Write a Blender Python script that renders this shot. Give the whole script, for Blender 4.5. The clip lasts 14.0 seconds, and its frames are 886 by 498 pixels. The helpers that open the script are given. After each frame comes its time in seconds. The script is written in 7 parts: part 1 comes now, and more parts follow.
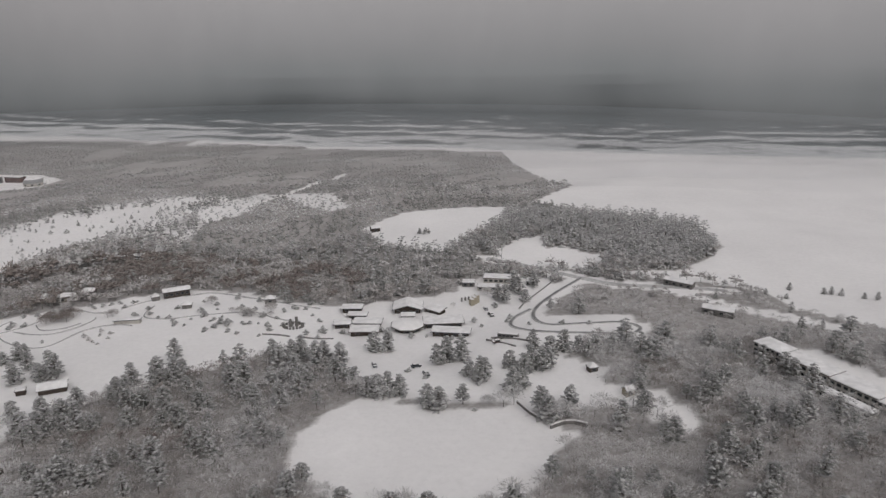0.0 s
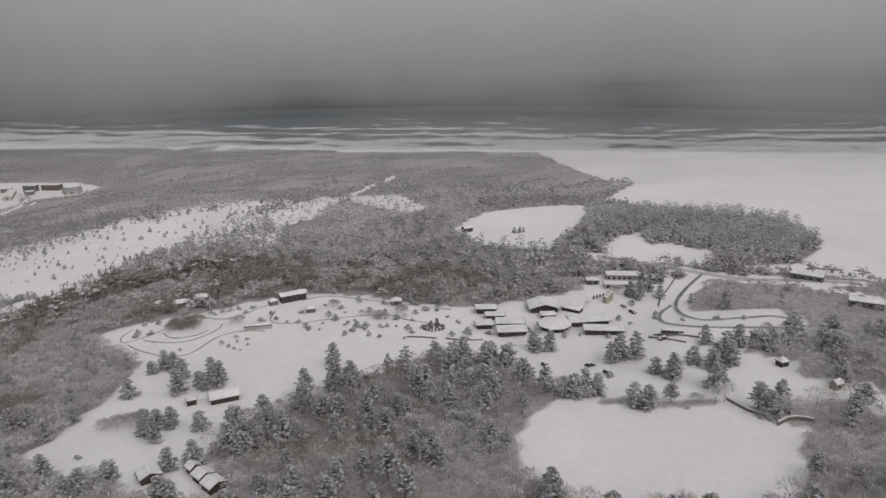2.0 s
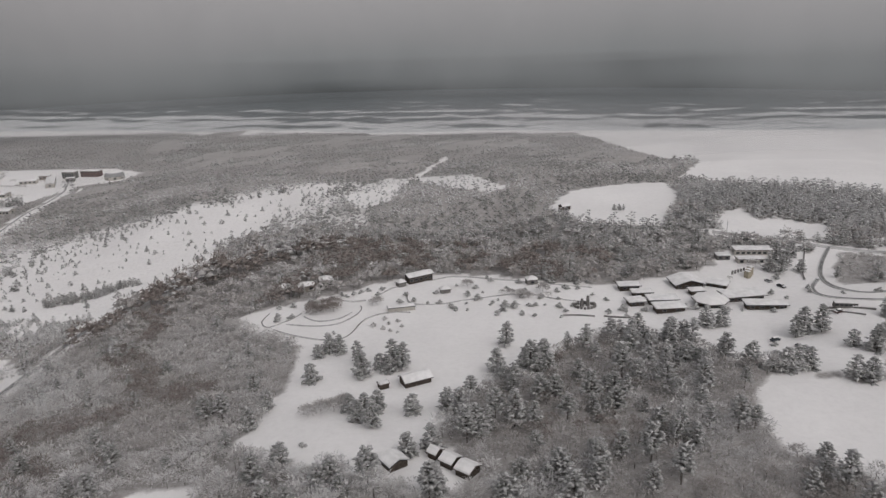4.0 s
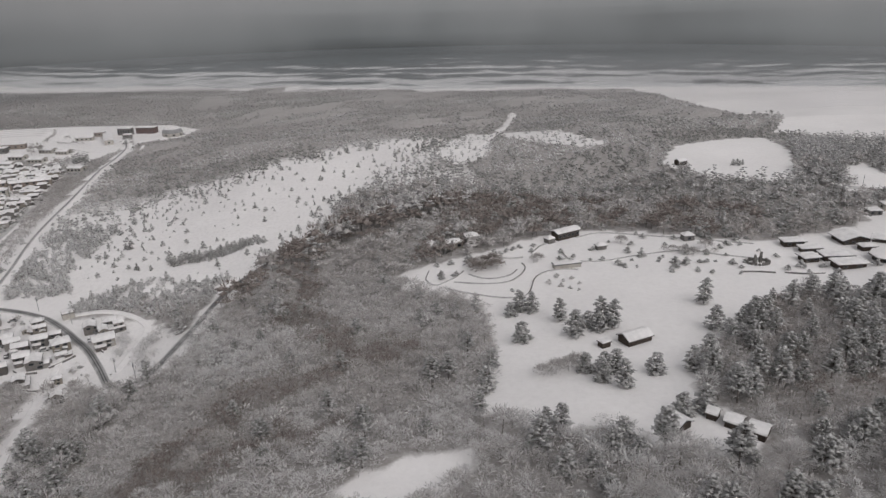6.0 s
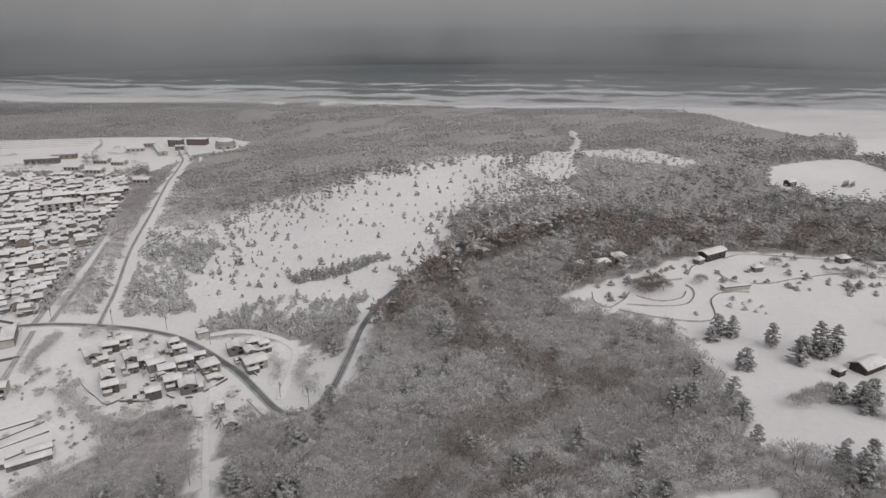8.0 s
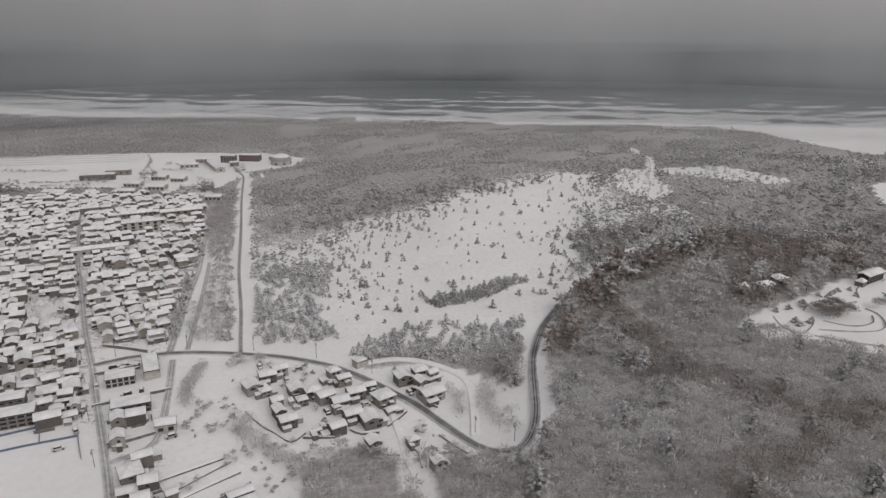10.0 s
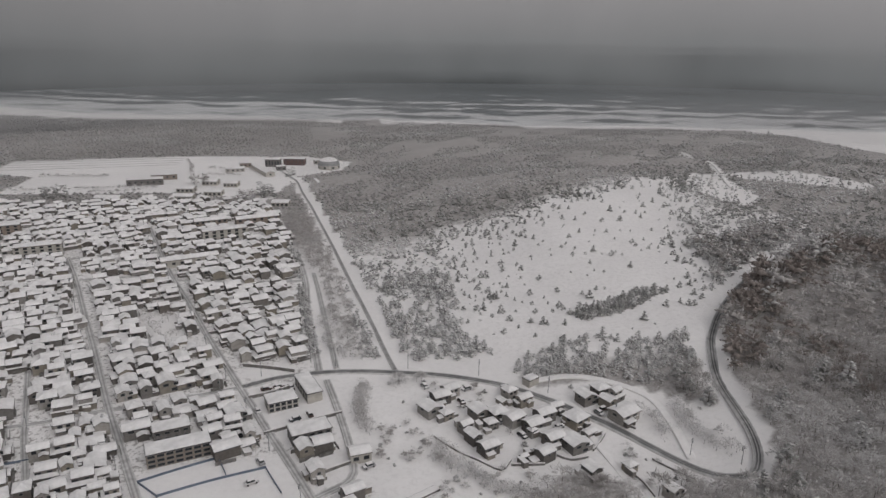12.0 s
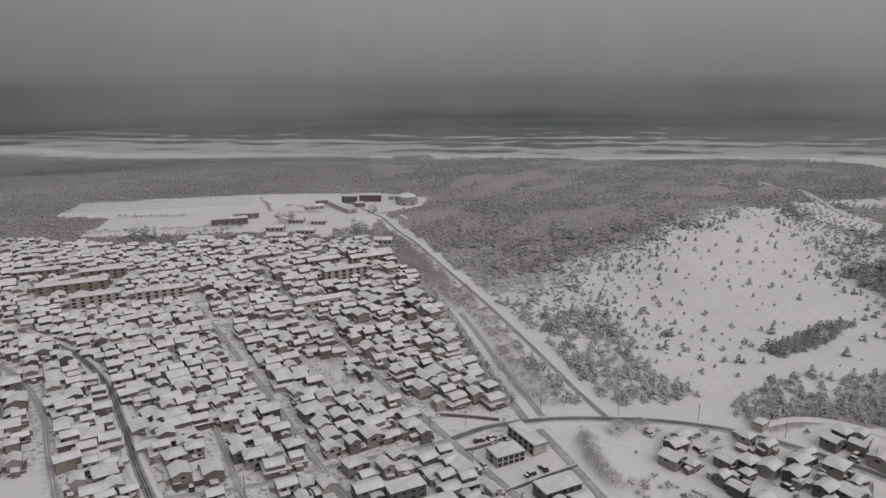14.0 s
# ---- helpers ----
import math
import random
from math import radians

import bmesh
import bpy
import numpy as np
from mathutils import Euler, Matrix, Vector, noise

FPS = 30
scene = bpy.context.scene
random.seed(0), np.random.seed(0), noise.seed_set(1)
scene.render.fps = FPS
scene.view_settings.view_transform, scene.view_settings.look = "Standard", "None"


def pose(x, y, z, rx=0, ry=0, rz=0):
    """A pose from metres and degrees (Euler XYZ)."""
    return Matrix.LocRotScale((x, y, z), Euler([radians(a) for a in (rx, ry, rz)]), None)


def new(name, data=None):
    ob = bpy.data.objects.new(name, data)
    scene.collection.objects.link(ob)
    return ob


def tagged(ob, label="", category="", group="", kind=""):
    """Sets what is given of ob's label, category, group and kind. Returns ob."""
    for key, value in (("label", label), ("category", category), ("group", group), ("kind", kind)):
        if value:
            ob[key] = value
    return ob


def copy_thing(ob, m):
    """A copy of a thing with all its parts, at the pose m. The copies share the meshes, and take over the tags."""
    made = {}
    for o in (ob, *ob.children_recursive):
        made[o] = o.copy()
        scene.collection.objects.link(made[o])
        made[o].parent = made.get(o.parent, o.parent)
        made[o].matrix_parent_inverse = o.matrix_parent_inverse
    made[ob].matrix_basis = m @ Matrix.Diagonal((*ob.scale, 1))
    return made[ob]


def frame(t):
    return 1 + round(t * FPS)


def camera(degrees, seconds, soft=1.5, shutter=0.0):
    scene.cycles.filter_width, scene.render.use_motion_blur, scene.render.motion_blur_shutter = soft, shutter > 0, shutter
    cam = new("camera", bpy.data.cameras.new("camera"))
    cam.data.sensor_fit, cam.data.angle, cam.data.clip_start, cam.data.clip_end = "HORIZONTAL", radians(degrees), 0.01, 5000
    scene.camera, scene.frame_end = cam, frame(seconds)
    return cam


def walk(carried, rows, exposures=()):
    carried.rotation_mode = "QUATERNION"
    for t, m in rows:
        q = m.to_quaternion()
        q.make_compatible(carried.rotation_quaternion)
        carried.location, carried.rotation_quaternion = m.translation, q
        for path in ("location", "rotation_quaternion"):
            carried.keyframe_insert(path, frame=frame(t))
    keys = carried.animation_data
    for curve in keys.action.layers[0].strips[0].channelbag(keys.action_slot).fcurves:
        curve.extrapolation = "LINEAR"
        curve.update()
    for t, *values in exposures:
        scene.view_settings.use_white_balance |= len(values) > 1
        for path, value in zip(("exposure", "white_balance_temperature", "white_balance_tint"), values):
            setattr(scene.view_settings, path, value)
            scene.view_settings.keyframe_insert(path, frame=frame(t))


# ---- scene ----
cam = camera(63.4, 14.0, soft=1.45)
METRES, EYE, TILT, LEAN, TURN = 530.0, 152.4, -17.0, 0.6, 0.0
UNIT = 0.97248  # metres to one unit of the plan below
ROWS = [
    (0, 0.0013, 0.0007, -0.0000, 0.00, 0.00, 0.00),
    (0.5, -0.0329, 0.0048, -0.0011, -0.44, 0.05, 0.31),
    (1, -0.0671, 0.0094, -0.0023, -0.87, 0.09, 0.51),
    (1.5, -0.1013, 0.0143, -0.0035, -1.31, 0.21, 0.73),
    (2, -0.1355, 0.0196, -0.0047, -1.59, 0.38, 1.07),
    (2.5, -0.1698, 0.0253, -0.0059, -1.92, 0.36, 1.39),
    (3, -0.2040, 0.0314, -0.0069, -2.32, 0.13, 1.64),
    (3.5, -0.2383, 0.0379, -0.0078, -2.75, -0.26, 1.84),
    (4, -0.2726, 0.0447, -0.0086, -3.15, -0.76, 1.99),
    (4.5, -0.3069, 0.0519, -0.0091, -3.47, -1.32, 2.10),
    (5, -0.3412, 0.0596, -0.0094, -3.67, -1.96, 2.13),
    (5.5, -0.3755, 0.0676, -0.0095, -3.76, -2.84, 2.03),
    (6, -0.4098, 0.0760, -0.0093, -3.85, -3.87, 2.06),
    (6.5, -0.4441, 0.0848, -0.0089, -4.12, -4.56, 1.87),
    (7, -0.4785, 0.0940, -0.0082, -4.58, -3.44, 1.62),
    (7.5, -0.5128, 0.1035, -0.0072, -5.07, -2.81, 1.49),
    (8, -0.5472, 0.1135, -0.0061, -5.44, -2.49, 1.24),
    (8.5, -0.5815, 0.1239, -0.0046, -5.74, -2.19, 1.34),
    (9, -0.6159, 0.1347, -0.0030, -6.09, -1.87, 1.40),
    (9.5, -0.6503, 0.1458, -0.0013, -6.55, -1.55, 1.34),
    (10, -0.6847, 0.1574, 0.0007, -7.11, -1.25, 1.23),
    (10.5, -0.7191, 0.1694, 0.0027, -7.81, -1.02, 1.14),
    (11, -0.7536, 0.1817, 0.0048, -8.66, -0.88, 1.15),
    (11.5, -0.7880, 0.1945, 0.0069, -9.50, -0.89, 1.27),
    (12, -0.8225, 0.2077, 0.0090, -9.75, -1.08, 1.43),
    (12.5, -0.8569, 0.2212, 0.0109, -9.76, -1.03, 1.75),
    (13, -0.8914, 0.2352, 0.0127, -9.88, -0.21, 1.71),
    (13.5, -0.9259, 0.2496, 0.0143, -10.10, 1.31, 2.05),
    (14, -0.9604, 0.2644, 0.0156, -10.37, 1.69, 2.55),
]
EXPOSURES = [(0.0, 0.22, 6600, 12), (5.0, 0.29, 6600, 12), (8.0, 0.31, 6610, 12), (11.0, 0.13, 6610, 12), (14.0, -0.04, 6570, 12)]


def between(t):
    """A row between the rows, on a smooth curve."""
    p = np.array([2 * np.array(ROWS[0]) - ROWS[1], *ROWS, 2 * np.array(ROWS[-1]) - ROWS[-2]])
    i = min(int(t / 0.5), len(ROWS) - 2)
    u = t / 0.5 - i
    a, b, c, d = p[i:i + 4]
    return 0.5 * (2 * b + (c - a) * u + (2 * a - 5 * b + 4 * c - d) * u ** 2 + (3 * b - a - 3 * c + d) * u ** 3)


def eye_pose(t, x, y, z, yaw, pitch, roll):
    return t, pose(0, 0, EYE, TILT, LEAN, TURN) @ pose(METRES * x, METRES * y, METRES * z, 90 + pitch, roll, yaw)


walk(cam, [eye_pose(k / 10, *between(k / 10)[1:]) for k in range(141)], EXPOSURES)

# ---------------------------------------------------------------- light: overcast winter day
SKY_STRENGTH, SUN_STRENGTH, MIST = 0.15, 0.8, 1.15
world = bpy.data.worlds.new("overcast_sky")
scene.world = world
world.use_nodes = True
wn = world.node_tree
sky = wn.nodes.new("ShaderNodeTexSky")
sky.sky_type, sky.sun_disc = "NISHITA", False
sky.sun_elevation, sky.sun_rotation = radians(38), radians(150)
grey = wn.nodes.new("ShaderNodeHueSaturation")
grey.inputs["Saturation"].default_value = 0.12
wn.links.new(sky.outputs[0], grey.inputs["Color"])
wn.links.new(grey.outputs[0], wn.nodes["Background"].inputs[0])
wn.nodes["Background"].inputs[1].default_value = SKY_STRENGTH
sun = new("sun", bpy.data.lights.new("sun", "SUN"))
sun.data.energy, sun.data.angle, sun.data.color = SUN_STRENGTH, radians(60), (1.0, 0.97, 0.94)
sun.matrix_world = pose(0, 0, 600, 52, 0, 30)


# ---------------------------------------------------------------- materials
def mat(name):
    m = bpy.data.materials.new(name)
    m.use_nodes = True
    nt = m.node_tree
    return m, nt, nt.nodes["Principled BSDF"]


def node(nt, kind, **inputs):
    n = nt.nodes.new(kind)
    for k, v in inputs.items():
        n.inputs[k.replace("_", " ")].default_value = v
    return n


def noise_tex(nt, scale, detail=4.0, rough=0.55, coords="Object"):
    tc = nt.nodes.new("ShaderNodeTexCoord")
    n = node(nt, "ShaderNodeTexNoise", Scale=scale, Detail=detail, Roughness=rough)
    nt.links.new(tc.outputs[coords], n.inputs["Vector"])
    return n.outputs["Fac"]


def ramp(nt, fac, stops):
    r = nt.nodes.new("ShaderNodeValToRGB")
    el = r.color_ramp.elements
    while len(el) < len(stops):
        el.new(0.5)
    for e, (p, c) in zip(el, stops):
        e.position = p
        e.color = (*c, 1) if len(c) == 3 else c
    nt.links.new(fac, r.inputs[0])
    return r.outputs[0]


def mixc(nt, fac, a, b, mode="MIX"):
    m = nt.nodes.new("ShaderNodeMix")
    m.data_type, m.blend_type = "RGBA", mode
    for sock, v in ((m.inputs[0], fac), (m.inputs[6], a), (m.inputs[7], b)):
        if hasattr(v, "is_output"):
            nt.links.new(v, sock)
        elif sock == m.inputs[0]:
            sock.default_value = v
        else:
            sock.default_value = (*v, 1)
    return m.outputs[2]


def maths(nt, op, a, b=0.0, clamp=False):
    m = nt.nodes.new("ShaderNodeMath")
    m.operation, m.use_clamp = op, clamp
    for i, v in enumerate((a, b)):
        if hasattr(v, "is_output"):
            nt.links.new(v, m.inputs[i])
        else:
            m.inputs[i].default_value = v
    return m.outputs[0]


def attr(nt, name):
    a = nt.nodes.new("ShaderNodeAttribute")
    a.attribute_name = name
    return a.outputs["Fac"]


def bump(nt, bsdf, fac, strength, distance):
    b = node(nt, "ShaderNodeBump", Strength=strength, Distance=distance)
    nt.links.new(fac, b.inputs["Height"])
    nt.links.new(b.outputs[0], bsdf.inputs["Normal"])


def set_base(nt, bsdf, col, rough=0.8):
    if hasattr(col, "is_output"):
        nt.links.new(col, bsdf.inputs["Base Color"])
    else:
        bsdf.inputs["Base Color"].default_value = (*col, 1)
    bsdf.inputs["Roughness"].default_value = rough
    bsdf.inputs["Specular IOR Level"].default_value = 0.25


def simple(name, dark, light, scale, rough=0.8, relief=0.0):
    """A surface whose colour wanders between two tones, with fine relief."""
    m, nt, b = mat(name)
    f = noise_tex(nt, scale)
    set_base(nt, b, ramp(nt, f, [(0.3, dark), (0.7, light)]), rough)
    if relief:
        bump(nt, b, noise_tex(nt, scale * 3), 0.6, relief)
    return m


SNOW_A, SNOW_B = (0.70, 0.682, 0.675), (0.785, 0.766, 0.757)


def make_ground():
    m, nt, b = mat("snowy_ground")
    big = noise_tex(nt, 0.02, 5)
    small = noise_tex(nt, 0.35, 6, 0.65)
    snow = ramp(nt, maths(nt, "ADD", maths(nt, "MULTIPLY", big, 0.6), maths(nt, "MULTIPLY", small, 0.4)), [(0.35, SNOW_A), (0.65, SNOW_B)])
    brush = ramp(nt, noise_tex(nt, 0.38, 6, 0.75), [(0.3, (0.24, 0.222, 0.211)), (0.5, (0.34, 0.322, 0.311)), (0.7, (0.47, 0.456, 0.448))])
    cover = maths(nt, "ADD", attr(nt, "cover"), maths(nt, "MULTIPLY", maths(nt, "SUBTRACT", noise_tex(nt, 0.25, 6, 0.7), 0.5), 1.1))
    c = maths(nt, "MULTIPLY", maths(nt, "SUBTRACT", cover, 0.35, True), 2.2, True)
    scrub = maths(nt, "MULTIPLY", maths(nt, "MULTIPLY", maths(nt, "SUBTRACT", noise_tex(nt, 0.55, 5, 0.7), 0.50), 9.0, True), 0.8)
    set_base(nt, b, mixc(nt, c, mixc(nt, maths(nt, "MULTIPLY", scrub, attr(nt, "rough")), snow, (0.22, 0.205, 0.19)), brush), 0.85)
    bump(nt, b, maths(nt, "ADD", big, maths(nt, "MULTIPLY", small, 0.25)), 0.5, 1.2)
    return m


def make_sea():
    m, nt, b = mat("sea_water")
    shore = attr(nt, "shore")
    tc = nt.nodes.new("ShaderNodeTexCoord")
    mp = nt.nodes.new("ShaderNodeMapping")
    mp.inputs["Rotation"].default_value = (0, 0, radians(13))
    mp.inputs["Scale"].default_value = (0.009, 0.019, 1)
    nt.links.new(tc.outputs["Object"], mp.inputs["Vector"])
    n = node(nt, "ShaderNodeTexNoise", Scale=1.0, Detail=6.0, Roughness=0.66, Distortion=0.9)
    nt.links.new(mp.outputs[0], n.inputs["Vector"])
    lines = n.outputs["Fac"]
    wob = maths(nt, "ADD", shore, maths(nt, "MULTIPLY", maths(nt, "SUBTRACT", noise_tex(nt, 0.009, 5), 0.5), 150.0))
    wave = maths(nt, "ADD", maths(nt, "MULTIPLY", maths(nt, "SINE", maths(nt, "MULTIPLY", wob, 0.085)), 0.085), lines)
    near = maths(nt, "MULTIPLY", maths(nt, "SUBTRACT", 420.0, wob), 1 / 420.0, True)
    thr = maths(nt, "ADD", wave, maths(nt, "MULTIPLY", near, 0.39))
    foam = maths(nt, "MULTIPLY", maths(nt, "SUBTRACT", thr, 0.70), 11.0, True)
    # single breakers farther out
    crest = nt.nodes.new("ShaderNodeMapping")
    crest.inputs["Rotation"].default_value = (0, 0, radians(13))
    crest.inputs["Scale"].default_value = (0.016, 0.055, 1)
    nt.links.new(tc.outputs["Object"], crest.inputs["Vector"])
    caps = node(nt, "ShaderNodeTexNoise", Scale=1.0, Detail=3.0, Roughness=0.55)
    nt.links.new(crest.outputs[0], caps.inputs["Vector"])
    outer = maths(nt, "MULTIPLY", maths(nt, "SUBTRACT", 620.0, shore), 1 / 250.0, True)
    foam = maths(nt, "MAXIMUM", foam, maths(nt, "MULTIPLY", maths(nt, "MULTIPLY", maths(nt, "SUBTRACT", caps.outputs["Fac"], 0.70), 14.0, True), outer))
    streak = maths(nt, "MULTIPLY", foam, ramp(nt, noise_tex(nt, 0.09, 6, 0.7), [(0.25, (0.5,) * 3), (0.6, (1.0,) * 3)]))
    water = ramp(nt, noise_tex(nt, 0.004, 3), [(0.3, (0.052, 0.070, 0.077)), (0.7, (0.068, 0.086, 0.092))])
    col = mixc(nt, streak, water, (0.63, 0.635, 0.635))
    set_base(nt, b, col, 0.4)
    nt.links.new(maths(nt, "ADD", 0.32, maths(nt, "MULTIPLY", streak, 0.5)), b.inputs["Roughness"])
    b.inputs["Specular IOR Level"].default_value = 0.4
    bump(nt, b, maths(nt, "ADD", lines, maths(nt, "MULTIPLY", noise_tex(nt, 0.12, 5), 0.3)), 0.6, 2.5)
    return m


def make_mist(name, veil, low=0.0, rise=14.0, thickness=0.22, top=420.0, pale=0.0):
    """Snow showers over sea and coast, drawn as self-glowing sheets: thin veils one behind the other, and a closed bank
    behind them all.
    """
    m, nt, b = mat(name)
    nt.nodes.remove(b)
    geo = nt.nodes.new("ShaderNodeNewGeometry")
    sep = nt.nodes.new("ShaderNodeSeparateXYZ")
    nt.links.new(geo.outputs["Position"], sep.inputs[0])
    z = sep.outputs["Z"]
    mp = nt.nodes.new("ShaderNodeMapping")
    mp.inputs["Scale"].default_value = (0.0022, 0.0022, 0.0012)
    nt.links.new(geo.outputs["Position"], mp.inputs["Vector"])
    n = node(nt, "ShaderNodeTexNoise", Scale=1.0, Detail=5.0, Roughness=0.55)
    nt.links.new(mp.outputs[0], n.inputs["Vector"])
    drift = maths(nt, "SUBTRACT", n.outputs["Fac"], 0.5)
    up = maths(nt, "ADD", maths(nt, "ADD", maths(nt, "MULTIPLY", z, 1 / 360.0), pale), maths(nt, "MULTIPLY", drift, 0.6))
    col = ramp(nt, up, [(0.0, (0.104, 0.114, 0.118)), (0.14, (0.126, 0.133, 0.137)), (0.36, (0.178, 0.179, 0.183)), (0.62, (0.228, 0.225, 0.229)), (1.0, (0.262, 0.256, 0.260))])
    # the sheets' glow is dimmed towards the west
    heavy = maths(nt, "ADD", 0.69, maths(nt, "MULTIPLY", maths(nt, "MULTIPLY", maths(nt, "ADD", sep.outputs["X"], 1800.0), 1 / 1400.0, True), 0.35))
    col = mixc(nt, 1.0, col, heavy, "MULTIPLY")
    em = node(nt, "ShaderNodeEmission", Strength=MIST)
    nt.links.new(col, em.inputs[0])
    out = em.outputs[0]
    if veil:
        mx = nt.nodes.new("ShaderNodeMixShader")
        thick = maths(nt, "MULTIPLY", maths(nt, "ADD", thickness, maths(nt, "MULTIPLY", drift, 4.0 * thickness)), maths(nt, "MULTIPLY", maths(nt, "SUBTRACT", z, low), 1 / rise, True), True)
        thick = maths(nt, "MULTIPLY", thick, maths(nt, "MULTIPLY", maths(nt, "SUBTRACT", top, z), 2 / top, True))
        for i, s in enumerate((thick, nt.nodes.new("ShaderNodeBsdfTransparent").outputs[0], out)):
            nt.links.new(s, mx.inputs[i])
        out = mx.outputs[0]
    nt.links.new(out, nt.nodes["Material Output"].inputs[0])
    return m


def make_foliage(name, dark, mid, snow_bias, speck=1.3, wind=0.5, white=0.69, edge=2.6):
    """Needles or twigs, white where the snow lies on them."""
    m, nt, b = mat(name)
    tint = nt.nodes.new("ShaderNodeObjectInfo").outputs["Random"]
    isl = nt.nodes.new("ShaderNodeNewGeometry").outputs["Random Per Island"]
    base = mixc(nt, maths(nt, "ADD", maths(nt, "MULTIPLY", isl, 0.7), maths(nt, "MULTIPLY", tint, 0.3)), dark, mid)
    lay = maths(nt, "ADD", attr(nt, "snow"), maths(nt, "MULTIPLY", maths(nt, "SUBTRACT", noise_tex(nt, speck, 4, 0.7), 0.5), 1.3))
    patch = node(nt, "ShaderNodeTexNoise", Scale=0.019, Detail=3.0, Roughness=0.55)
    nt.links.new(nt.nodes.new("ShaderNodeNewGeometry").outputs["Position"], patch.inputs["Vector"])
    lay = maths(nt, "ADD", lay, maths(nt, "MULTIPLY", maths(nt, "SUBTRACT", 0.52, patch.outputs["Fac"]), wind))
    f = maths(nt, "MULTIPLY", maths(nt, "SUBTRACT", lay, snow_bias), edge, True)
    set_base(nt, b, mixc(nt, f, base, (white, white * 0.985, white * 0.98)), 0.9)
    return m


def make_paint(name, tones, rough=0.75):
    """House walls: one of several tones for each house, streaked by weather."""
    m, nt, b = mat(name)
    r = maths(nt, "FRACT", maths(nt, "ADD", nt.nodes.new("ShaderNodeObjectInfo").outputs["Random"], nt.nodes.new("ShaderNodeNewGeometry").outputs["Random Per Island"]))
    cr = nt.nodes.new("ShaderNodeValToRGB")
    cr.color_ramp.interpolation = "CONSTANT"
    el = cr.color_ramp.elements
    while len(el) < len(tones):
        el.new(0.5)
    for i, (e, c) in enumerate(zip(el, tones)):
        e.position, e.color = i / len(tones), (*c, 1)
    nt.links.new(r, cr.inputs[0])
    dirt = ramp(nt, noise_tex(nt, 0.9, 5, 0.7), [(0.3, (0.72, 0.70, 0.68)), (0.6, (1, 1, 1))])
    set_base(nt, b, mixc(nt, 1.0, cr.outputs[0], dirt, "MULTIPLY"), rough)
    return m


def make_road(name, wet, worn, dark=False, streaks=0.30):
    """Packed snow with the dark tracks that wheels have bared."""
    m, nt, b = mat(name)
    a = attr(nt, "across")
    if dark:
        track = maths(nt, "MULTIPLY", maths(nt, "SUBTRACT", 0.92, maths(nt, "ABSOLUTE", a)), 3.0, True)
        track = maths(nt, "SUBTRACT", track, maths(nt, "MULTIPLY", maths(nt, "ADD", 0.42, maths(nt, "COSINE", maths(nt, "MULTIPLY", a, 11.5))), streaks, False))
    else:
        track = maths(nt, "SUBTRACT", 1.0, maths(nt, "MULTIPLY", maths(nt, "ABSOLUTE", maths(nt, "SUBTRACT", maths(nt, "ABSOLUTE", a), 0.42)), 2.4), True)
    patch = noise_tex(nt, 0.12, 5, 0.6)
    f = maths(nt, "MULTIPLY", maths(nt, "ADD", track, maths(nt, "MULTIPLY", maths(nt, "SUBTRACT", patch, 0.5), 1.4)), worn, True)
    set_base(nt, b, mixc(nt, f, ramp(nt, noise_tex(nt, 0.5, 5), [(0.3, (0.42, 0.41, 0.40)), (0.7, (0.66, 0.65, 0.645))]), wet), 0.6)
    return m


# pale glow that stands in for haze in front of the far woods
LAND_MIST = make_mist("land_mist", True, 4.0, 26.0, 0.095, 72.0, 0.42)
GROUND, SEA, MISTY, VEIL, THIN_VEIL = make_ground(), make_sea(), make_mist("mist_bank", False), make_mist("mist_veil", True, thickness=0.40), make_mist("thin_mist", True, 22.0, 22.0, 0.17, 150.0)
ROOF_SNOW = simple("roof_snow", (0.62, 0.608, 0.602), (0.80, 0.785, 0.78), 0.35, 0.85, 0.08)
SNOW = simple("fallen_snow", SNOW_A, SNOW_B, 0.4, 0.85, 0.05)
BARK = simple("bark", (0.09, 0.078, 0.07), (0.19, 0.168, 0.155), 1.2, 0.95, 0.05)
PINE = make_foliage("pine_needles", (0.18, 0.183, 0.172), (0.285, 0.285, 0.272), 0.06, 2.2, 0.6, 0.57, 1.1)
BRUSH = make_foliage("brushwood_twigs", (0.26, 0.232, 0.217), (0.37, 0.34, 0.323), 0.30, 0.5, 2.0, 0.56, 0.9)
DUNE_PINE = make_foliage("dune_pine_needles", (0.17, 0.172, 0.162), (0.30, 0.30, 0.288), 0.22, 1.6, 0.6, 0.60, 1.6)
YOUNG = make_foliage("young_pine_needles", (0.27, 0.268, 0.257), (0.385, 0.382, 0.37), 0.02, 1.6, 0.9, 0.62, 1.1)
TWIG = make_foliage("bare_twigs", (0.33, 0.308, 0.295), (0.45, 0.428, 0.414), 0.04, 0.5, 2.6, 0.62, 0.9)
# darker, browner twigs with less snow, for the dark bands in the woods
DARK_TWIG = make_foliage("dark_brown_twigs", (0.195, 0.166, 0.151), (0.315, 0.280, 0.261), 0.52, 0.5, 1.8, 0.53, 1.0)
SCRUB = make_foliage("coast_scrub", (0.29, 0.28, 0.272), (0.36, 0.351, 0.343), 0.30, 0.10, 2.6, 0.50, 0.75)
WALLS = make_paint("house_walls", [(0.26, 0.238, 0.208), (0.19, 0.182, 0.174), (0.38, 0.362, 0.34), (0.15, 0.137, 0.127), (0.20, 0.188, 0.176), (0.28, 0.255, 0.215), (0.12, 0.112, 0.106), (0.30, 0.288, 0.275)])
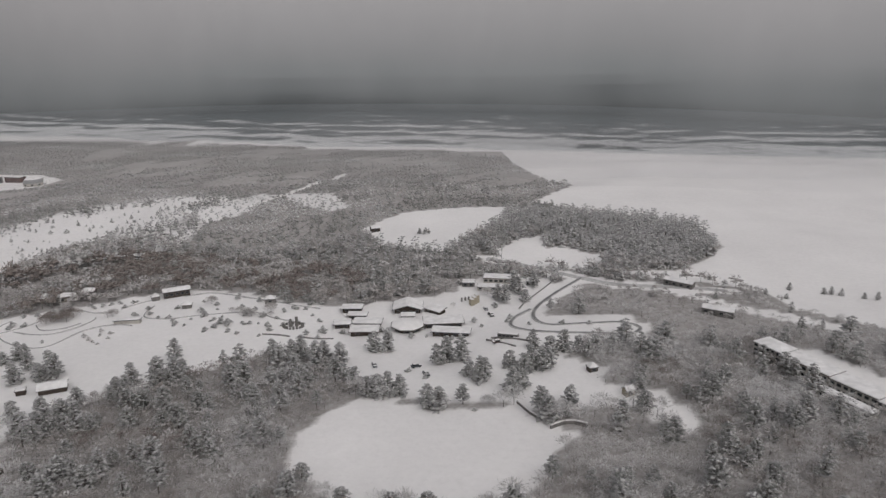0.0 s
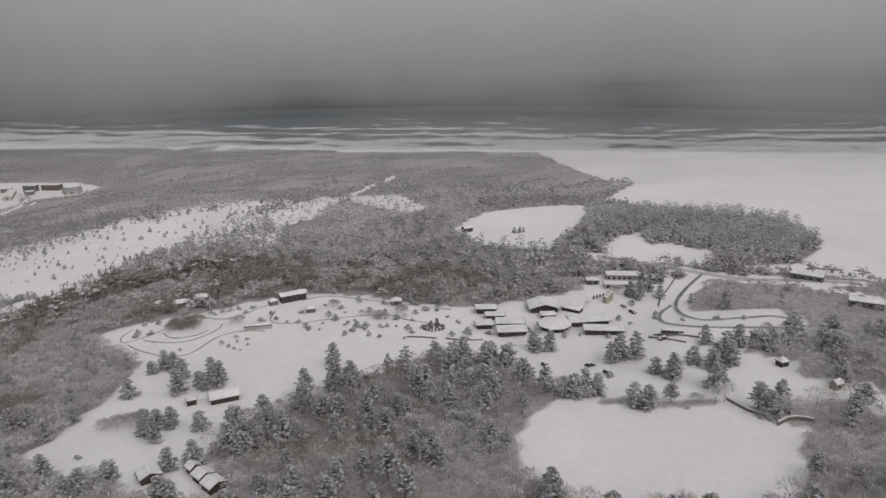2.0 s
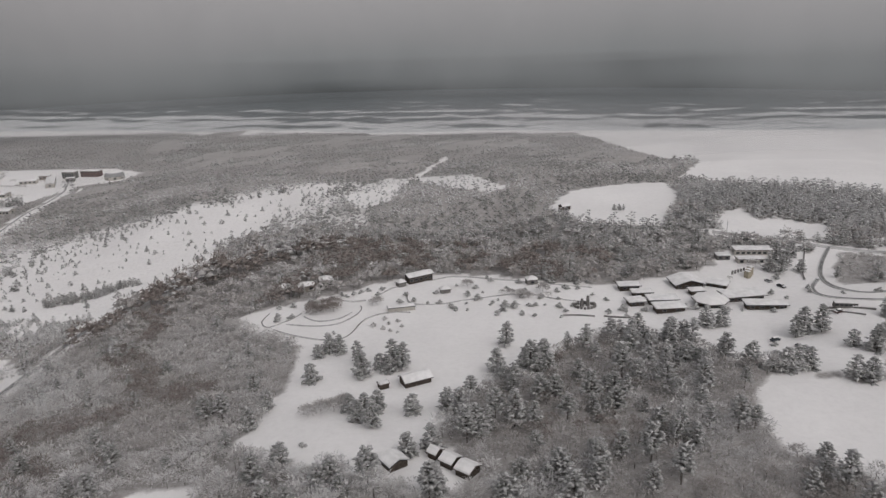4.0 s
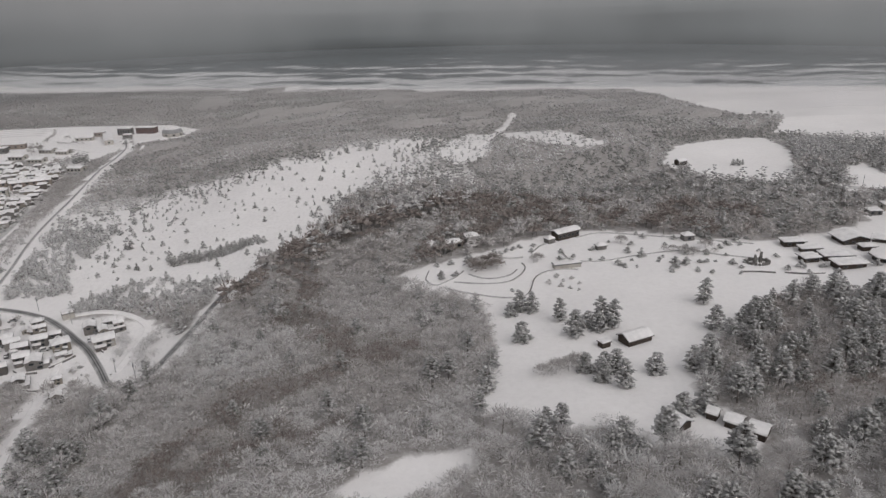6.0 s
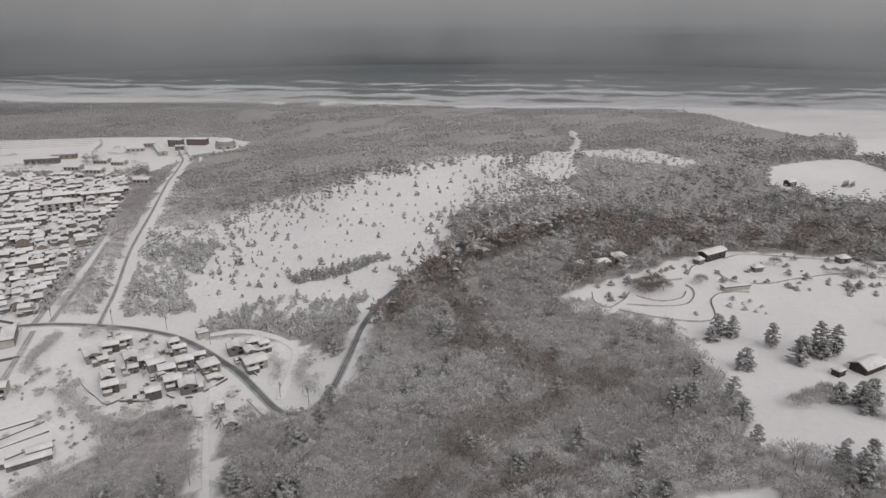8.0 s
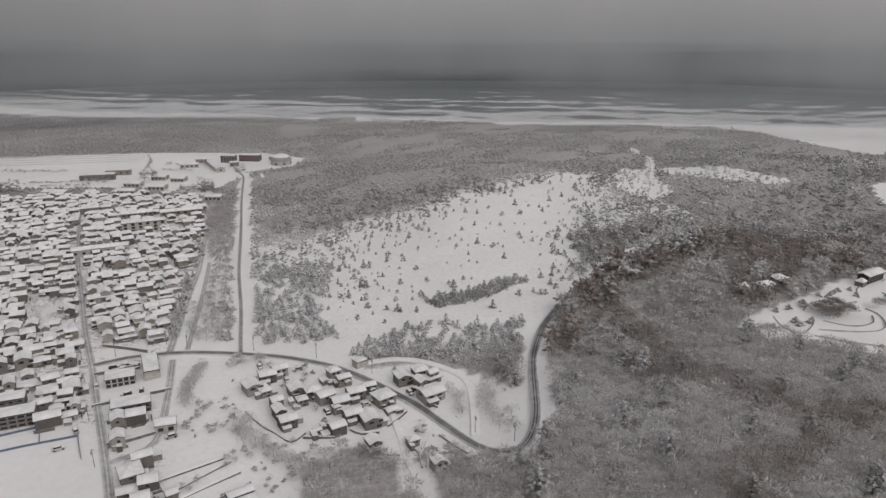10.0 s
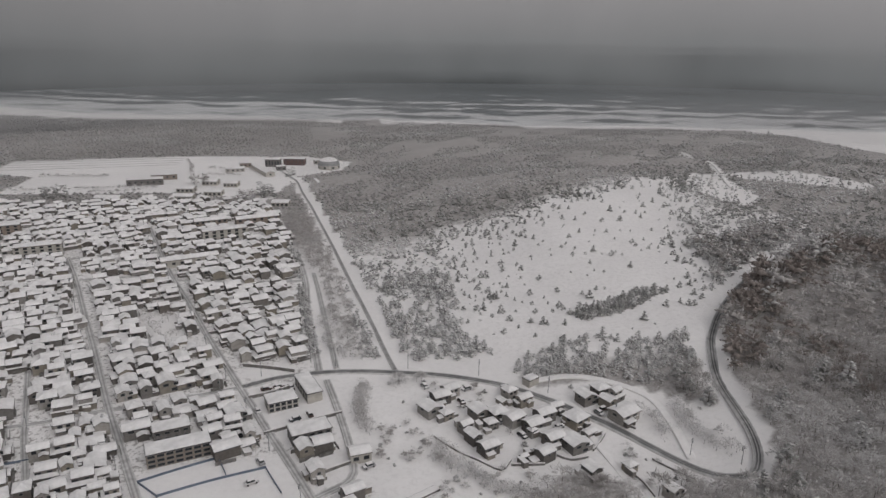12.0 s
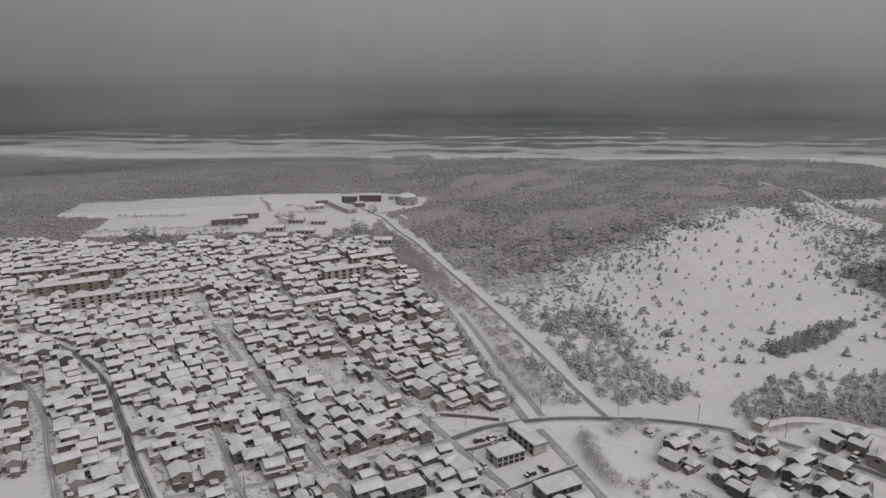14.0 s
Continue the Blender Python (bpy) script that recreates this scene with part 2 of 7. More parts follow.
ROOFING = make_paint("roof_tiles", [(0.07, 0.07, 0.075), (0.10, 0.095, 0.09), (0.10, 0.078, 0.072), (0.06, 0.07, 0.085)], 0.6)
GLASS = simple("window_glass", (0.025, 0.028, 0.03), (0.05, 0.055, 0.06), 0.4, 0.15)
FRAME = simple("window_frames", (0.14, 0.138, 0.135), (0.24, 0.235, 0.23), 2.0, 0.5)
TIMBER = simple("dark_timber", (0.035, 0.028, 0.024), (0.085, 0.068, 0.055), 1.5, 0.85, 0.03)
PALE = simple("pale_concrete", (0.36, 0.34, 0.31), (0.48, 0.46, 0.42), 0.5, 0.85, 0.02)
BROWN = simple("brown_render", (0.20, 0.165, 0.138), (0.29, 0.245, 0.21), 0.5, 0.85, 0.02)
BRICK = simple("red_brick", (0.090, 0.054, 0.048), (0.14, 0.082, 0.072), 0.8, 0.85, 0.02)
YELLOW = simple("ochre_render", (0.29, 0.26, 0.20), (0.38, 0.34, 0.265), 0.6, 0.85, 0.02)
BLUE = simple("blue_sheeting", (0.10, 0.125, 0.165), (0.16, 0.19, 0.24), 0.6, 0.6)
STONE = simple("dark_stone", (0.10, 0.095, 0.09), (0.22, 0.21, 0.20), 0.7, 0.9, 0.05)
ASPHALT = make_road("wet_road", (0.066, 0.066, 0.067), 0.88, True)
COAST_LANE = make_road("half_cleared_road", (0.15, 0.147, 0.145), 0.8, True)
LANE = make_road("snowy_lane", (0.17, 0.165, 0.16), 0.7)
PATHWAY = make_road("trodden_path", (0.09, 0.083, 0.08), 1.2, True, 0.0)
TYRE = simple("tyre_rubber", (0.02, 0.02, 0.02), (0.04, 0.04, 0.04), 5.0, 0.9)
CARPAINT = make_paint("car_paint", [(0.05, 0.05, 0.055), (0.35, 0.35, 0.36), (0.55, 0.55, 0.55), (0.09, 0.06, 0.055), (0.05, 0.058, 0.07)], 0.35)
METAL = simple("galvanised_steel", (0.20, 0.20, 0.205), (0.32, 0.32, 0.32), 1.0, 0.5)


# ---------------------------------------------------------------- mesh tools
def smooth(a, b, x):
    t = np.clip((x - a) / (b - a), 0, 1)
    return t * t * (3 - 2 * t)


def mesh_of(name, verts, faces, mats, index=None, values=None, flat=False):
    """A mesh from arrays: places, faces (rows of three or four), materials, a material for each face, and point values by name."""
    me = bpy.data.meshes.new(name)
    verts, faces = np.asarray(verts, np.float32), np.asarray(faces, np.int32)
    n, k = faces.shape
    me.vertices.add(len(verts))
    me.vertices.foreach_set("co", verts.ravel())
    me.loops.add(n * k)
    me.loops.foreach_set("vertex_index", faces.ravel())
    me.polygons.add(n)
    me.polygons.foreach_set("loop_start", np.arange(0, n * k, k, dtype=np.int32))
    me.polygons.foreach_set("loop_total", np.full(n, k, np.int32))
    for m in mats:
        me.materials.append(m)
    if index is not None:
        me.polygons.foreach_set("material_index", np.asarray(index, np.int32))
    for key, v in (values or {}).items():
        a = me.attributes.new(key, "FLOAT", "POINT")
        a.data.foreach_set("value", np.asarray(v, np.float32))
    if flat:
        me.polygons.foreach_set("use_smooth", np.zeros(n, bool))
    me.update(calc_edges=True)
    return me


class Shape:
    """Collects boxes, prisms and the like into one mesh."""

    def __init__(self):
        self.v, self.f, self.m = [], [], []

    def add(self, verts, faces, mi=0):
        o = len(self.v)
        self.v += [tuple(p) for p in verts]
        self.f += [tuple(i + o for i in f) for f in faces]
        self.m += [mi] * len(faces)
        return self

    def box(self, x, y, z, sx, sy, sz, mi=0, taper=1.0):
        """A box on its base's middle (x, y, z)."""
        a, b = sx / 2, sy / 2
        p = [(x + i * a * k, y + j * b * k, z + h) for h, k in ((0, 1.0), (sz, taper)) for i, j in ((-1, -1), (1, -1), (1, 1), (-1, 1))]
        return self.add(p, [(3, 2, 1, 0), (4, 5, 6, 7), (0, 1, 5, 4), (1, 2, 6, 5), (2, 3, 7, 6), (3, 0, 4, 7)], mi)

    def prism(self, profile, x0, x1, mi=0):
        """A closed profile in y, z drawn out along x."""
        n = len(profile)
        p = [(x, y, z) for x in (x0, x1) for y, z in profile]
        f = [(i, (i + 1) % n, n + (i + 1) % n, n + i) for i in range(n)]
        return self.add(p, f + [tuple(range(n))[::-1], tuple(range(n, 2 * n))], mi)

    def cone(self, x, y, z, r0, r1, h, n=8, mi=0):
        p = [(x + r * math.cos(6.2832 * i / n), y + r * math.sin(6.2832 * i / n), z + k) for r, k in ((r0, 0), (r1, h)) for i in range(n)]
        f = [(i, (i + 1) % n, n + (i + 1) % n, n + i) for i in range(n)]
        return self.add(p, f + [tuple(range(n))[::-1], tuple(range(n, 2 * n))], mi)

    def hip(self, x, y, z, sx, sy, tx, ty, h, mi=0):
        """A roof that slopes on all four sides, from sx by sy up to tx by ty."""
        p = [(x + i * a / 2, y + j * b / 2, z + k) for a, b, k in ((sx, sy, 0), (tx, ty, h)) for i, j in ((-1, -1), (1, -1), (1, 1), (-1, 1))]
        return self.add(p, [(3, 2, 1, 0), (4, 5, 6, 7), (0, 1, 5, 4), (1, 2, 6, 5), (2, 3, 7, 6), (3, 0, 4, 7)], mi)

    def mesh(self, name, mats):
        me = bpy.data.meshes.new(name)
        me.from_pydata(self.v, [], self.f)
        for m in mats:
            me.materials.append(m)
        me.polygons.foreach_set("material_index", self.m)
        bm = bmesh.new()
        bm.from_mesh(me)
        bmesh.ops.recalc_face_normals(bm, faces=bm.faces)
        bm.to_mesh(me)
        bm.free()
        return me


def part(name, shape, mats, parent=None, label="", at=None):
    """One mesh object, under a thing or under a part."""
    mats = mats if isinstance(mats, (list, tuple)) else [mats]
    ob = new(name, shape.mesh(name, mats) if isinstance(shape, Shape) else shape)
    if parent is not None:
        ob.parent = parent
    if at is not None:
        ob.matrix_basis = at
    return tagged(ob, label)


def inside(x, y, poly):
    x, y = np.asarray(x, float), np.asarray(y, float)
    r = np.zeros(x.shape, bool)
    for (ax, ay), (bx, by) in zip(poly, poly[1:] + poly[:1]):
        if ay != by:
            r ^= ((ay > y) != (by > y)) & (x < (bx - ax) * (y - ay) / (by - ay) + ax)
    return r


def off_line(x, y, line):
    """How far places are from a line of points."""
    x, y = np.asarray(x, float), np.asarray(y, float)
    d = np.full(x.shape, 1e9)
    for (ax, ay), (bx, by) in zip(line, line[1:]):
        k = np.clip(((x - ax) * (bx - ax) + (y - ay) * (by - ay)) / ((bx - ax) ** 2 + (by - ay) ** 2 + 1e-9), 0, 1)
        d = np.minimum(d, np.hypot(x - ax - k * (bx - ax), y - ay - k * (by - ay)))
    return d


def spline(points, step=3.0):
    """A smooth line through points, as an array of evenly spaced places."""
    p = np.array([points[0], *points, points[-1]], float)
    p[0], p[-1] = 2 * p[1] - p[2], 2 * p[-2] - p[-3]
    out = []
    for a, b, c, d in zip(p, p[1:], p[2:], p[3:]):
        n = max(2, int(np.hypot(*(c - b)) / step))
        t = np.arange(n)[:, None] / n
        out.append(0.5 * (2 * b + (c - a) * t + (2 * a - 5 * b + 4 * c - d) * t ** 2 + (3 * b - a - 3 * c + d) * t ** 3))
    return np.vstack([*out, p[-2][None]])


# ---------------------------------------------------------------- the lie of the land
SPOTS_TOWN = [(-428.2,369.8,0),(-486.6,340.6,-1.9),(-467.1,389.3,0),(-535.3,457.4,1),(-593.7,433.1,1.9),(-622.9,572.2,0),(-710.4,778.6,0),(-512.9,686.1,0),(-459.4,763,0),
  (-350.4,288.1,-2.9),(-408.8,309.5,-1),(-399,243.3,-3.9),(-467.1,243.3,-3.9),(-545,292,-1.9),(-632.6,389.3,1),(-778.6,583.9,1),(-330.9,321.2,0),(-321.2,243.3,3.9),(-384.4,355.2,0)]
SPOTS_DUNE = [(-362,391.2,5.8),(-386.4,436,5.8),(-276.4,465.2,16.5),(-335.8,385.4,7.8),(-287.1,432.1,14.6),(-275.4,383.4,12.7),(-199.5,443.8,22.4),(-260.8,556.7,20.4),(-255,591.7,21.4),(-418.5,545,3.9),
  (-110.9,749.4,10.7),(-292,739.6,7.8),(-45.7,568.4,26.3),(104.1,585.9,19.5),(-175.2,875.9,5.8),(58.4,720.2,9.7),(-155.7,642.3,17.5)]
SPOTS_PARK = [(-256,362,17),(-230,385,21),(-215,405,23),(-285,335,11),(-243.3,281.3,19.5),(-255,238.4,19.5),(-292,301.7,8.8),(-204.4,321.2,21.4),(-189.8,365,21.4),(-146,362,20.4),(-183,300.7,23.4),(-155.7,241.4,26.3),(-162.5,186.9,31.1),(-141.1,190.8,29.2),(-116.8,204.4,31.1),(-81.8,277.4,24.3),
  (-83.7,315.3,22.4),(-43.8,306.6,21.4),(-24.3,280.3,25.3),(-38.9,216.1,31.1),(25.3,215.1,32.1),(40.9,264.7,31.1),(105.1,304.6,26.3),(38,365,24.3),(-3.9,319.2,22.4),(-15.6,476.9,27.2),(22.4,433.1,27.2),
  (-124.6,426.3,15.6),(66.2,380.5,24.3),(73,234.5,33.1),(-233.6,175.2,25.3),(0,146,33.1),(155.7,243.3,29.2),(194.6,389.3,21.4),(340.6,583.9,13.6),(408.8,389.3,17.5),(292,243.3,23.4),(0,58.4,33.1),(-194.6,97.3,27.2),(194.6,97.3,31.1)]
def height(x,y):
    x=np.asarray(x,float); y=np.asarray(y,float)
    num=np.zeros(x.shape); den=np.zeros(x.shape)
    for px,py,pz in SPOTS_TOWN+SPOTS_DUNE+SPOTS_PARK:
        w=1/((x-px)**2+(y-py)**2+24.0**2)**2
        num+=w*pz; den+=w
    h=num/den
    s=coast(x)
    return h*(1-smooth(s - 170,s-40,y))+1.5*(1-smooth(s - 60,s,y))-2.5*smooth(s - 5,s+60,y)
def coast(x):
    return np.interp(x,[-973.2,-720.2,-389.3,-184.9,0,292,535.3],[1265.2,1163,1080.3,1017,987.8,914.8,866.2])+0*np.asarray(x)


def ground_at(x, y):
    return float(height(np.array([x]), np.array([y]))[0])


# roads and lanes
ROAD_MAIN = [(-479.8, 357.2), (-467.1, 361.1), (-453.5, 362), (-437.9, 361.1), (-420.4, 357.2), (-401.9, 351.3), (-385.4, 342.6), (-373.7, 331.9), (-362, 319.2), (-353.3, 309.5), (-343.5, 294.9), (-336.7, 283.2),
             (-330.9, 276.4), (-324.1, 274.4), (-318.2, 281.3), (-314.3, 292), (-311.4, 305.6), (-306.6, 327), (-299.8, 343.5), (-293.9, 353.3), (-283.2, 366.9), (-265.7, 385.4), (-248.2, 398), (-226.8, 409.7), (-199.5, 422.4), (-180, 426.3)]
ROAD_COAST = [(-422.4, 360.1), (-424.3, 373.7), (-428.2, 403.9), (-435, 447.7), (-443.8, 518.7), (-453.5, 591.7), (-462.3, 661.8), (-467.1, 700.7), (-474.9, 725), (-487.6, 764)]
ROAD_BELT = [(-451.6, 364), (-453.5, 389.3), (-456.4, 428.2), (-457.4, 457.4), (-463.2, 506.1)]
BELT_PATH = [(-444.8, 365), (-446.7, 389.3), (-450.6, 437.9), (-453.5, 467.1)]
STREET_A = [(-442.8, 255), (-452.5, 283.2), (-468.1, 324.1), (-477.8, 350.4), (-493.4, 389.3), (-510, 435), (-523.6, 471), (-532.3, 496.3), (-545, 536.2), (-556.7, 574.2)]
STREET_B = [(-486.6, 251.1), (-501.2, 289), (-513.9, 321.2), (-526.5, 353.3), (-541.1, 393.2), (-555.7, 432.1), (-572.2, 476.9), (-586.8, 512.9)]
STREET_C = [(-559.6, 303.6), (-575.2, 340.6), (-583, 359.1), (-594.6, 390.3), (-604.4, 414.6), (-619.9, 441.8), (-638.4, 465.2), (-658.9, 484.7), (-676.4, 497.3), (-720.2, 520.7)]
STREET_D = [(-588.8, 309.5), (-602.4, 344.5), (-613.1, 371.8), (-621.9, 396.1), (-635.5, 421.4), (-654, 445.7), (-681.2, 467.1)]
STREET_E = [(-537.2, 306.6), (-547.9, 336.7), (-555.7, 362), (-560.6, 377.6)]
STREET_F = [(-479.8, 357.2), (-501.2, 352.3), (-526.5, 346.5), (-547.9, 340.6), (-575.2, 338.7)]
STREET_G = [(-457.4, 457.4), (-486.6, 463.2), (-521.6, 471), (-545, 478.8), (-572.2, 476.9)]
STREET_H = [(-586.8, 512.9), (-554.7, 520.7), (-538.2, 515.8)]
STREET_I = [(-522.6, 574.2), (-515.8, 603.4), (-506.1, 642.3), (-500.2, 671.5)]
LOT_LANE = [(-448.7, 356.2), (-444.8, 331.9), (-441.8, 306.6), (-442.8, 294.9), (-453.5, 288.1)]
HAMLET_LANE = [(-373.7, 342.6), (-358.1, 342.6), (-344.5, 336.7), (-335.8, 328.9), (-332.8, 320.2), (-333.8, 302.7), (-335.8, 289)]
PARK_LOOP = [(74.9, 370.8), (57.4, 347.4), (45.7, 328), (41.8, 311.4), (46.7, 295.9), (64.2, 298.8), (79.8, 302.7), (87.6, 296.8), (79.8, 287.1), (63.3, 284.2), (48.7, 284.2), (36, 289), (30.2, 300.7), (33.1, 313.4), (41.8, 324.1)]
PARK_ROAD = [(25.3, 402.9), (42.8, 395.1), (61.3, 381.5), (74.9, 370.8), (93.4, 358.1), (116.8, 352.3), (146, 346.5)]
ALL_ROADS = [ROAD_MAIN, ROAD_COAST, ROAD_BELT, BELT_PATH, STREET_A, STREET_B, STREET_C, STREET_D, STREET_E, STREET_F, STREET_G, STREET_H, STREET_I, LOT_LANE, HAMLET_LANE, PARK_LOOP, PARK_ROAD]

# open ground
TOWN = [(-457.4, 369.8), (-461.3, 447.7), (-469.1, 525.5), (-476.9, 583.9), (-491.5, 627.7), (-545, 650.1), (-622.9, 632.6), (-739.6, 671.5), (-827.2, 681.2), (-837, 525.5), (-778.6, 408.8), (-700.7, 321.2), (-642.3, 243.3), (-428.2, 228.7), (-436, 282.2), (-449.6, 292), (-447.7, 355.2)]
EMPTY_LOTS = [[(-523.6, 397.1), (-502.2, 393.2), (-515.8, 428.2), (-537.2, 434.1)], [(-506.1, 309.5), (-461.3, 313.4), (-449.6, 288.1), (-428.2, 233.6), (-506.1, 233.6)], [(-461.3, 365), (-461.3, 377.6), (-482.7, 369.8), (-476.9, 358.1)], [(-622.9, 330.9), (-601.4, 335.8), (-609.2, 358.1), (-632.6, 355.2)], [(-457.4, 309.5), (-432.1, 313.4), (-436, 292), (-449.6, 292)], [(-486.6, 355.2), (-449.6, 356.2), (-449.6, 321.2), (-467.1, 316.3)]]
PARK = [(-229.7, 321.2), (-214.1, 328.9), (-188.8, 340.6), (-152.8, 363), (-134.3, 369.8), (-105.1, 361.1), (-81.8, 344.5), (-53.5, 337.7), (-28.2, 341.6), (2.9, 351.3), (19.5, 374.7), (58.4, 369.8), (45.7, 313.4), (89.5, 311.4), (89.5, 280.3), (60.3, 276.4), (44.8, 255), (53.5, 229.7), (35, 219.9), (21.4, 219.9),
        (-1.9, 221.9), (-33.1, 235.5), (-43.8, 269.6), (-64.2, 281.3), (-86.6, 272.5), (-109, 250.1), (-125.5, 232.6), (-138.2, 219), (-143.1, 199.5), (-130.4, 183), (-141.1, 176.2), (-161.6, 183), (-167.4, 189.8), (-181, 192.7), (-204.4, 208.3), (-196.6, 224.8), (-193.7, 257.9), (-191.7, 281.3), (-203.4, 297.8), (-218, 307.5)]
POND = [(-49.6, 185.9), (-45.7, 207.3), (-37, 223.8), (-19.5, 226.8), (0, 217), (11.7, 217), (25.3, 218), (36, 205.3), (45.7, 204.4), (36, 193.7), (32.1, 183), (21.4, 166.4), (0, 159.6), (-25.3, 165.4)]
GLADE = [(31.7, 262), (55, 255), (61, 244), (57, 233), (74, 228), (80, 217), (83, 204), (76, 198), (70, 209), (62, 220), (38.4, 217), (24.3, 222), (21.7, 239)]
FAR_FIELD = [(-56, 470), (-30, 511), (1, 525.5), (47.7, 542.1), (41.5, 499.3), (19, 446), (-1, 414), (-40, 434)]
SMALL_FIELD = [(31.1, 415.6), (47.7, 438.9), (63.3, 446.7), (63.3, 423.3), (74.9, 427.2), (97.3, 408.8), (86.6, 382.5), (68.1, 388.3), (37, 401.9)]
PLAIN = [(75.9, 807.8), (118.7, 643.3), (83.7, 588.8), (72, 574.2), (130.4, 525.5), (179.1, 491.5), (175.2, 432.1), (136.2, 385.4), (97.3, 381.5), (114.8, 367.9), (165.4, 352.3), (167.4, 321.2), (194.6, 292), (321.2, 243.3), (875.9, 243.3), (875.9, 875.9), (75.9, 953.8)]
DUNE = [(-389.3, 409.7), (-384.4, 480.8), (-365, 520.7), (-322.1, 522.6), (-238.4, 581), (-194.6, 595.6), (-221.9, 508), (-256, 450.6), (-258.9, 415.6), (-282.2, 377.6), (-294.9, 362), (-321.2, 361.1), (-341.6, 368.8), (-378.6, 360.1), (-387.3, 376.6)]
HAMLET = [(-449.6, 356), (-418.5, 352), (-385, 341), (-336, 333), (-321, 321), (-319, 292), (-331, 272.5), (-343, 277), (-362, 283), (-378, 289), (-390, 280), (-394, 263), (-414, 243), (-445, 228), (-449.6, 288)]
FIELDS = [(-727, 756.2), (-721.2, 813.6), (-553.8, 818.5), (-462.3, 812.6), (-418.5, 778.6), (-428.2, 744.5), (-467.1, 720.2), (-476.9, 681.2), (-486.6, 637.5), (-545, 671.5), (-604.4, 671.5), (-688.1, 680.3), (-680.3, 740.6)]
LOW_PATCH = [(-242, 182), (-231, 188), (-219.6, 193), (-207, 192), (-209, 182), (-215, 176), (-226, 172), (-241, 173)]
COAST_TRACK = [(-105.1, 744.5), (-114.8, 695.8), (-124.6, 655), (-136.2, 622.9), (-147.9, 597.6), (-162.5, 563.5)]
HEDGED_LANE = [(100, 362), (111, 356), (129, 333), (157, 308), (175, 290)]
SOUTH_LANE = [(-363, 309), (-361, 294), (-359, 277), (-354, 252), (-347, 222), (-340, 190)]
STEEP_LINE = [(-321.2, 309.5), (-322.1, 299.8), (-323.1, 288.1)]
BANK_TOP = [(-194.8, 545.1), (-181.1, 591.6), (-161.7, 620.5), (-141.0, 617.9), (-150, 575), (-158.2, 533.9), (-179.6, 514.6)]
BANK_EAST = [(-143, 622), (-103.2, 614), (-73, 535), (-86, 526), (-113.0, 556)]
HOTEL_YARD = [(123.5, 262.5), (138, 274), (152, 266), (178, 215), (166, 195), (148, 213)]
CLEARINGS = [HOTEL_YARD, BANK_TOP, BANK_EAST, PARK, POND, GLADE, FAR_FIELD, SMALL_FIELD, PLAIN, HAMLET, FIELDS, LOW_PATCH, TOWN]


def clear_of(x, y):
    """Where the ground is open: 1 in the open, 0 under trees."""
    r = np.zeros(np.shape(x), bool)
    for c in CLEARINGS:
        r |= inside(x, y, c)
    r |= off_line(x, y, ROAD_COAST) < np.where(x > np.interp(y, [360, 700], [-423, -467]), 6.5, 3.5)
    for c in (PARK_ROAD, PARK_LOOP, BELT_PATH):
        r |= off_line(x, y, c) < 6
    r |= off_line(x, y, ROAD_MAIN) < np.where(y > 345, 2.9, 5.5)
    west = x < np.interp(y, [343.5, 366.9, 385.4, 398, 409.7, 426], [-299.8, -283, -265.7, -248, -226.8, -180])
    r |= (off_line(x, y, ROAD_MAIN) < 9) & (y > 345) & west
    r |= off_line(x, y, STEEP_LINE) < 6
    r |= off_line(x, y, COAST_TRACK) < 3
    r |= off_line(x, y, HEDGED_LANE) < 4
    r |= off_line(x, y, SOUTH_LANE) < 4.2
    r |= y > coast(x) - np.interp(x, [-1000, -420, -400, -200, -180, 400], [110, 38, 14, 14, 30, 30])
    return r


def wave2(x, y, s, seed=0.0):
    """A cheap soft field of values about 0, for drifts and thinning woods."""
    return (np.sin(x / s + seed) * np.cos(y / s * 1.13 - seed * 2) + 0.6 * np.sin((x + y) / s * 2.1 + seed * 3) * np.cos((x - y) / s * 1.7 + 1) + 0.4 * np.sin(x / s * 4.3 - y / s * 3.7 + seed)) / 2


def axis(lo, a, b, hi, step):
    mid = np.arange(a, b + step, step)
    out, d = [mid[-1]], step
    while out[-1] < hi:
        d *= 1.35
        out.append(out[-1] + d)
    left, d = [mid[0]], step
    while left[-1] > lo:
        d *= 1.35
        left.append(left[-1] - d)
    return np.concatenate([left[:0:-1], mid, out[1:]])


def sheet(xs, ys):
    gx, gy = np.meshgrid(xs, ys)
    nx, ny = len(xs), len(ys)
    i = (np.arange(ny - 1)[:, None] * nx + np.arange(nx - 1)[None]).ravel()
    return gx.ravel(), gy.ravel(), np.stack([i, i + 1, i + nx + 1, i + nx], 1)


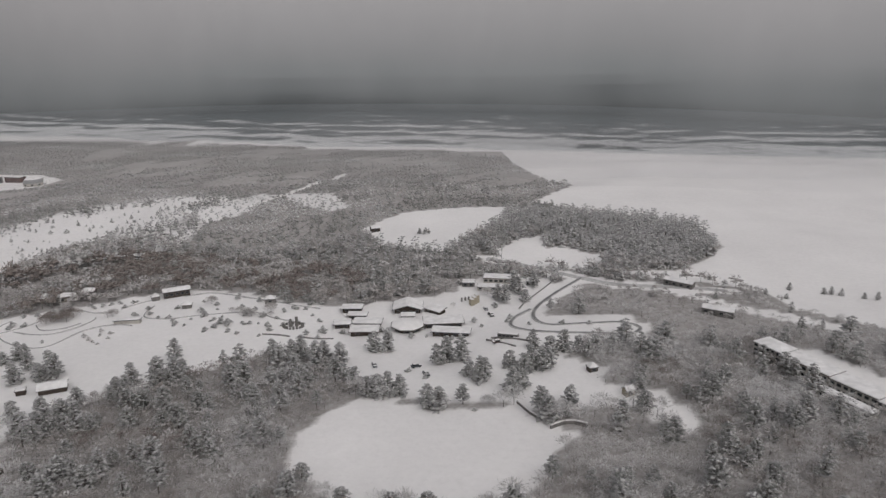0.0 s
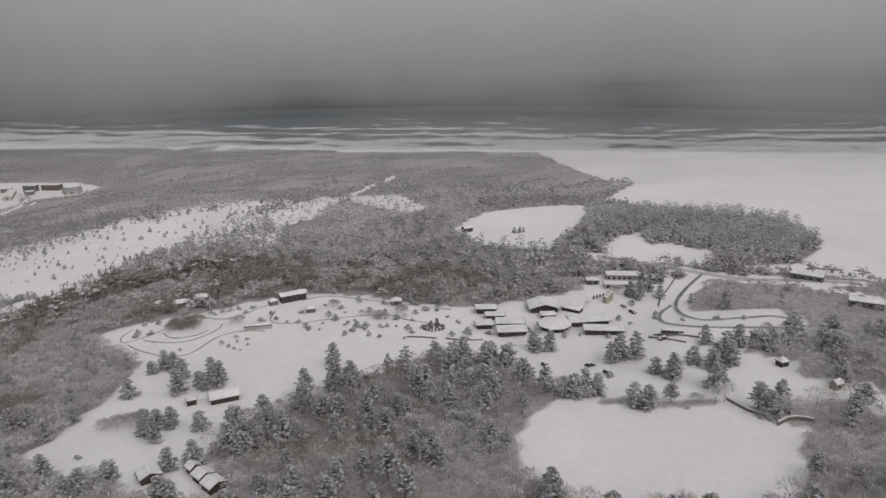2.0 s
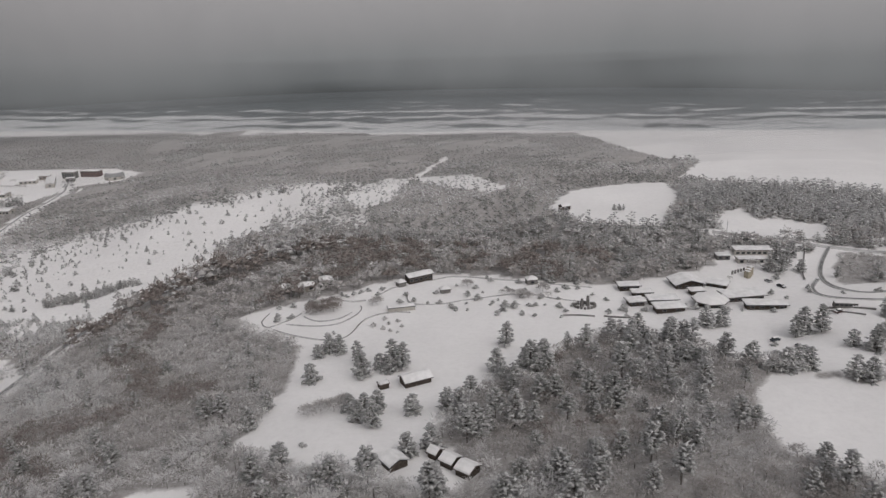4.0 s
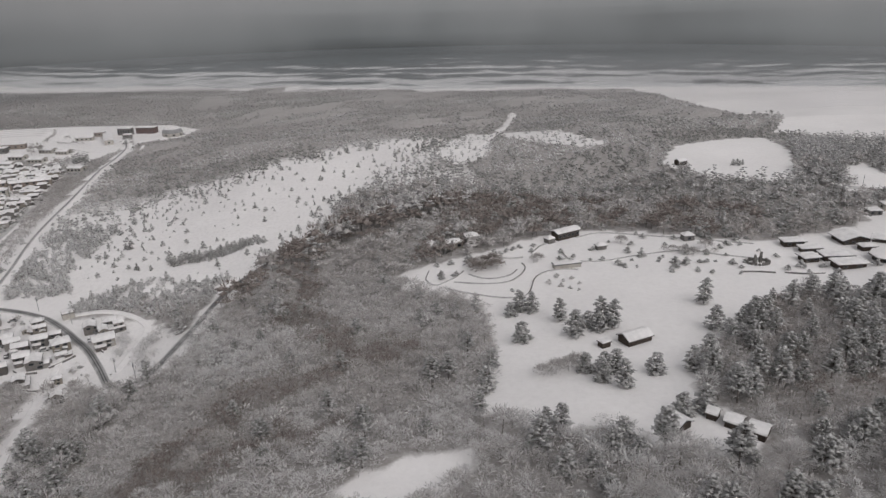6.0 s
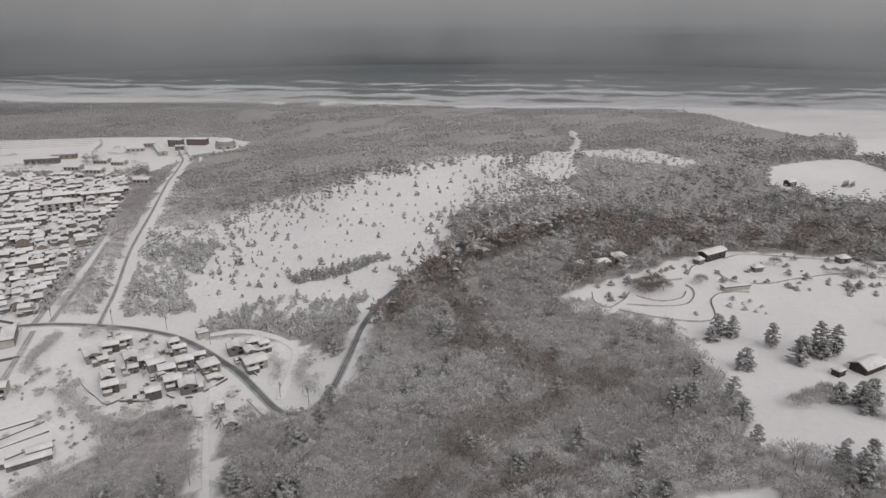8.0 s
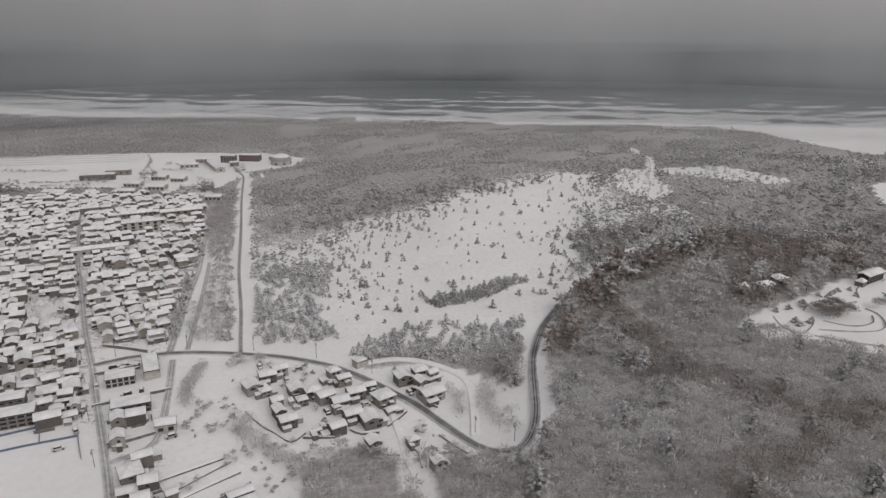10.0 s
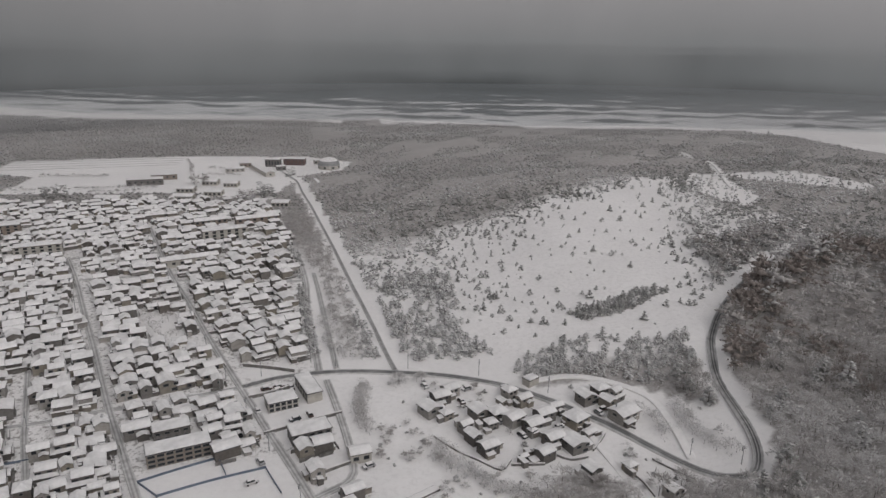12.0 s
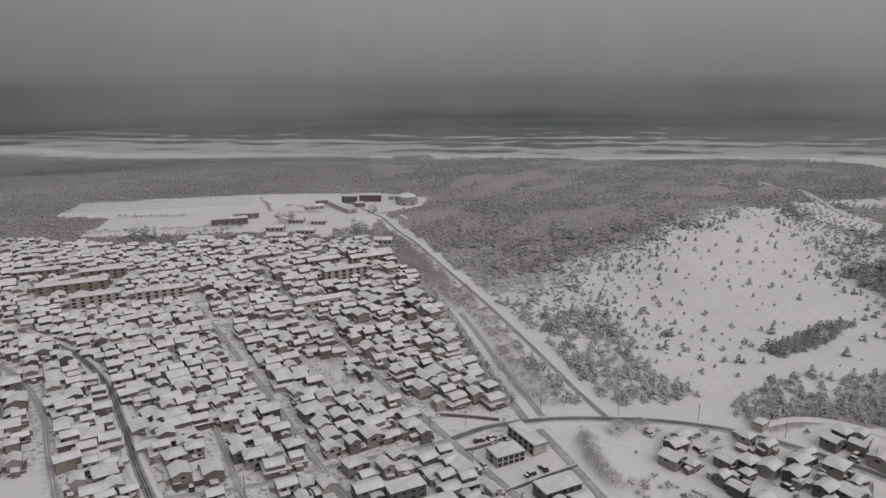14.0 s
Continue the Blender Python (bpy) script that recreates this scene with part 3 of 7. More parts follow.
def build_land():
    x, y, f = sheet(axis(-4500, -860, 320, 4500, 5.0), axis(-4500, 140, 860, 4500, 5.0))
    z = height(x, y)
    open_ = clear_of(x, y)
    dune = inside(x, y, DUNE)
    z = z + np.where((y > 560) & (x > -460) & (x < 110) & ~open_, np.maximum(0, wave2(x, y, 42)) * 4.0 * smooth(560, 640, y), 0)
    z = z + 0.35 * wave2(x, y, 16, 2.0) * np.where(inside(x, y, TOWN) | inside(x, y, FIELDS) | inside(x, y, POND), 0.0, 1.0) + np.where(dune, 0.9 * wave2(x, y, 22, 1.0), 0)
    edge = off_line(x, y, DUNE + DUNE[:1])
    cover = np.where(open_ | dune, 0.0, smooth(0, 30, edge) * 0.75 + 0.25)
    planting = (y > 352) & (y > 372 + 0.66 * (x + 283)) & (x < -170) & (x > -470)
    cover = np.where(planting, cover * (0.15 + 0.77 * smooth(440, 560, y)), cover)
    cover = np.where((y > 600) & (wave2(x, y, 30, 5.0) + 0.5 * wave2(x, y, 11, 2.0) > 1.5), 0.45, cover)
    cover = np.where(y > coast(x) - 20, 0, cover)
    lot = np.any([inside(x, y, c) for c in EMPTY_LOTS], 0)
    rough = np.where(inside(x, y, TOWN) & ~lot, 1.0, np.where(inside(x, y, HAMLET), 0.12, np.where(dune, 0.15, 0.06))) * np.ones(len(x))
    me = mesh_of("ground", np.stack([x, y, z], 1), f, [GROUND], values={"cover": cover, "rough": rough})
    me.polygons.foreach_set("use_smooth", np.ones(len(f), bool))
    tagged(new("ground", me), "snow-covered land with brown brush under the woods", "ground", kind="structure")
    x, y, f = sheet(axis(-4600, -1000, 700, 4600, 20.0), axis(800, 860, 1500, 4600, 10.0))
    sea = mesh_of("water", np.stack([x, y, 0 * x - 0.4], 1), f, [SEA], values={"shore": y - coast(x)})
    tagged(new("water", sea), "dark grey winter sea with white surf along the beach", "sea", kind="structure")
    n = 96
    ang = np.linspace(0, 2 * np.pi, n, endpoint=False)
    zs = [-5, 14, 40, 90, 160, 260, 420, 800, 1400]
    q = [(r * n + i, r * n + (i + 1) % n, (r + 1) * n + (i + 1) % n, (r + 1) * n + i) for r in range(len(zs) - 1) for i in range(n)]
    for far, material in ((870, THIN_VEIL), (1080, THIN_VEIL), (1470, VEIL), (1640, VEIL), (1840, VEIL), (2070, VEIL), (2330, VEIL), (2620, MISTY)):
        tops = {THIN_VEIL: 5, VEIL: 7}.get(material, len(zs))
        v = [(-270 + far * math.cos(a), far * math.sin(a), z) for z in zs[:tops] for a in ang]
        tagged(new("backdrop", mesh_of("backdrop", v, q[:(tops - 1) * n], [material])), "grey glowing veil of mist over the coast and sea", "mist", kind="structure")
    # upright glowing sheets added to imitate haze over the coastal woods
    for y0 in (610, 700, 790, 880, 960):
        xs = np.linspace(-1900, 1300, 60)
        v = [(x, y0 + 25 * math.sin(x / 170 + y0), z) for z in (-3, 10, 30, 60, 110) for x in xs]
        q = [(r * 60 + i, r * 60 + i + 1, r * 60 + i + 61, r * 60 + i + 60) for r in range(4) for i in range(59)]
        tagged(new("backdrop", mesh_of("backdrop", v, q, [LAND_MIST])), "thin glowing veil of haze over the coastal woods", "mist", kind="structure")


build_land()


def ribbon(name, line, width, material, label, category="road", lift=0.5, bank=0.0):
    """A strip of road laid on the land, with low banks of cleared snow."""
    p = spline(line)
    d = np.gradient(p, axis=0)
    nrm = np.stack([-d[:, 1], d[:, 0]], 1) / np.hypot(d[:, 0], d[:, 1])[:, None]
    offs = np.array([-1.0, -0.999, -0.75, -0.5, -0.25, 0, 0.25, 0.5, 0.75, 0.999, 1.0]) * width / 2
    z0 = height(p[:, 0], p[:, 1])
    xy = p[:, None] + nrm[:, None] * offs[None, :, None]
    z = np.repeat(z0[:, None], len(offs), 1) + lift
    z[:, 0] -= 1.5
    z[:, -1] -= 1.5
    n, k = len(p), len(offs)
    v = np.concatenate([xy, z[..., None]], 2).reshape(-1, 3)
    i = (np.arange(n - 1)[:, None] * k + np.arange(k - 1)[None]).ravel()
    f = np.stack([i, i + k, i + k + 1, i + 1], 1)
    ob = tagged(new(name, mesh_of(name, v, f[:, ::-1], [material], values={"across": np.tile(offs / (width / 2), n)})), label, category, kind="structure")
    if bank:
        for side in (-1, 1):
            o = side * (width / 2 + np.array([0.0, 0.25, 0.8, 1.5, 1.9]))
            hz = np.array([-0.6, 0.75, 1.0, 0.6, -0.6]) * bank
            wob = 1 + 0.45 * np.sin(np.arange(n) * 1.7)[:, None] * np.cos(np.arange(n) * 0.61)[:, None]
            bx = p[:, None] + nrm[:, None] * o[None, :, None]
            bz = z0[:, None] + lift + hz[None] * wob
            v = np.concatenate([bx, bz[..., None]], 2).reshape(-1, 3)
            i = (np.arange(n - 1)[:, None] * 5 + np.arange(4)[None]).ravel()
            me = mesh_of("snow_bank", v, np.stack([i, i + 1, i + 6, i + 5], 1), [SNOW])
            tagged(new("snow_bank", me), "low bank of cleared snow along the road", "snow bank", kind="structure")
    return ob


ribbon("road", ROAD_MAIN, 3.3, ASPHALT, "wet dark asphalt road winding round the wooded hill")
ribbon("road", STREET_C, 3.0, ASPHALT, "wet dark asphalt street curving through the town", bank=0.25)
ribbon("road", ROAD_COAST, 1.8, COAST_LANE, "straight narrow half-cleared road towards the coast", lift=0.45)
ribbon("road", ROAD_BELT, 3.0, LANE, "snowy street along the edge of the town")
ribbon("road", BELT_PATH, 2.2, LANE, "snow-covered path beside the street", lift=0.4)
for lane_line in (STREET_A, STREET_B):
    ribbon("road", lane_line, 2.7, LANE, "long straight town street with worn snow", lift=0.46)
for lane_line in (STREET_D, STREET_E, STREET_F, STREET_G, STREET_H, STREET_I):
    ribbon("road", lane_line, 2.2, LANE, "narrow snow-covered town street", lift=0.42)
ribbon("road", LOT_LANE, 2.6, LANE, "narrow snowy lane beside an empty lot", lift=0.42)
ribbon("road", HAMLET_LANE, 3.0, SNOW, "snowy lane that climbs behind the hamlet", lift=0.42)
ribbon("road", SOUTH_LANE, 2.2, SNOW, "snow-covered lane up into the woods", lift=0.45)
ribbon("road", PARK_LOOP, 1.9, ASPHALT, "dark looping drive in front of the park buildings", lift=0.45)
ribbon("road", PARK_ROAD, 4.0, LANE, "snowy road past the park buildings", lift=0.4)
ribbon("path", [(60.5, 369), (50, 351), (41, 336), (36.5, 326)], 0.8, PATHWAY, "dark wheel track beside the park drive", "track", lift=0.42)
ribbon("path", [(26.9, 394), (36, 389.5), (46.7, 384)], 0.9, PATHWAY, "dark cleared track beside the park road", "track", lift=0.42)
ribbon("road", COAST_TRACK, 1.8, SNOW, "snow-covered track through the coastal scrub", lift=0.7)


# ---------------------------------------------------------------- trees
rng = np.random.default_rng(7)


class Tree:
    """Arrays of one tree: places, triangles, a material for each triangle (0 bark, 1 foliage), and how much snow lies at each place."""

    def __init__(self):
        self.v, self.f, self.m, self.s, self.n = [], [], [], [], 0

    def add(self, v, f, m, s):
        self.v.append(np.asarray(v, float))
        self.f.append(np.asarray(f, int) + self.n)
        self.m.append(np.full(len(f), m))
        self.s.append(np.broadcast_to(np.asarray(s, float), len(v)))
        self.n += len(v)

    def done(self):
        self.v, self.f, self.m, self.s = np.vstack(self.v), np.vstack(self.f), np.concatenate(self.m), np.concatenate(self.s)
        return self

    def limb(self, a, b, r0, r1, n=4, m=0, s=0.1):
        """A tapered limb from a to b."""
        a, b = np.asarray(a, float), np.asarray(b, float)
        d = (b - a) / (np.linalg.norm(b - a) + 1e-9)
        u = np.cross(d, (0.3, 0.9, 0.2))
        u /= np.linalg.norm(u)
        w = np.cross(d, u)
        k = np.arange(n) * 2 * np.pi / n
        ring = np.cos(k)[:, None] * u + np.sin(k)[:, None] * w
        v = np.vstack([a + ring * r0, b + ring * r1])
        i, j = np.arange(n), (np.arange(n) + 1) % n
        self.add(v, np.vstack([np.stack([i, j, n + j], 1), np.stack([i, n + j, n + i], 1)]), m, s)

    def tuft(self, p, r, h, points=5, snow=1.0, lean=(0, 0), notch=0.52):
        """A bough seen as one clump of needles: a ragged star with snow heaped on top and a dark underside."""
        n = points * 2
        k = np.arange(n) * np.pi / points + rng.uniform(0, 6.28)
        rad = r * np.where(np.arange(n) % 2, notch, 1.0) * rng.uniform(0.7, 1.25, n)
        rim = np.stack([np.cos(k) * rad, np.sin(k) * rad, rng.uniform(-0.25, 0.1, n) * h - 0.15 * rad], 1)
        v = np.vstack([[(lean[0], lean[1], h * 0.55)], rim, [(0, 0, -0.55 * h)]]) + p
        i = np.arange(n)
        j = (i + 1) % n
        f = np.vstack([np.stack([0 * i, 1 + i, 1 + j], 1), np.stack([0 * i + n + 1, 1 + j, 1 + i], 1)])
        self.add(v, f, 1, np.concatenate([[0.8 * snow], np.full(n, 0.64 * snow), [0.05]]))

    def spray(self, p, d, length, width, snow):
        """A bundle of fine twigs: a slender folded blade."""
        d = d / (np.linalg.norm(d) + 1e-9)
        u = np.cross(d, rng.normal(size=3))
        u /= np.linalg.norm(u) + 1e-9
        w = np.cross(d, u)
        q = p + d * length
        mid = p + d * length * 0.45
        v = [p, mid + u * width, q, mid - u * width * 0.6 + w * width]
        self.add(v, [(0, 1, 2), (0, 2, 3)], 1, snow)


def pine(h, spread, tufts, points, bare=0.3, flat=0.5, snow=0.75, taper=0.68, fine=1.0):
    """A black pine: bare lower trunk, uneven tiers of flat boughs, each under its load of snow."""
    t = Tree()
    lean = rng.normal(0, 0.03 * h, 2)
    bend = lambda z: np.array([lean[0] * (z / h) ** 2, lean[1] * (z / h) ** 2, z])
    zs = [0, h * 0.35, h * 0.7, h * 0.97] if points > 3 else [0, h * 0.9]
    for a, b in zip(zs, zs[1:]):
        t.limb(bend(a), bend(b), 0.022 * h * (1.05 - a / h), 0.022 * h * (1.05 - b / h), 5 if points > 3 else 3)
    for i in range(tufts):
        k = (i + rng.uniform(0, 0.9)) / tufts
        z = h * (bare + (1 - bare) * k)
        reach = spread * (1 - taper * k ** 1.8) * rng.uniform(0.35, 1.05) * (0.75 if k < 0.12 else 1)
        a = i * 2.4 + rng.uniform(-0.7, 0.7)
        c = bend(z)
        p = c + (math.cos(a) * reach * 0.72, math.sin(a) * reach * 0.72, rng.uniform(-0.1, 0.1) * reach)
        if points > 3 and i % 2 == 0 and k < 0.8:
            t.limb(c - (0, 0, 0.1 * reach), p, 0.05 + 0.004 * h, 0.03, 3)
        r = (0.36 + 0.30 * (1 - k)) * spread * rng.uniform(0.55, 1.0) * fine
        t.tuft(p, r, r * flat * rng.uniform(0.7, 1.3), points, snow * rng.uniform(0.5, 1.25), (math.cos(a) * 0.2 * r, math.sin(a) * 0.2 * r))
    t.tuft(bend(h), spread * 0.22, h * 0.09, points, snow)
    return t.done()


def bare_tree(h, spread, sprays, snow=0.5, thick=1.0, masses=0):
    """A leafless broadleaf tree, such as birch: forking limbs and a haze of twigs dusted with snow."""
    t = Tree()
    t.limb((0, 0, -0.5), (0, 0, h * 0.4), 0.014 * h, 0.010 * h, 5)
    tips = []
    for i in range(6):
        a = i * 2.4 + rng.uniform(-0.4, 0.4)
        r = spread * rng.uniform(0.35, 0.8)
        tip = np.array([math.cos(a) * r, math.sin(a) * r, h * rng.uniform(0.6, 0.92)])
        t.limb((0, 0, h * rng.uniform(0.22, 0.4)), tip, 0.006 * h, 0.002 * h, 3, 1, 0.4)
        tips.append(tip)
    for i in range(masses):
        a, size = i * 2.4 + 0.5, spread * rng.uniform(0.36, 0.5)
        t.tuft(np.array([math.cos(a) * spread * 0.42, math.sin(a) * spread * 0.42, h * rng.uniform(0.5, 0.66)]), size, size * 0.5, 5, snow)
        t.s[-1] = 0.3 * t.s[-1] + 0.28 * snow
    for i in range(sprays):
        d = rng.normal(size=3)
        d /= np.linalg.norm(d)
        d[2] = abs(d[2]) * 1.0 - 0.30
        c = np.array([0, 0, h * 0.55])
        p = c + d * np.array([spread, spread, h * 0.42]) * rng.uniform(0.3, 0.9)
        if i % 3 == 0:
            p = 0.5 * p + 0.5 * tips[i % 6]
        # snow thins downwards, which also paints the crown's shade: pale top, darker foot
        t.spray(p, d + rng.normal(0, 0.45, 3) + (0, 0, 0.35), spread * rng.uniform(0.2, 0.42), 0.030 * thick * spread * rng.uniform(0.6, 1.5), snow * rng.uniform(0.2, 1.7) + 0.75 * (p[2] / h - 0.62))
    return t.done()


def bush(h, spread, tufts, points, snow=0.6, stem=True):
    """A low rounded shrub or far tree: a few ragged clumps."""
    t = Tree()
    if stem:
        t.limb((0, 0, -0.3), (0, 0, h * 0.7), 0.04 * h, 0.02 * h, 3)
    for i in range(tufts):
        a, k = i * 2.4, (i + 0.5) / tufts
        r = spread * rng.uniform(0.5, 0.8) * (1 - 0.45 * k)
        t.tuft(np.array([math.cos(a) * spread * 0.5 * (1 - k), math.sin(a) * spread * 0.5 * (1 - k), h * (0.25 + 0.65 * k)]), r, r * rng.uniform(0.6, 1.0), points, snow * rng.uniform(0.5, 1.2))
    return t.done()


NEAR_PINES = [pine(10.5, 4.7, 84, 4, 0.34, 0.34, 0.8, 0.62, 0.6), pine(11.5, 4.4, 84, 4, 0.42, 0.34, 0.8, 0.6, 0.6), pine(9, 4.8, 80, 4, 0.26, 0.36, 0.8, 0.66, 0.58), pine(11, 4.2, 84, 4, 0.2, 0.34, 0.9, 0.74, 0.6), pine(8, 4.1, 72, 4, 0.1, 0.4, 0.85, 0.72, 0.6)]
MID_PINES = [pine(9.5, 4.6, 30, 4, 0.16, fine=0.78), pine(10.5, 4.4, 32, 4, 0.18, fine=0.78), pine(8.5, 4.6, 28, 4, 0.13, fine=0.78), pine(7.5, 4.0, 26, 4, 0.1, fine=0.78)]
SMALL_PINES = [pine(3.3, 2.3, 15, 5, 0.03, 0.5, 0.75, 0.8, 0.85), pine(2.8, 2.2, 13, 5, 0.02, 0.5, 0.8, 0.78, 0.85), pine(3.9, 2.4, 16, 5, 0.03, 0.5, 0.7, 0.84, 0.85)]
NEAR_BARE = [bare_tree(8.5, 5.0, 460, 0.5, 0.5), bare_tree(7.5, 4.6, 440, 0.6, 0.5), bare_tree(9, 5.2, 460, 0.45, 0.5), bare_tree(7, 4.4, 420, 0.7, 0.5)]
LAWN_KINDS = [pine(9.0, 4.5, 84, 4, 0.07, 0.36, 0.85, 0.78, 0.6), pine(8.0, 4.4, 80, 4, 0.05, 0.38, 0.85, 0.74, 0.6), pine(10, 4.4, 84, 4, 0.12, 0.36, 0.85, 0.76, 0.6), pine(7.0, 4.3, 72, 4, 0.04, 0.42, 0.85, 0.66, 0.6)]
DENSE_BUSHES = [bare_tree(6.0, 4.4, 620, 0.4, 0.55), bare_tree(5.4, 4.6, 620, 0.5, 0.55)]
MID_BARE = [bare_tree(7.6, 4.5, 150, 0.5, 0.8), bare_tree(6.6, 4.3, 140, 0.66, 0.8), bare_tree(8.2, 4.7, 150, 0.4, 0.8)]
UNDERWOOD = [bare_tree(4.0, 3.4, 40, 0.45, 1.3), bare_tree(3.4, 3.2, 36, 0.6, 1.3), bare_tree(4.8, 3.3, 42, 0.35, 1.3)]
FAR_BARE = [bare_tree(7.6, 4.4, 28, 0.5, 2.0, 3), bare_tree(6.6, 4.1, 26, 0.62, 2.0, 3), bare_tree(8.2, 4.6, 30, 0.42, 2.0, 4)]
FAR_PINES = [pine(8.2, 4.1, 14, 3, 0.12, taper=0.45, fine=0.95), pine(7.6, 4.1, 13, 3, 0.1, taper=0.42, fine=0.95), pine(6.8, 3.9, 12, 3, 0.08, taper=0.45, fine=0.95)]
TINY_PINES = [pine(3.0, 2.4, 5, 3, 0.05, 0.8, 0.75, 0.85), pine(2.4, 2.3, 4, 3, 0.03, 0.8, 0.8, 0.8)]
GARDEN_SCRUB = [bush(2.2, 3.0, 2, 3, 0.6, False), bush(2.7, 2.9, 2, 3, 0.55, False)]
FAR_SCRUB = [bush(2.0, 3.4, 1, 3, 0.6, False), bush(1.7, 3.6, 1, 3, 0.7, False), bush(2.5, 3.2, 1, 3, 0.55, False), bush(3.4, 2.9, 1, 3, 0.6, False)]
SHRUBS = [bush(2.0, 1.7, 5, 5, 0.9), bush(1.5, 1.5, 4, 5, 1.0), bush(2.6, 1.8, 6, 5, 0.8)]


def planted(name, kinds, x, y, size, material, label, category, sink=0.15, load=None):
    """A whole wood as one mesh: each place takes one of the kinds, turned and scaled."""
    pick = rng.integers(0, len(kinds), len(x))
    z = height(x, y) - sink
    V, F, M, S, o = [], [], [], [], 0
    for i, k in enumerate(kinds):
        w = np.flatnonzero(pick == i)
        if not len(w):
            continue
        a, s = rng.uniform(0, 6.28, len(w)), size[w]
        c, sn = np.cos(a) * s, np.sin(a) * s
        v = np.empty((len(w), len(k.v), 3), np.float32)
        v[:, :, 0] = k.v[None, :, 0] * c[:, None] - k.v[None, :, 1] * sn[:, None] + x[w][:, None]
        v[:, :, 1] = k.v[None, :, 0] * sn[:, None] + k.v[None, :, 1] * c[:, None] + y[w][:, None]
        v[:, :, 2] = k.v[None, :, 2] * (s * rng.uniform(0.85, 1.2, len(w)))[:, None] + z[w][:, None]
        V.append(v.reshape(-1, 3))
        F.append((k.f[None] + (np.arange(len(w)) * len(k.v))[:, None, None] + o).reshape(-1, 3))
        M.append(np.tile(k.m, len(w)))
        more = rng.normal(0, 0.11 if material in (TWIG, DARK_TWIG) else 0.08, len(w)) + (0 if load is None else load[w])
        S.append((k.s[None] + more[:, None]).ravel())
        o += len(w) * len(k.v)
    me = mesh_of(name, np.vstack(V), np.vstack(F), [BARK, material], np.concatenate(M), {"snow": np.concatenate(S)})
    return tagged(new(name, me), label, category, kind="stuff")


def tree_thing(name, kind, material, label, category, group):
    """One tree that stands apart: a trunk with its limbs, and a crown."""
    root = tagged(new(name), label, category, group)
    for m, pname, mt in ((0, "trunk", BARK), (1, "crown", material)):
        f = kind.f[kind.m == m]
        used, inv = np.unique(f, return_inverse=True)
        part(pname, mesh_of(pname, kind.v[used], inv.reshape(-1, 3), [mt], None, {"snow": kind.s[used]}), mt, root)
    return root


def spread_things(name, kinds, x, y, size, material, label, category, group):
    firsts = {}
    for i in range(len(x)):
        k = int(rng.integers(0, len(kinds)))
        m = Matrix.Translation((x[i], y[i], ground_at(x[i], y[i]) - 0.15)) @ Matrix.Rotation(rng.uniform(0, 6.28), 4, "Z") @ Matrix.Scale(size[i], 4)
        if k in firsts:
            copy_thing(firsts[k], m @ Matrix.Scale(1 / firsts[k].scale[0], 4))
        else:
            firsts[k] = tree_thing(name, kinds[k], material, label, category, group)
            firsts[k].matrix_basis = m


def scatter(x0, x1, y0, y1, gap, jitter=0.42):
    gx, gy = np.meshgrid(np.arange(x0, x1, gap), np.arange(y0, y1, gap))
    gx = gx + (np.arange(gx.shape[0]) % 2)[:, None] * gap / 2
    x, y = gx.ravel() + rng.uniform(-jitter, jitter, gx.size) * gap, gy.ravel() + rng.uniform(-jitter, jitter, gx.size) * gap
    return x, y


HILL_WOOD = [(-318.2, 255), (-309.5, 292), (-299.8, 328.9), (-288.1, 356.2), (-258.9, 389.3), (-229.7, 412.6), (-184.9, 430.2), (-219, 335.8), (-231.6, 321.2), (-219.9, 307.5), (-205.3, 297.8), (-193.7, 281.3), (-195.6, 257.9), (-198.5, 224.8), (-206.3, 208.3), (-199.5, 184.9), (-184.9, 136.2), (-330.9, 136.2)]
BACK_WOOD = [(-184.9, 430.2), (-219, 335.8), (-231.6, 321.2), (-214.1, 330.9), (-188.8, 342.6), (-152.8, 365), (-134.3, 371.8), (-105.1, 363), (-81.8, 346.5), (-48.7, 340.6), (-43.8, 374.7), (-87.6, 413.6), (-146, 437.9)]
WEST_WOOD = [(-146, 126.5), (-129.4, 183), (-141.1, 199.5), (-136.2, 219), (-123.6, 232.6), (-107.1, 250.1), (-84.7, 273.5), (-64.2, 282.2), (-43.8, 269.6), (-32.1, 235.5), (-37, 224.8), (-46.7, 207.3), (-50.6, 185.9), (-26.3, 164.5), (-9.7, 126.5)]
EAST_WOOD = [(9.7, 126.5), (23.4, 167.4), (34.1, 183), (38.9, 194.6), (46.7, 204.4), (56.4, 211.2), (71, 192.7), (83.7, 203.4), (71, 219.9), (55.5, 231.6), (46.7, 255), (62.3, 276.4), (89.5, 279.3), (136.2, 284.2), (170.3, 282.2), (209.2, 262.8), (253, 126.5)]
DENSE_WOOD = [(29.2, 449.6), (33.1, 481.7), (46.7, 513.9), (88.6, 530.4), (130.4, 520.7), (177.1, 486.6), (175.2, 432.1), (132.4, 387.3), (98.3, 410.7), (65.2, 428.2), (62.3, 449.6), (44.8, 440.9)]
LODGE_PINES = [(-53.5, 384.4), (-38.9, 350.4), (-24.3, 347.4), (0, 354.2), (14.6, 374.7), (23.4, 391.2), (29.2, 408.8), (21.4, 428.2), (0, 421.4), (-34.1, 439.9), (-77.9, 449.6), (-116.8, 442.8)]
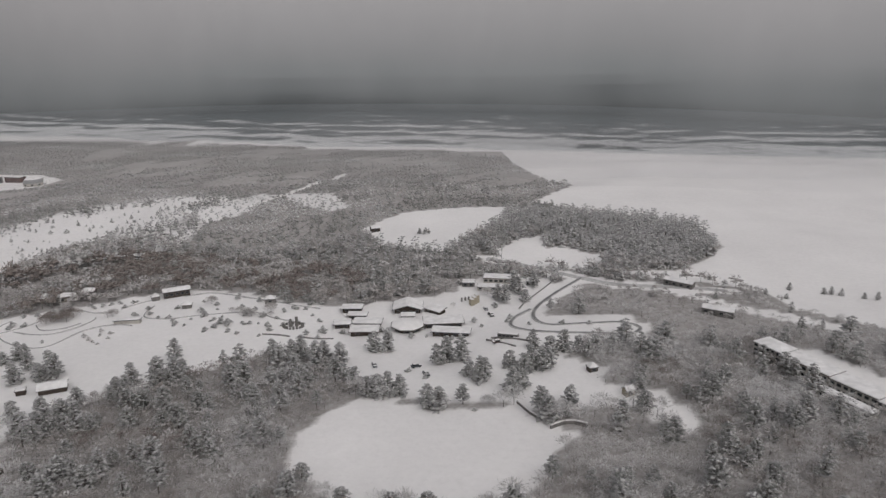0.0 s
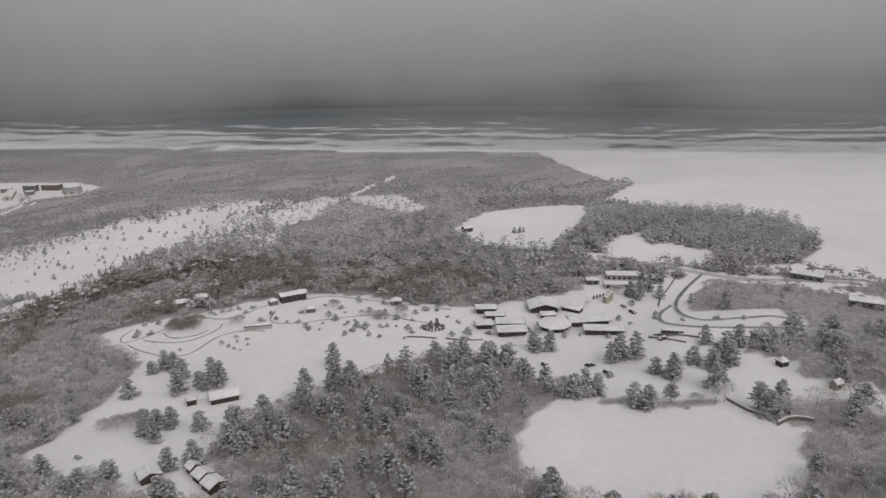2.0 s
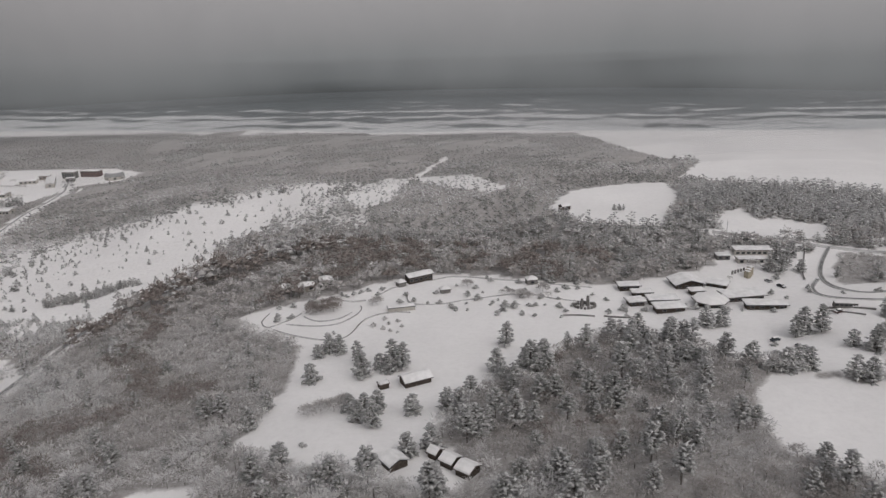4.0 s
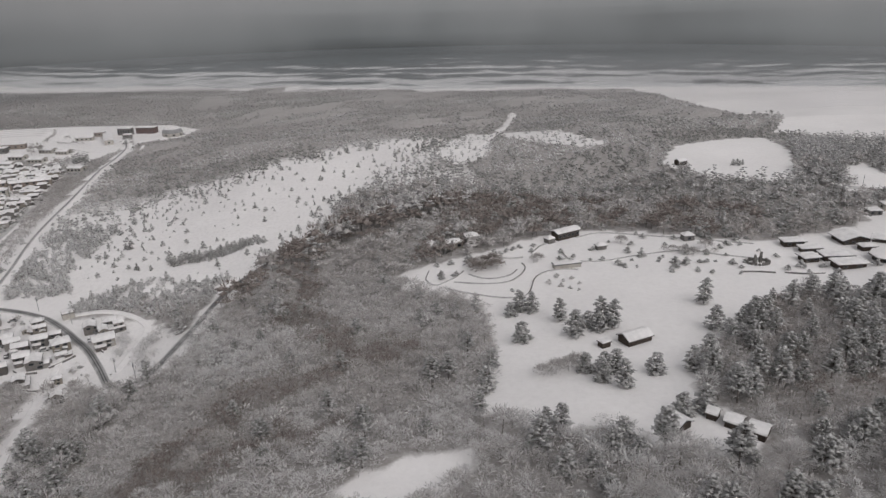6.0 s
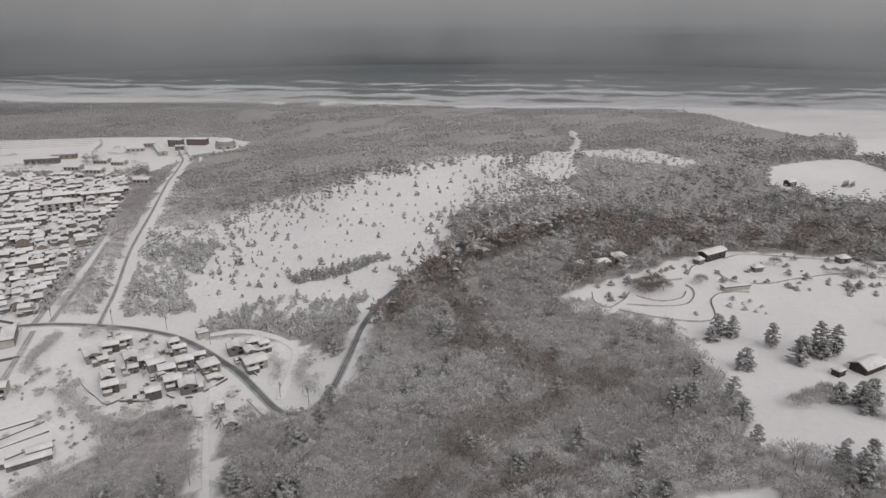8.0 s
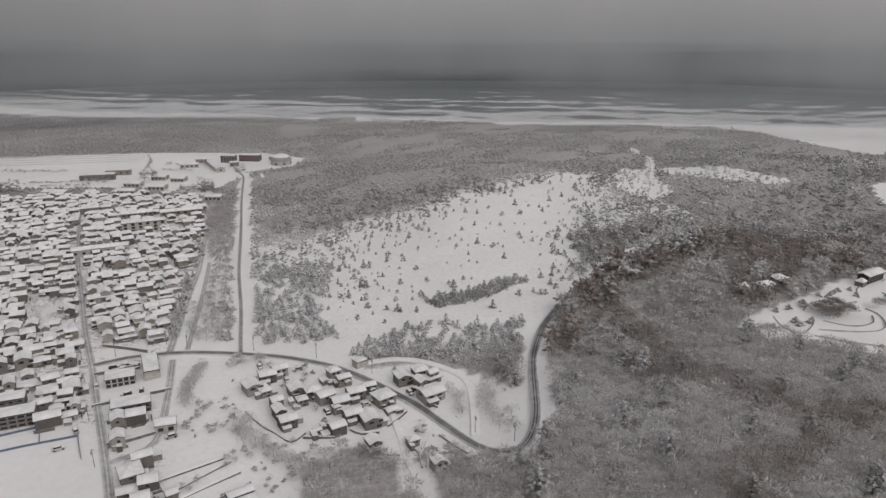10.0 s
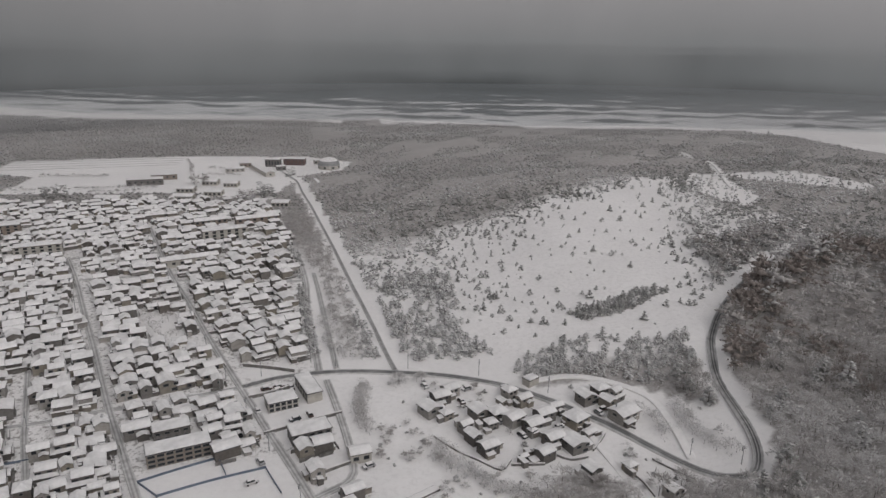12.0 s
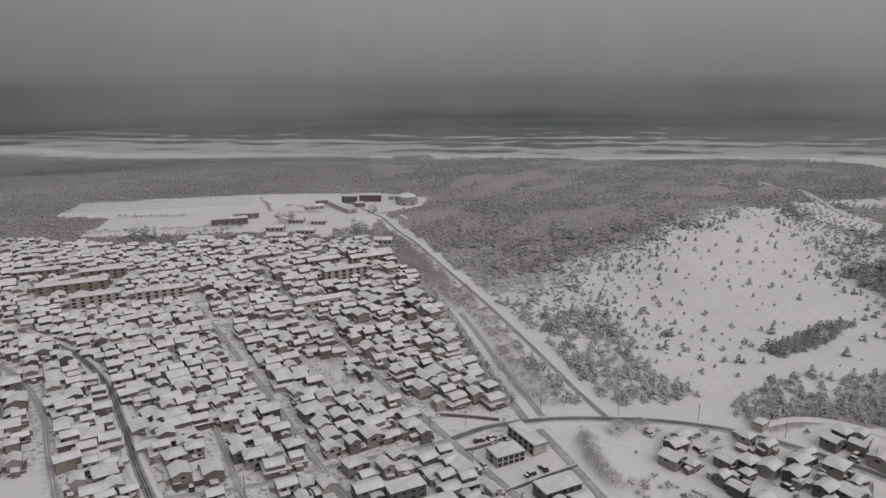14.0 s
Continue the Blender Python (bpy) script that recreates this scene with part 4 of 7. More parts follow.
EAST_SCRUB = [(60.3, 363), (48.7, 328.9), (46.7, 315.3), (91.5, 313.4), (91.5, 282.2), (136.2, 284.2), (194.6, 277.4), (194.6, 292), (167.4, 321.2), (165.4, 350.4), (114.8, 362), (95.4, 354.2), (75.9, 367.9)]
TREE_BELT = [(-377.6, 358.1), (-341.6, 366.9), (-321.2, 359.1), (-294.9, 360.1), (-299.8, 342.6), (-304.6, 328.9), (-332.8, 333.8), (-350.4, 342.6), (-374.7, 344.5)]
BELT_STRIP = [(-451.6, 374.7), (-434.1, 369.8), (-437, 428.2), (-443.8, 506.1), (-453.5, 583.9), (-476.9, 583.9), (-463.2, 506.1), (-455.5, 447.7)]
GROVE = [(-339.7, 381.5), (-342.6, 389.3), (-301.7, 402.9), (-292, 396.1), (-309.5, 386.4)]


# lines where darker, browner twigs are set for the woods' dark bands, and spots where snowier twigs also stand in for
# pale mist
DARK_LINES = [[(-268, 340), (-262, 318), (-266, 300), (-252, 270), (-243, 252)], [(-222, 254), (-241, 251), (-250, 240), (-268, 234), (-276, 222), (-291, 212), (-297, 194)], [(-252, 205), (-270, 204), (-281, 193)],
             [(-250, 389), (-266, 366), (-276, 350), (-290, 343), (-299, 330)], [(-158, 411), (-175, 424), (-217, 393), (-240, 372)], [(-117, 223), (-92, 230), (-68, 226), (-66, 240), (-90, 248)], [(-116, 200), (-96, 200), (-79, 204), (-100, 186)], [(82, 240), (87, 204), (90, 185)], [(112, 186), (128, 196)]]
# spots whitened by snowier twigs, partly in place of mist over the trees
PALE_SPOTS = [(-288, 266), (-321, 240), (-237, 186), (-220, 191), (-252, 208), (-254, 276), (-267, 244), (-213, 275), (-305, 290), (-330, 205), (112, 222), (150, 180), (100, 262), (60, 165), (-120, 165), (-60, 190)]


def drift(x, y):
    """How the wind has loaded or bared the far woods, in long streaks along the coast."""
    return 1.3 * wave2(x, 2.2 * y, 58, 0.6) + 0.9 * wave2(x, 1.6 * y, 21, 2.4) - 0.2


def dark_way(x, y):
    """How far a place is from the dark bands, with an uneven edge."""
    return np.min([off_line(x, y, line) for line in DARK_LINES], 0) + 7 * wave2(x, y, 11, 1.3) + rng.normal(0, 1.5, len(x))


def pale_load(x, y):
    """Extra snow in the twigs, put in partly to imitate pale mist over the woods."""
    return 0.6 * np.max([np.exp(-((x - px) ** 2 + (y - py) ** 2) / 15.0 ** 2) for px, py in PALE_SPOTS], 0) + 0.3 * (y < 0.3 * (x + 300) + 190)


def woods():
    x, y = scatter(-430, 330, 130, 700, 5.0)
    open_ = clear_of(x, y)
    dune = inside(x, y, DUNE)
    keep = ~open_ & ~dune
    x, y = x[keep], y[keep]
    zone = np.zeros(len(x), int)
    for i, poly in enumerate((HILL_WOOD, BACK_WOOD, WEST_WOOD, EAST_WOOD, DENSE_WOOD, LODGE_PINES, EAST_SCRUB, TREE_BELT)):
        zone[(zone == 0) & inside(x, y, poly)] = i + 1
    zone[(zone == 0) & (y < 455) & ((x > -300) | (y < 330))] = 9
    u = rng.random(len(x))
    clump = wave2(x, y, 17, 0.7)
    pine_share = np.select([zone == 1, zone == 2, zone == 3, zone == 4, zone == 5, zone == 6, zone == 7, zone == 8], [0.09, 0.06, 0.23, 0.19, 1.0, 0.75, 0.08, 0.7], 0.25)
    pines = u < pine_share + 0.26 * np.maximum(clump, 0) * (pine_share < 0.9) * (pine_share > 0.09)
    thin = rng.random(len(x))
    inzone = (zone > 0) & (zone != 8)
    bare = ~pines & inzone & (thin < 0.95)
    pines &= ~((x < -333) & (y > 245))
    pines &= inzone & (thin < np.where(zone == 5, 1.0, 0.72))
    size = rng.uniform(0.6, 1.15, len(x)) * np.where(zone == 7, 0.55, 1.0) * np.where(zone == 8, 0.62, 1.0) * np.where(zone == 1, 0.85, 1.0) * np.where((zone == 1) & (y > 320) & (off_line(x, y, ROAD_MAIN) < 18), np.where(y > 350, 1.75, 1.35), 1.0)
    crest = dark_way(x, y)
    # darker twig colour in patches of the back wood and along the lines
    dark_wood = ((zone == 2) & (wave2(x, y, 19, 0.9) + 0.4 * wave2(x, y, 7, 2.0) > -0.12)) | (crest < np.where(zone == 1, 6.5, 6.0))
    # twigs whitened where mist pales the hill, barer along the dark bands
    load = pale_load(x, y) + 0.45 * ((zone == 1) & (y < 0.3 * (x + 300) + 190)) - 0.25 * np.exp(-np.maximum(crest, 0) / 9)
    brush = ((zone == 3) | (zone == 4)) & ~dark_wood & (wave2(x, y, 15, 3.3) < np.where(zone == 4, -0.15, 0.3))
    size = size * np.where(((zone == 3) | (zone == 4)) & ~pines, 0.68, 1.0)
    # the trees that stand nearest are things of their own
    near = (y < 262) & (x < 140) & (x > -340)
    a = np.flatnonzero(pines & near)[:260]
    b = np.flatnonzero(bare & near & (thin < 0.32))[:220]
    spread_things("pine_tree", NEAR_PINES, x[a], y[a], size[a], PINE, "tall black pine, boughs laden with fresh snow", "tree", "pines of the hill woods")
    for w, mt, text in ((b[~dark_wood[b] & ~brush[b]], TWIG, "leafless broadleaf tree, fine twigs dusted with snow"), (b[brush[b]], BRUSH, "low leafless tree, brown twigs with a little snow"), (b[dark_wood[b]], DARK_TWIG, "dark brown leafless tree with little snow")):
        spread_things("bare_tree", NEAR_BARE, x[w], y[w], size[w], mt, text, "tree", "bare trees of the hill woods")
    pines[a] = False
    bare[b] = False
    close = y < 325
    for w, pine_kinds, bare_kinds in ((close, MID_PINES, MID_BARE), (~close, FAR_PINES, FAR_BARE)):
        p, b = pines & w, bare & w
        planted("pine_wood", pine_kinds, x[p], y[p], size[p], PINE, "pine wood with snow on every bough", "woods", load=0.25 * (zone[p] == 5))
        for g, mt, text in ((b & ~dark_wood & ~brush, TWIG, "leafless brown wood dusted with snow"), (b & brush, BRUSH, "low brown brushwood under tall pines"), (b & dark_wood, DARK_TWIG, "dark brown wood with little snow on it")):
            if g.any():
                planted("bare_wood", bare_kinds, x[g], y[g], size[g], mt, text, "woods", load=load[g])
    x, y = scatter(-150, 260, 130, 290, 3.9)
    keep = (inside(x, y, WEST_WOOD) | inside(x, y, EAST_WOOD)) & ~clear_of(x, y)
    x, y = x[keep], y[keep]
    brown = wave2(x, y, 15, 3.3) < np.where(x > 0, -0.15, 0.3)
    for w, mt, text in ((brown, BRUSH, "low brown underwood with a little snow"), (~brown, TWIG, "low pale underwood white with snow")):
        planted("underwood", UNDERWOOD, x[w], y[w], rng.uniform(0.7, 1.2, w.sum()), mt, text, "woods", load=pale_load(x[w], y[w]))
    x, y = scatter(-345, -150, 140, 335, 4.4)
    keep = ~clear_of(x, y) & (off_line(x, y, ROAD_MAIN) > 6) & ~inside(x, y, HAMLET) & ~inside(x, y, WEST_WOOD)
    x, y = x[keep], y[keep]
    brown = dark_way(x, y) < 6.5
    for w, mt, text in ((~brown, TWIG, "low snowy underwood of the hill"), (brown, DARK_TWIG, "dark brown underwood with little snow")):
        planted("underwood", UNDERWOOD, x[w], y[w], rng.uniform(0.8, 1.3, w.sum()), mt, text, "woods", load=pale_load(x[w], y[w]) * (mt is TWIG))
    # young pines behind the dune, and the low coastal woods
    x, y = scatter(-470, 140, 366, 760, 3.7)
    zone = np.zeros(len(x), bool)
    for poly in (HILL_WOOD, BACK_WOOD, WEST_WOOD, EAST_WOOD, DENSE_WOOD, LODGE_PINES, EAST_SCRUB, TREE_BELT):
        zone |= inside(x, y, poly)
    dune = inside(x, y, DUNE)
    gaps = wave2(x, y, 26, 3.1) + 0.5 * wave2(x, y, 9, 1.0)
    far = smooth(560, 640, y + 0.25 * x + 60)
    edge = off_line(x, y, DUNE + DUNE[:1])
    keep = ~clear_of(x, y) & ~zone & ~dune & (gaps < 0.75 + 0.4 * far) & ~inside(x, y, BELT_STRIP) & (rng.random(len(x)) < 0.78 + 0.35 * wave2(x, y, 9, 2.0))
    young = keep & (y < 640 + 0.1 * x)
    for w, kinds in ((young & (y < 450), SMALL_PINES), (young & (y >= 450) & (rng.random(len(x)) < 0.7), TINY_PINES)):
        planted("young_pines", kinds, x[w], y[w], rng.uniform(0.85, 1.45, w.sum()), YOUNG, "dense plantation of young pines white with snow", "woods", load=drift(x[w], y[w]) * smooth(400, 520, y[w]) + 0.45 * (1 - smooth(400, 500, y[w])))
    x, y = scatter(-1050, 140, 600, 1120, 3.5)
    keep = ~clear_of(x, y) & ~inside(x, y, DENSE_WOOD) & ((y > 640 + 0.1 * x) | (x < -500)) & (wave2(x, y, 30, 5.0) + 0.5 * wave2(x, y, 11, 2.0) < 1.6)
    planted("coastal_wood", FAR_SCRUB, x[keep], y[keep], rng.uniform(0.5, 1.05, keep.sum()) * (1 + 0.35 * wave2(x[keep], y[keep], 40, 1.5)), SCRUB, "low grey coastal wood flecked with snow", "woods", load=drift(x[keep], y[keep]))
    x, y = scatter(-420, 120, 540, 930, 6.5)
    keep = ~clear_of(x, y) & ~inside(x, y, DENSE_WOOD) & (wave2(x, 1.5 * y, 33, 4.2) + 0.5 * wave2(x, y, 12, 0.3) > 0.42) & (rng.random(len(x)) < 0.6)
    planted("coast_pines", TINY_PINES, x[keep], y[keep], rng.uniform(1.2, 2.1, keep.sum()), PINE, "dark pines in clumps above the coastal scrub", "woods")
    # scattered small pines on the open dune
    x, y = scatter(-410, -190, 355, 610, 4.8, 0.5)
    edge = off_line(x, y, DUNE + DUNE[:1]) + 9 * wave2(x, y, 12, 4.0)
    dens = 0.17 + 0.22 * np.maximum(wave2(x, y, 9, 0.4), 0) + 0.75 * (1 - smooth(0, np.where(x < -330, 40, 22), edge)) * (y > 388)
    keep = inside(x, y, DUNE) & (rng.random(len(x)) < dens) & ~clear_of(x, y) & ~inside(x, y, GROVE)
    i = np.flatnonzero(keep)
    i = i[np.argsort(y[i])]
    big = 0.32 + 0.75 * rng.random(len(i)) ** 1.6
    spread_things("small_pine", SMALL_PINES, x[i[:280]], y[i[:280]], big[:280], DUNE_PINE, "small bushy pine standing alone in deep snow", "tree", "small pines on the dune")
    planted("dune_pines", SMALL_PINES, x[i[280:]], y[i[280:]], big[280:], DUNE_PINE, "small pines scattered over a snowy dune", "woods")
    x, y = scatter(-200, -60, 510, 630, 4.4)
    keep = (inside(x, y, BANK_TOP) | inside(x, y, BANK_EAST)) & (rng.random(len(x)) < 0.45 + 0.6 * wave2(x, y, 10, 1.0))
    planted("bank_pines", TINY_PINES, x[keep], y[keep], rng.uniform(0.5, 1.1, keep.sum()), YOUNG, "small pines scattered over snowy banks", "woods")
    x, y = scatter(-360, -290, 375, 420, 2.5)
    keep = inside(x, y, GROVE)
    planted("dune_grove", SMALL_PINES, x[keep], y[keep], rng.uniform(0.7, 1.1, keep.sum()), YOUNG, "dense grove of small pines in the snow", "woods")
    x, y = scatter(-382, -290, 325, 372, 2.9)
    keep = inside(x, y, TREE_BELT) & ~clear_of(x, y) & (wave2(x, y, 8, 3.0) > -0.45)
    planted("pine_belt", SMALL_PINES, x[keep], y[keep], rng.uniform(0.6, 1.1, keep.sum()), YOUNG, "belt of bushy pines white with snow", "woods", load=np.full(keep.sum(), 0.5))
    # the strip between the town and the coast road
    x, y = scatter(-490, -430, 370, 620, 3.4)
    keep = inside(x, y, BELT_STRIP) & (off_line(x, y, ROAD_COAST) > 4) & (off_line(x, y, BELT_PATH) > 3) & (off_line(x, y, ROAD_BELT) > 4)
    planted("strip_wood", MID_BARE, x[keep], y[keep], rng.uniform(0.35, 0.7, keep.sum()), TWIG, "strip of bare snow-dusted trees beside the road", "woods")


woods()


# ---------------------------------------------------------------- buildings
def gable_profile(half, rise, z, t):
    """A pitched roof's section: eaves at half to either side, thickness t."""
    return [(-half, z), (0, z + rise), (half, z), (half, z + t), (0, z + rise + t), (-half, z + t)]


def snow_profile(half, rise, z, t):
    return [(-half, z), (0, z + rise), (half, z), (half * 0.985, z + t * 0.7), (half * 0.9, z + t + 0.1 * rise), (0.12 * half, z + 0.9 * rise + t), (-0.12 * half, z + 0.9 * rise + t), (-half * 0.9, z + t + 0.1 * rise), (-half * 0.985, z + t * 0.7)]


def add_roof(root, x, y, z, w, d, rise, over=0.55, style="gable", snow=0.38, along="x", names=("roof", "roof_snow")):
    """A roof of dark tiles and the snow that lies on it."""
    r, s = Shape(), Shape()
    if style == "hip":
        ww, dd = w + 2 * over, d + 2 * over
        top = (max(0.4, ww - dd), 0.3) if ww >= dd else (0.3, max(0.4, dd - ww))
        r.box(0, 0, 0, ww, dd, 0.14).hip(0, 0, 0.14, ww, dd, top[0], top[1], rise)
        s.hip(0, 0, 0.16, ww - 0.2, dd - 0.2, ww - 0.45, dd - 0.45, snow * 0.8).hip(0, 0, 0.16 + snow * 0.8, ww - 0.45, dd - 0.45, top[0] + 0.3, top[1] + 0.3, rise)
    elif style == "flat":
        r.box(0, 0, 0, w + 2 * over, d + 2 * over, 0.3)
        s.hip(0, 0, 0.3, w + 2 * over - 0.25, d + 2 * over - 0.25, w + 2 * over - 0.7, d + 2 * over - 0.7, snow)
    elif style == "shed":
        h = d / 2 + over
        r.prism([(-h, 0), (h, rise), (h, rise + 0.14), (-h, 0.14)], -w / 2 - over, w / 2 + over)
        s.prism([(-h + 0.1, 0.15), (h - 0.05, rise + 0.15), (h - 0.15, rise + 0.15 + snow), (-h + 0.25, 0.15 + snow)], -w / 2 - over + 0.1, w / 2 + over - 0.1)
    else:
        a, b = (w, d) if along == "x" else (d, w)
        r.prism(gable_profile(b / 2 + over, rise, 0, 0.16), -a / 2 - over, a / 2 + over)
        s.prism(snow_profile(b / 2 + over - 0.1, rise, 0.165, snow), -a / 2 - over + 0.1, a / 2 + over - 0.1)
    m = pose(x, y, z, 0, 0, 90 if along == "y" else 0)
    ro = part(names[0], r, ROOFING, root, at=m)
    part(names[1], s, ROOF_SNOW, root, "thick fresh snow", at=m)
    return ro


def gable_walls(s, x, y, z, w, d, h, rise, along="x"):
    """Walls with their pointed ends."""
    if along == "x":
        p = [(-d / 2, 0), (d / 2, 0), (d / 2, h), (0, h + rise * 0.94), (-d / 2, h)]
        s.add([(x + sx * w / 2, y + a, z + b) for sx in (-1, 1) for a, b in p], [(4, 3, 2, 1, 0), (5, 6, 7, 8, 9)] + [(i, (i + 1) % 5, 5 + (i + 1) % 5, 5 + i) for i in range(5)])
    else:
        p = [(-w / 2, 0), (w / 2, 0), (w / 2, h), (0, h + rise * 0.94), (-w / 2, h)]
        s.add([(x + a, y + sy * d / 2, z + b) for sy in (-1, 1) for a, b in p], [(4, 3, 2, 1, 0), (5, 6, 7, 8, 9)] + [(i, (i + 1) % 5, 5 + (i + 1) % 5, 5 + i) for i in range(5)])
    return s


def window_shape(w, h):
    """A framed window that looks along -y, its middle at the origin: frame, reveal and pane in one sheet."""
    def loop(a, c, y):
        return [(-a, y, -c), (a, y, -c), (a, y, c), (-a, y, c)]
    v = loop(w / 2 + 0.12, h / 2 + 0.12, 0.06) + loop(w / 2 + 0.12, h / 2 + 0.12, -0.10) + loop(w / 2, h / 2, -0.10) + loop(w / 2, h / 2, -0.03)
    s = Shape()
    s.add(v, [(4 * k + i, 4 * k + (i + 1) % 4, 4 * k + 4 + (i + 1) % 4, 4 * k + 4 + i) for k in range(3) for i in range(4)])
    s.add([], [])
    s.f.append((12, 13, 14, 15))
    s.m.append(1)
    return s


WINDOW_MESHES = {}


def window(root, x, y, z, w, h, turn=0.0):
    key = (round(w, 1), round(h, 1))
    if key not in WINDOW_MESHES:
        WINDOW_MESHES[key] = window_shape(*key).mesh("window", [FRAME, GLASS])
    return part("window", WINDOW_MESHES[key], FRAME, root, at=pose(x, y, z, 0, 0, turn))


def framed_window(root, x, y, z, w, h, turn=0.0):
    """A window whose pane is a piece of its own inside the frame."""
    key = (round(w, 1), round(h, 1), "framed")
    if key not in WINDOW_MESHES:
        def ring(a, c, y):
            return [(-a, y, -c), (a, y, -c), (a, y, c), (-a, y, c)]
        s, a, c = Shape(), w / 2 + 0.12, h / 2 + 0.12
        s.add(ring(a, c, 0.06) + ring(a, c, -0.1) + ring(w / 2, h / 2, -0.1) + ring(w / 2, h / 2, 0.06), [(4 * k + i, 4 * k + (i + 1) % 4, 4 * k + 4 + (i + 1) % 4, 4 * k + 4 + i) for k in range(3) for i in range(4)])
        WINDOW_MESHES[key] = (s.mesh("window", [FRAME]), Shape().box(0, 0, -h / 2, w, 0.04, h).mesh("pane", [GLASS]))
    frame_mesh, pane_mesh = WINDOW_MESHES[key]
    ob = part("window", frame_mesh, FRAME, root, at=pose(x, y, z, 0, 0, turn))
    part("pane", pane_mesh, GLASS, ob)
    return ob


def house_kind(kind, w, d, full=True):
    """One of the town's wooden houses, seen with snow on every roof."""
    root = tagged(new("house"), "", "house", "houses of the town")
    two = kind in ("tall", "skirt", "ell", "hipped", "cross")
    s = Shape()
    base = 0.4
    if kind == "tall":
        gable_walls(s, 0, 0, -base, w, d, 5.5 + base, 1.5)
        part("wall", s, WALLS, root)
        add_roof(root, 0, 0, 5.4, w, d, 1.6)
        part("porch", Shape().box(-w * 0.2, -d / 2 - 0.8, -base, w * 0.5, 1.7, 2.4 + base), WALLS, root)
        add_roof(root, -w * 0.2, -d / 2 - 0.9, 2.4, w * 0.5, 1.9, 0.6, 0.3, "shed", names=("porch_roof", "porch_snow"))
    elif kind == "skirt":
        part("wall", Shape().box(0, 0, -base, w, d, 2.8 + base), WALLS, root)
        add_roof(root, 0, 0, 2.8, w, d, 0.9, 0.6, "hip", names=("lower_roof", "lower_snow"))
        gable_walls(s, w * 0.06, d * 0.08, 2.8, w * 0.74, d * 0.72, 2.8, 1.3)
        part("upper_wall", s, WALLS, root)
        add_roof(root, w * 0.06, d * 0.08, 5.5, w * 0.74, d * 0.72, 1.4)
    elif kind == "ell":
        gable_walls(s, -w * 0.15, 0, -base, w * 0.7, d, 5.4 + base, 1.4, "y")
        part("wall", s, WALLS, root)
        add_roof(root, -w * 0.15, 0, 5.3, w * 0.7, d, 1.5, along="y")
        part("wing", gable_walls(Shape(), w * 0.34, -d * 0.05, -base, w * 0.36, d * 0.8, 2.7 + base, 0.7), WALLS, root)
        add_roof(root, w * 0.36, -d * 0.05, 2.7, w * 0.34, d * 0.8, 0.8, 0.35, names=("wing_roof", "wing_snow"))
    elif kind == "hipped":
        part("wall", Shape().box(0, 0, -base, w, d, 5.3 + base), WALLS, root)
        add_roof(root, 0, 0, 5.3, w, d, 1.5, 0.6, "hip")
    elif kind == "cross":
        gable_walls(s, 0, 0, -base, w, d * 0.75, 5.2 + base, 1.3)
        part("wall", s, WALLS, root)
        add_roof(root, 0, 0, 5.1, w, d * 0.75, 1.4)
        part("wing", gable_walls(Shape(), w * 0.2, -d * 0.42, -base, w * 0.45, d * 0.4, 2.8 + base, 0.7, "y"), WALLS, root)
        add_roof(root, w * 0.2, -d * 0.45, 2.8, w * 0.45, d * 0.45, 0.9, 0.3, along="y", names=("wing_roof", "wing_snow"))
    else:
        gable_walls(s, 0, 0, -base, w, d, 2.8 + base, 1.1)
        part("wall", s, WALLS, root)
        add_roof(root, 0, 0, 2.75, w, d, 1.2)
    front = -d / 2 - 0.02 if kind not in ("skirt", "cross") else (-d * 0.36 + d * 0.08 - 0.02 if kind == "skirt" else -d * 0.375 - 0.02)
    if two:
        window(root, -w * 0.22, front, 4.2, 2.0, 1.4)
        if full:
            window(root, w * 0.2, front, 4.2, 1.7, 1.3)
    if full:
        side = w / 2 + 0.02 if kind in ("tall", "hipped", "cross", "low") else (w * 0.43 + 0.02 if kind == "skirt" else w * 0.2 + 0.02)
        window(root, side, d * 0.05, 4.2 if two else 1.5, 1.5, 1.1, 90)
        other = -w / 2 - 0.02 if kind != "skirt" else -w * 0.31 - 0.02
        window(root, other, d * 0.05, 4.2 if two else 1.5, 1.5, 1.1, -90)
    if full or not two:
        window(root, w * 0.12, -d / 2 - 0.02 if kind != "cross" else front, 1.4, 2.2, 1.6)
    return root


def street_label(ob, text):
    ob["label"] = text
    return ob


KINDS = [("tall", 8.4, 7.0, "two-storey house with a snow-laden gable roof and porch"), ("skirt", 9.6, 8.4, "two-storey house with snow-covered upper and lower roofs"), ("ell", 9.2, 7.6, "two-storey house with a low snow-covered wing"),
         ("hipped", 8.0, 7.4, "two-storey house under a snow-covered hip roof"), ("cross", 9.0, 8.0, "two-storey house with a snow-capped front wing"), ("low", 8.6, 6.2, "single-storey house with a snow-laden gable roof")]
LANDMARK_SPACE = []
HOUSES, FAR_HOUSES = [], []
for kname, kw, kd, klabel in KINDS:
    HOUSES.append(street_label(house_kind(kname, kw, kd), klabel))
for kname, kw, kd, klabel in KINDS[:2] + KINDS[3:4] + KINDS[5:]:
    FAR_HOUSES.append(street_label(house_kind(kname, kw, kd, False), klabel))
used_kinds = set()


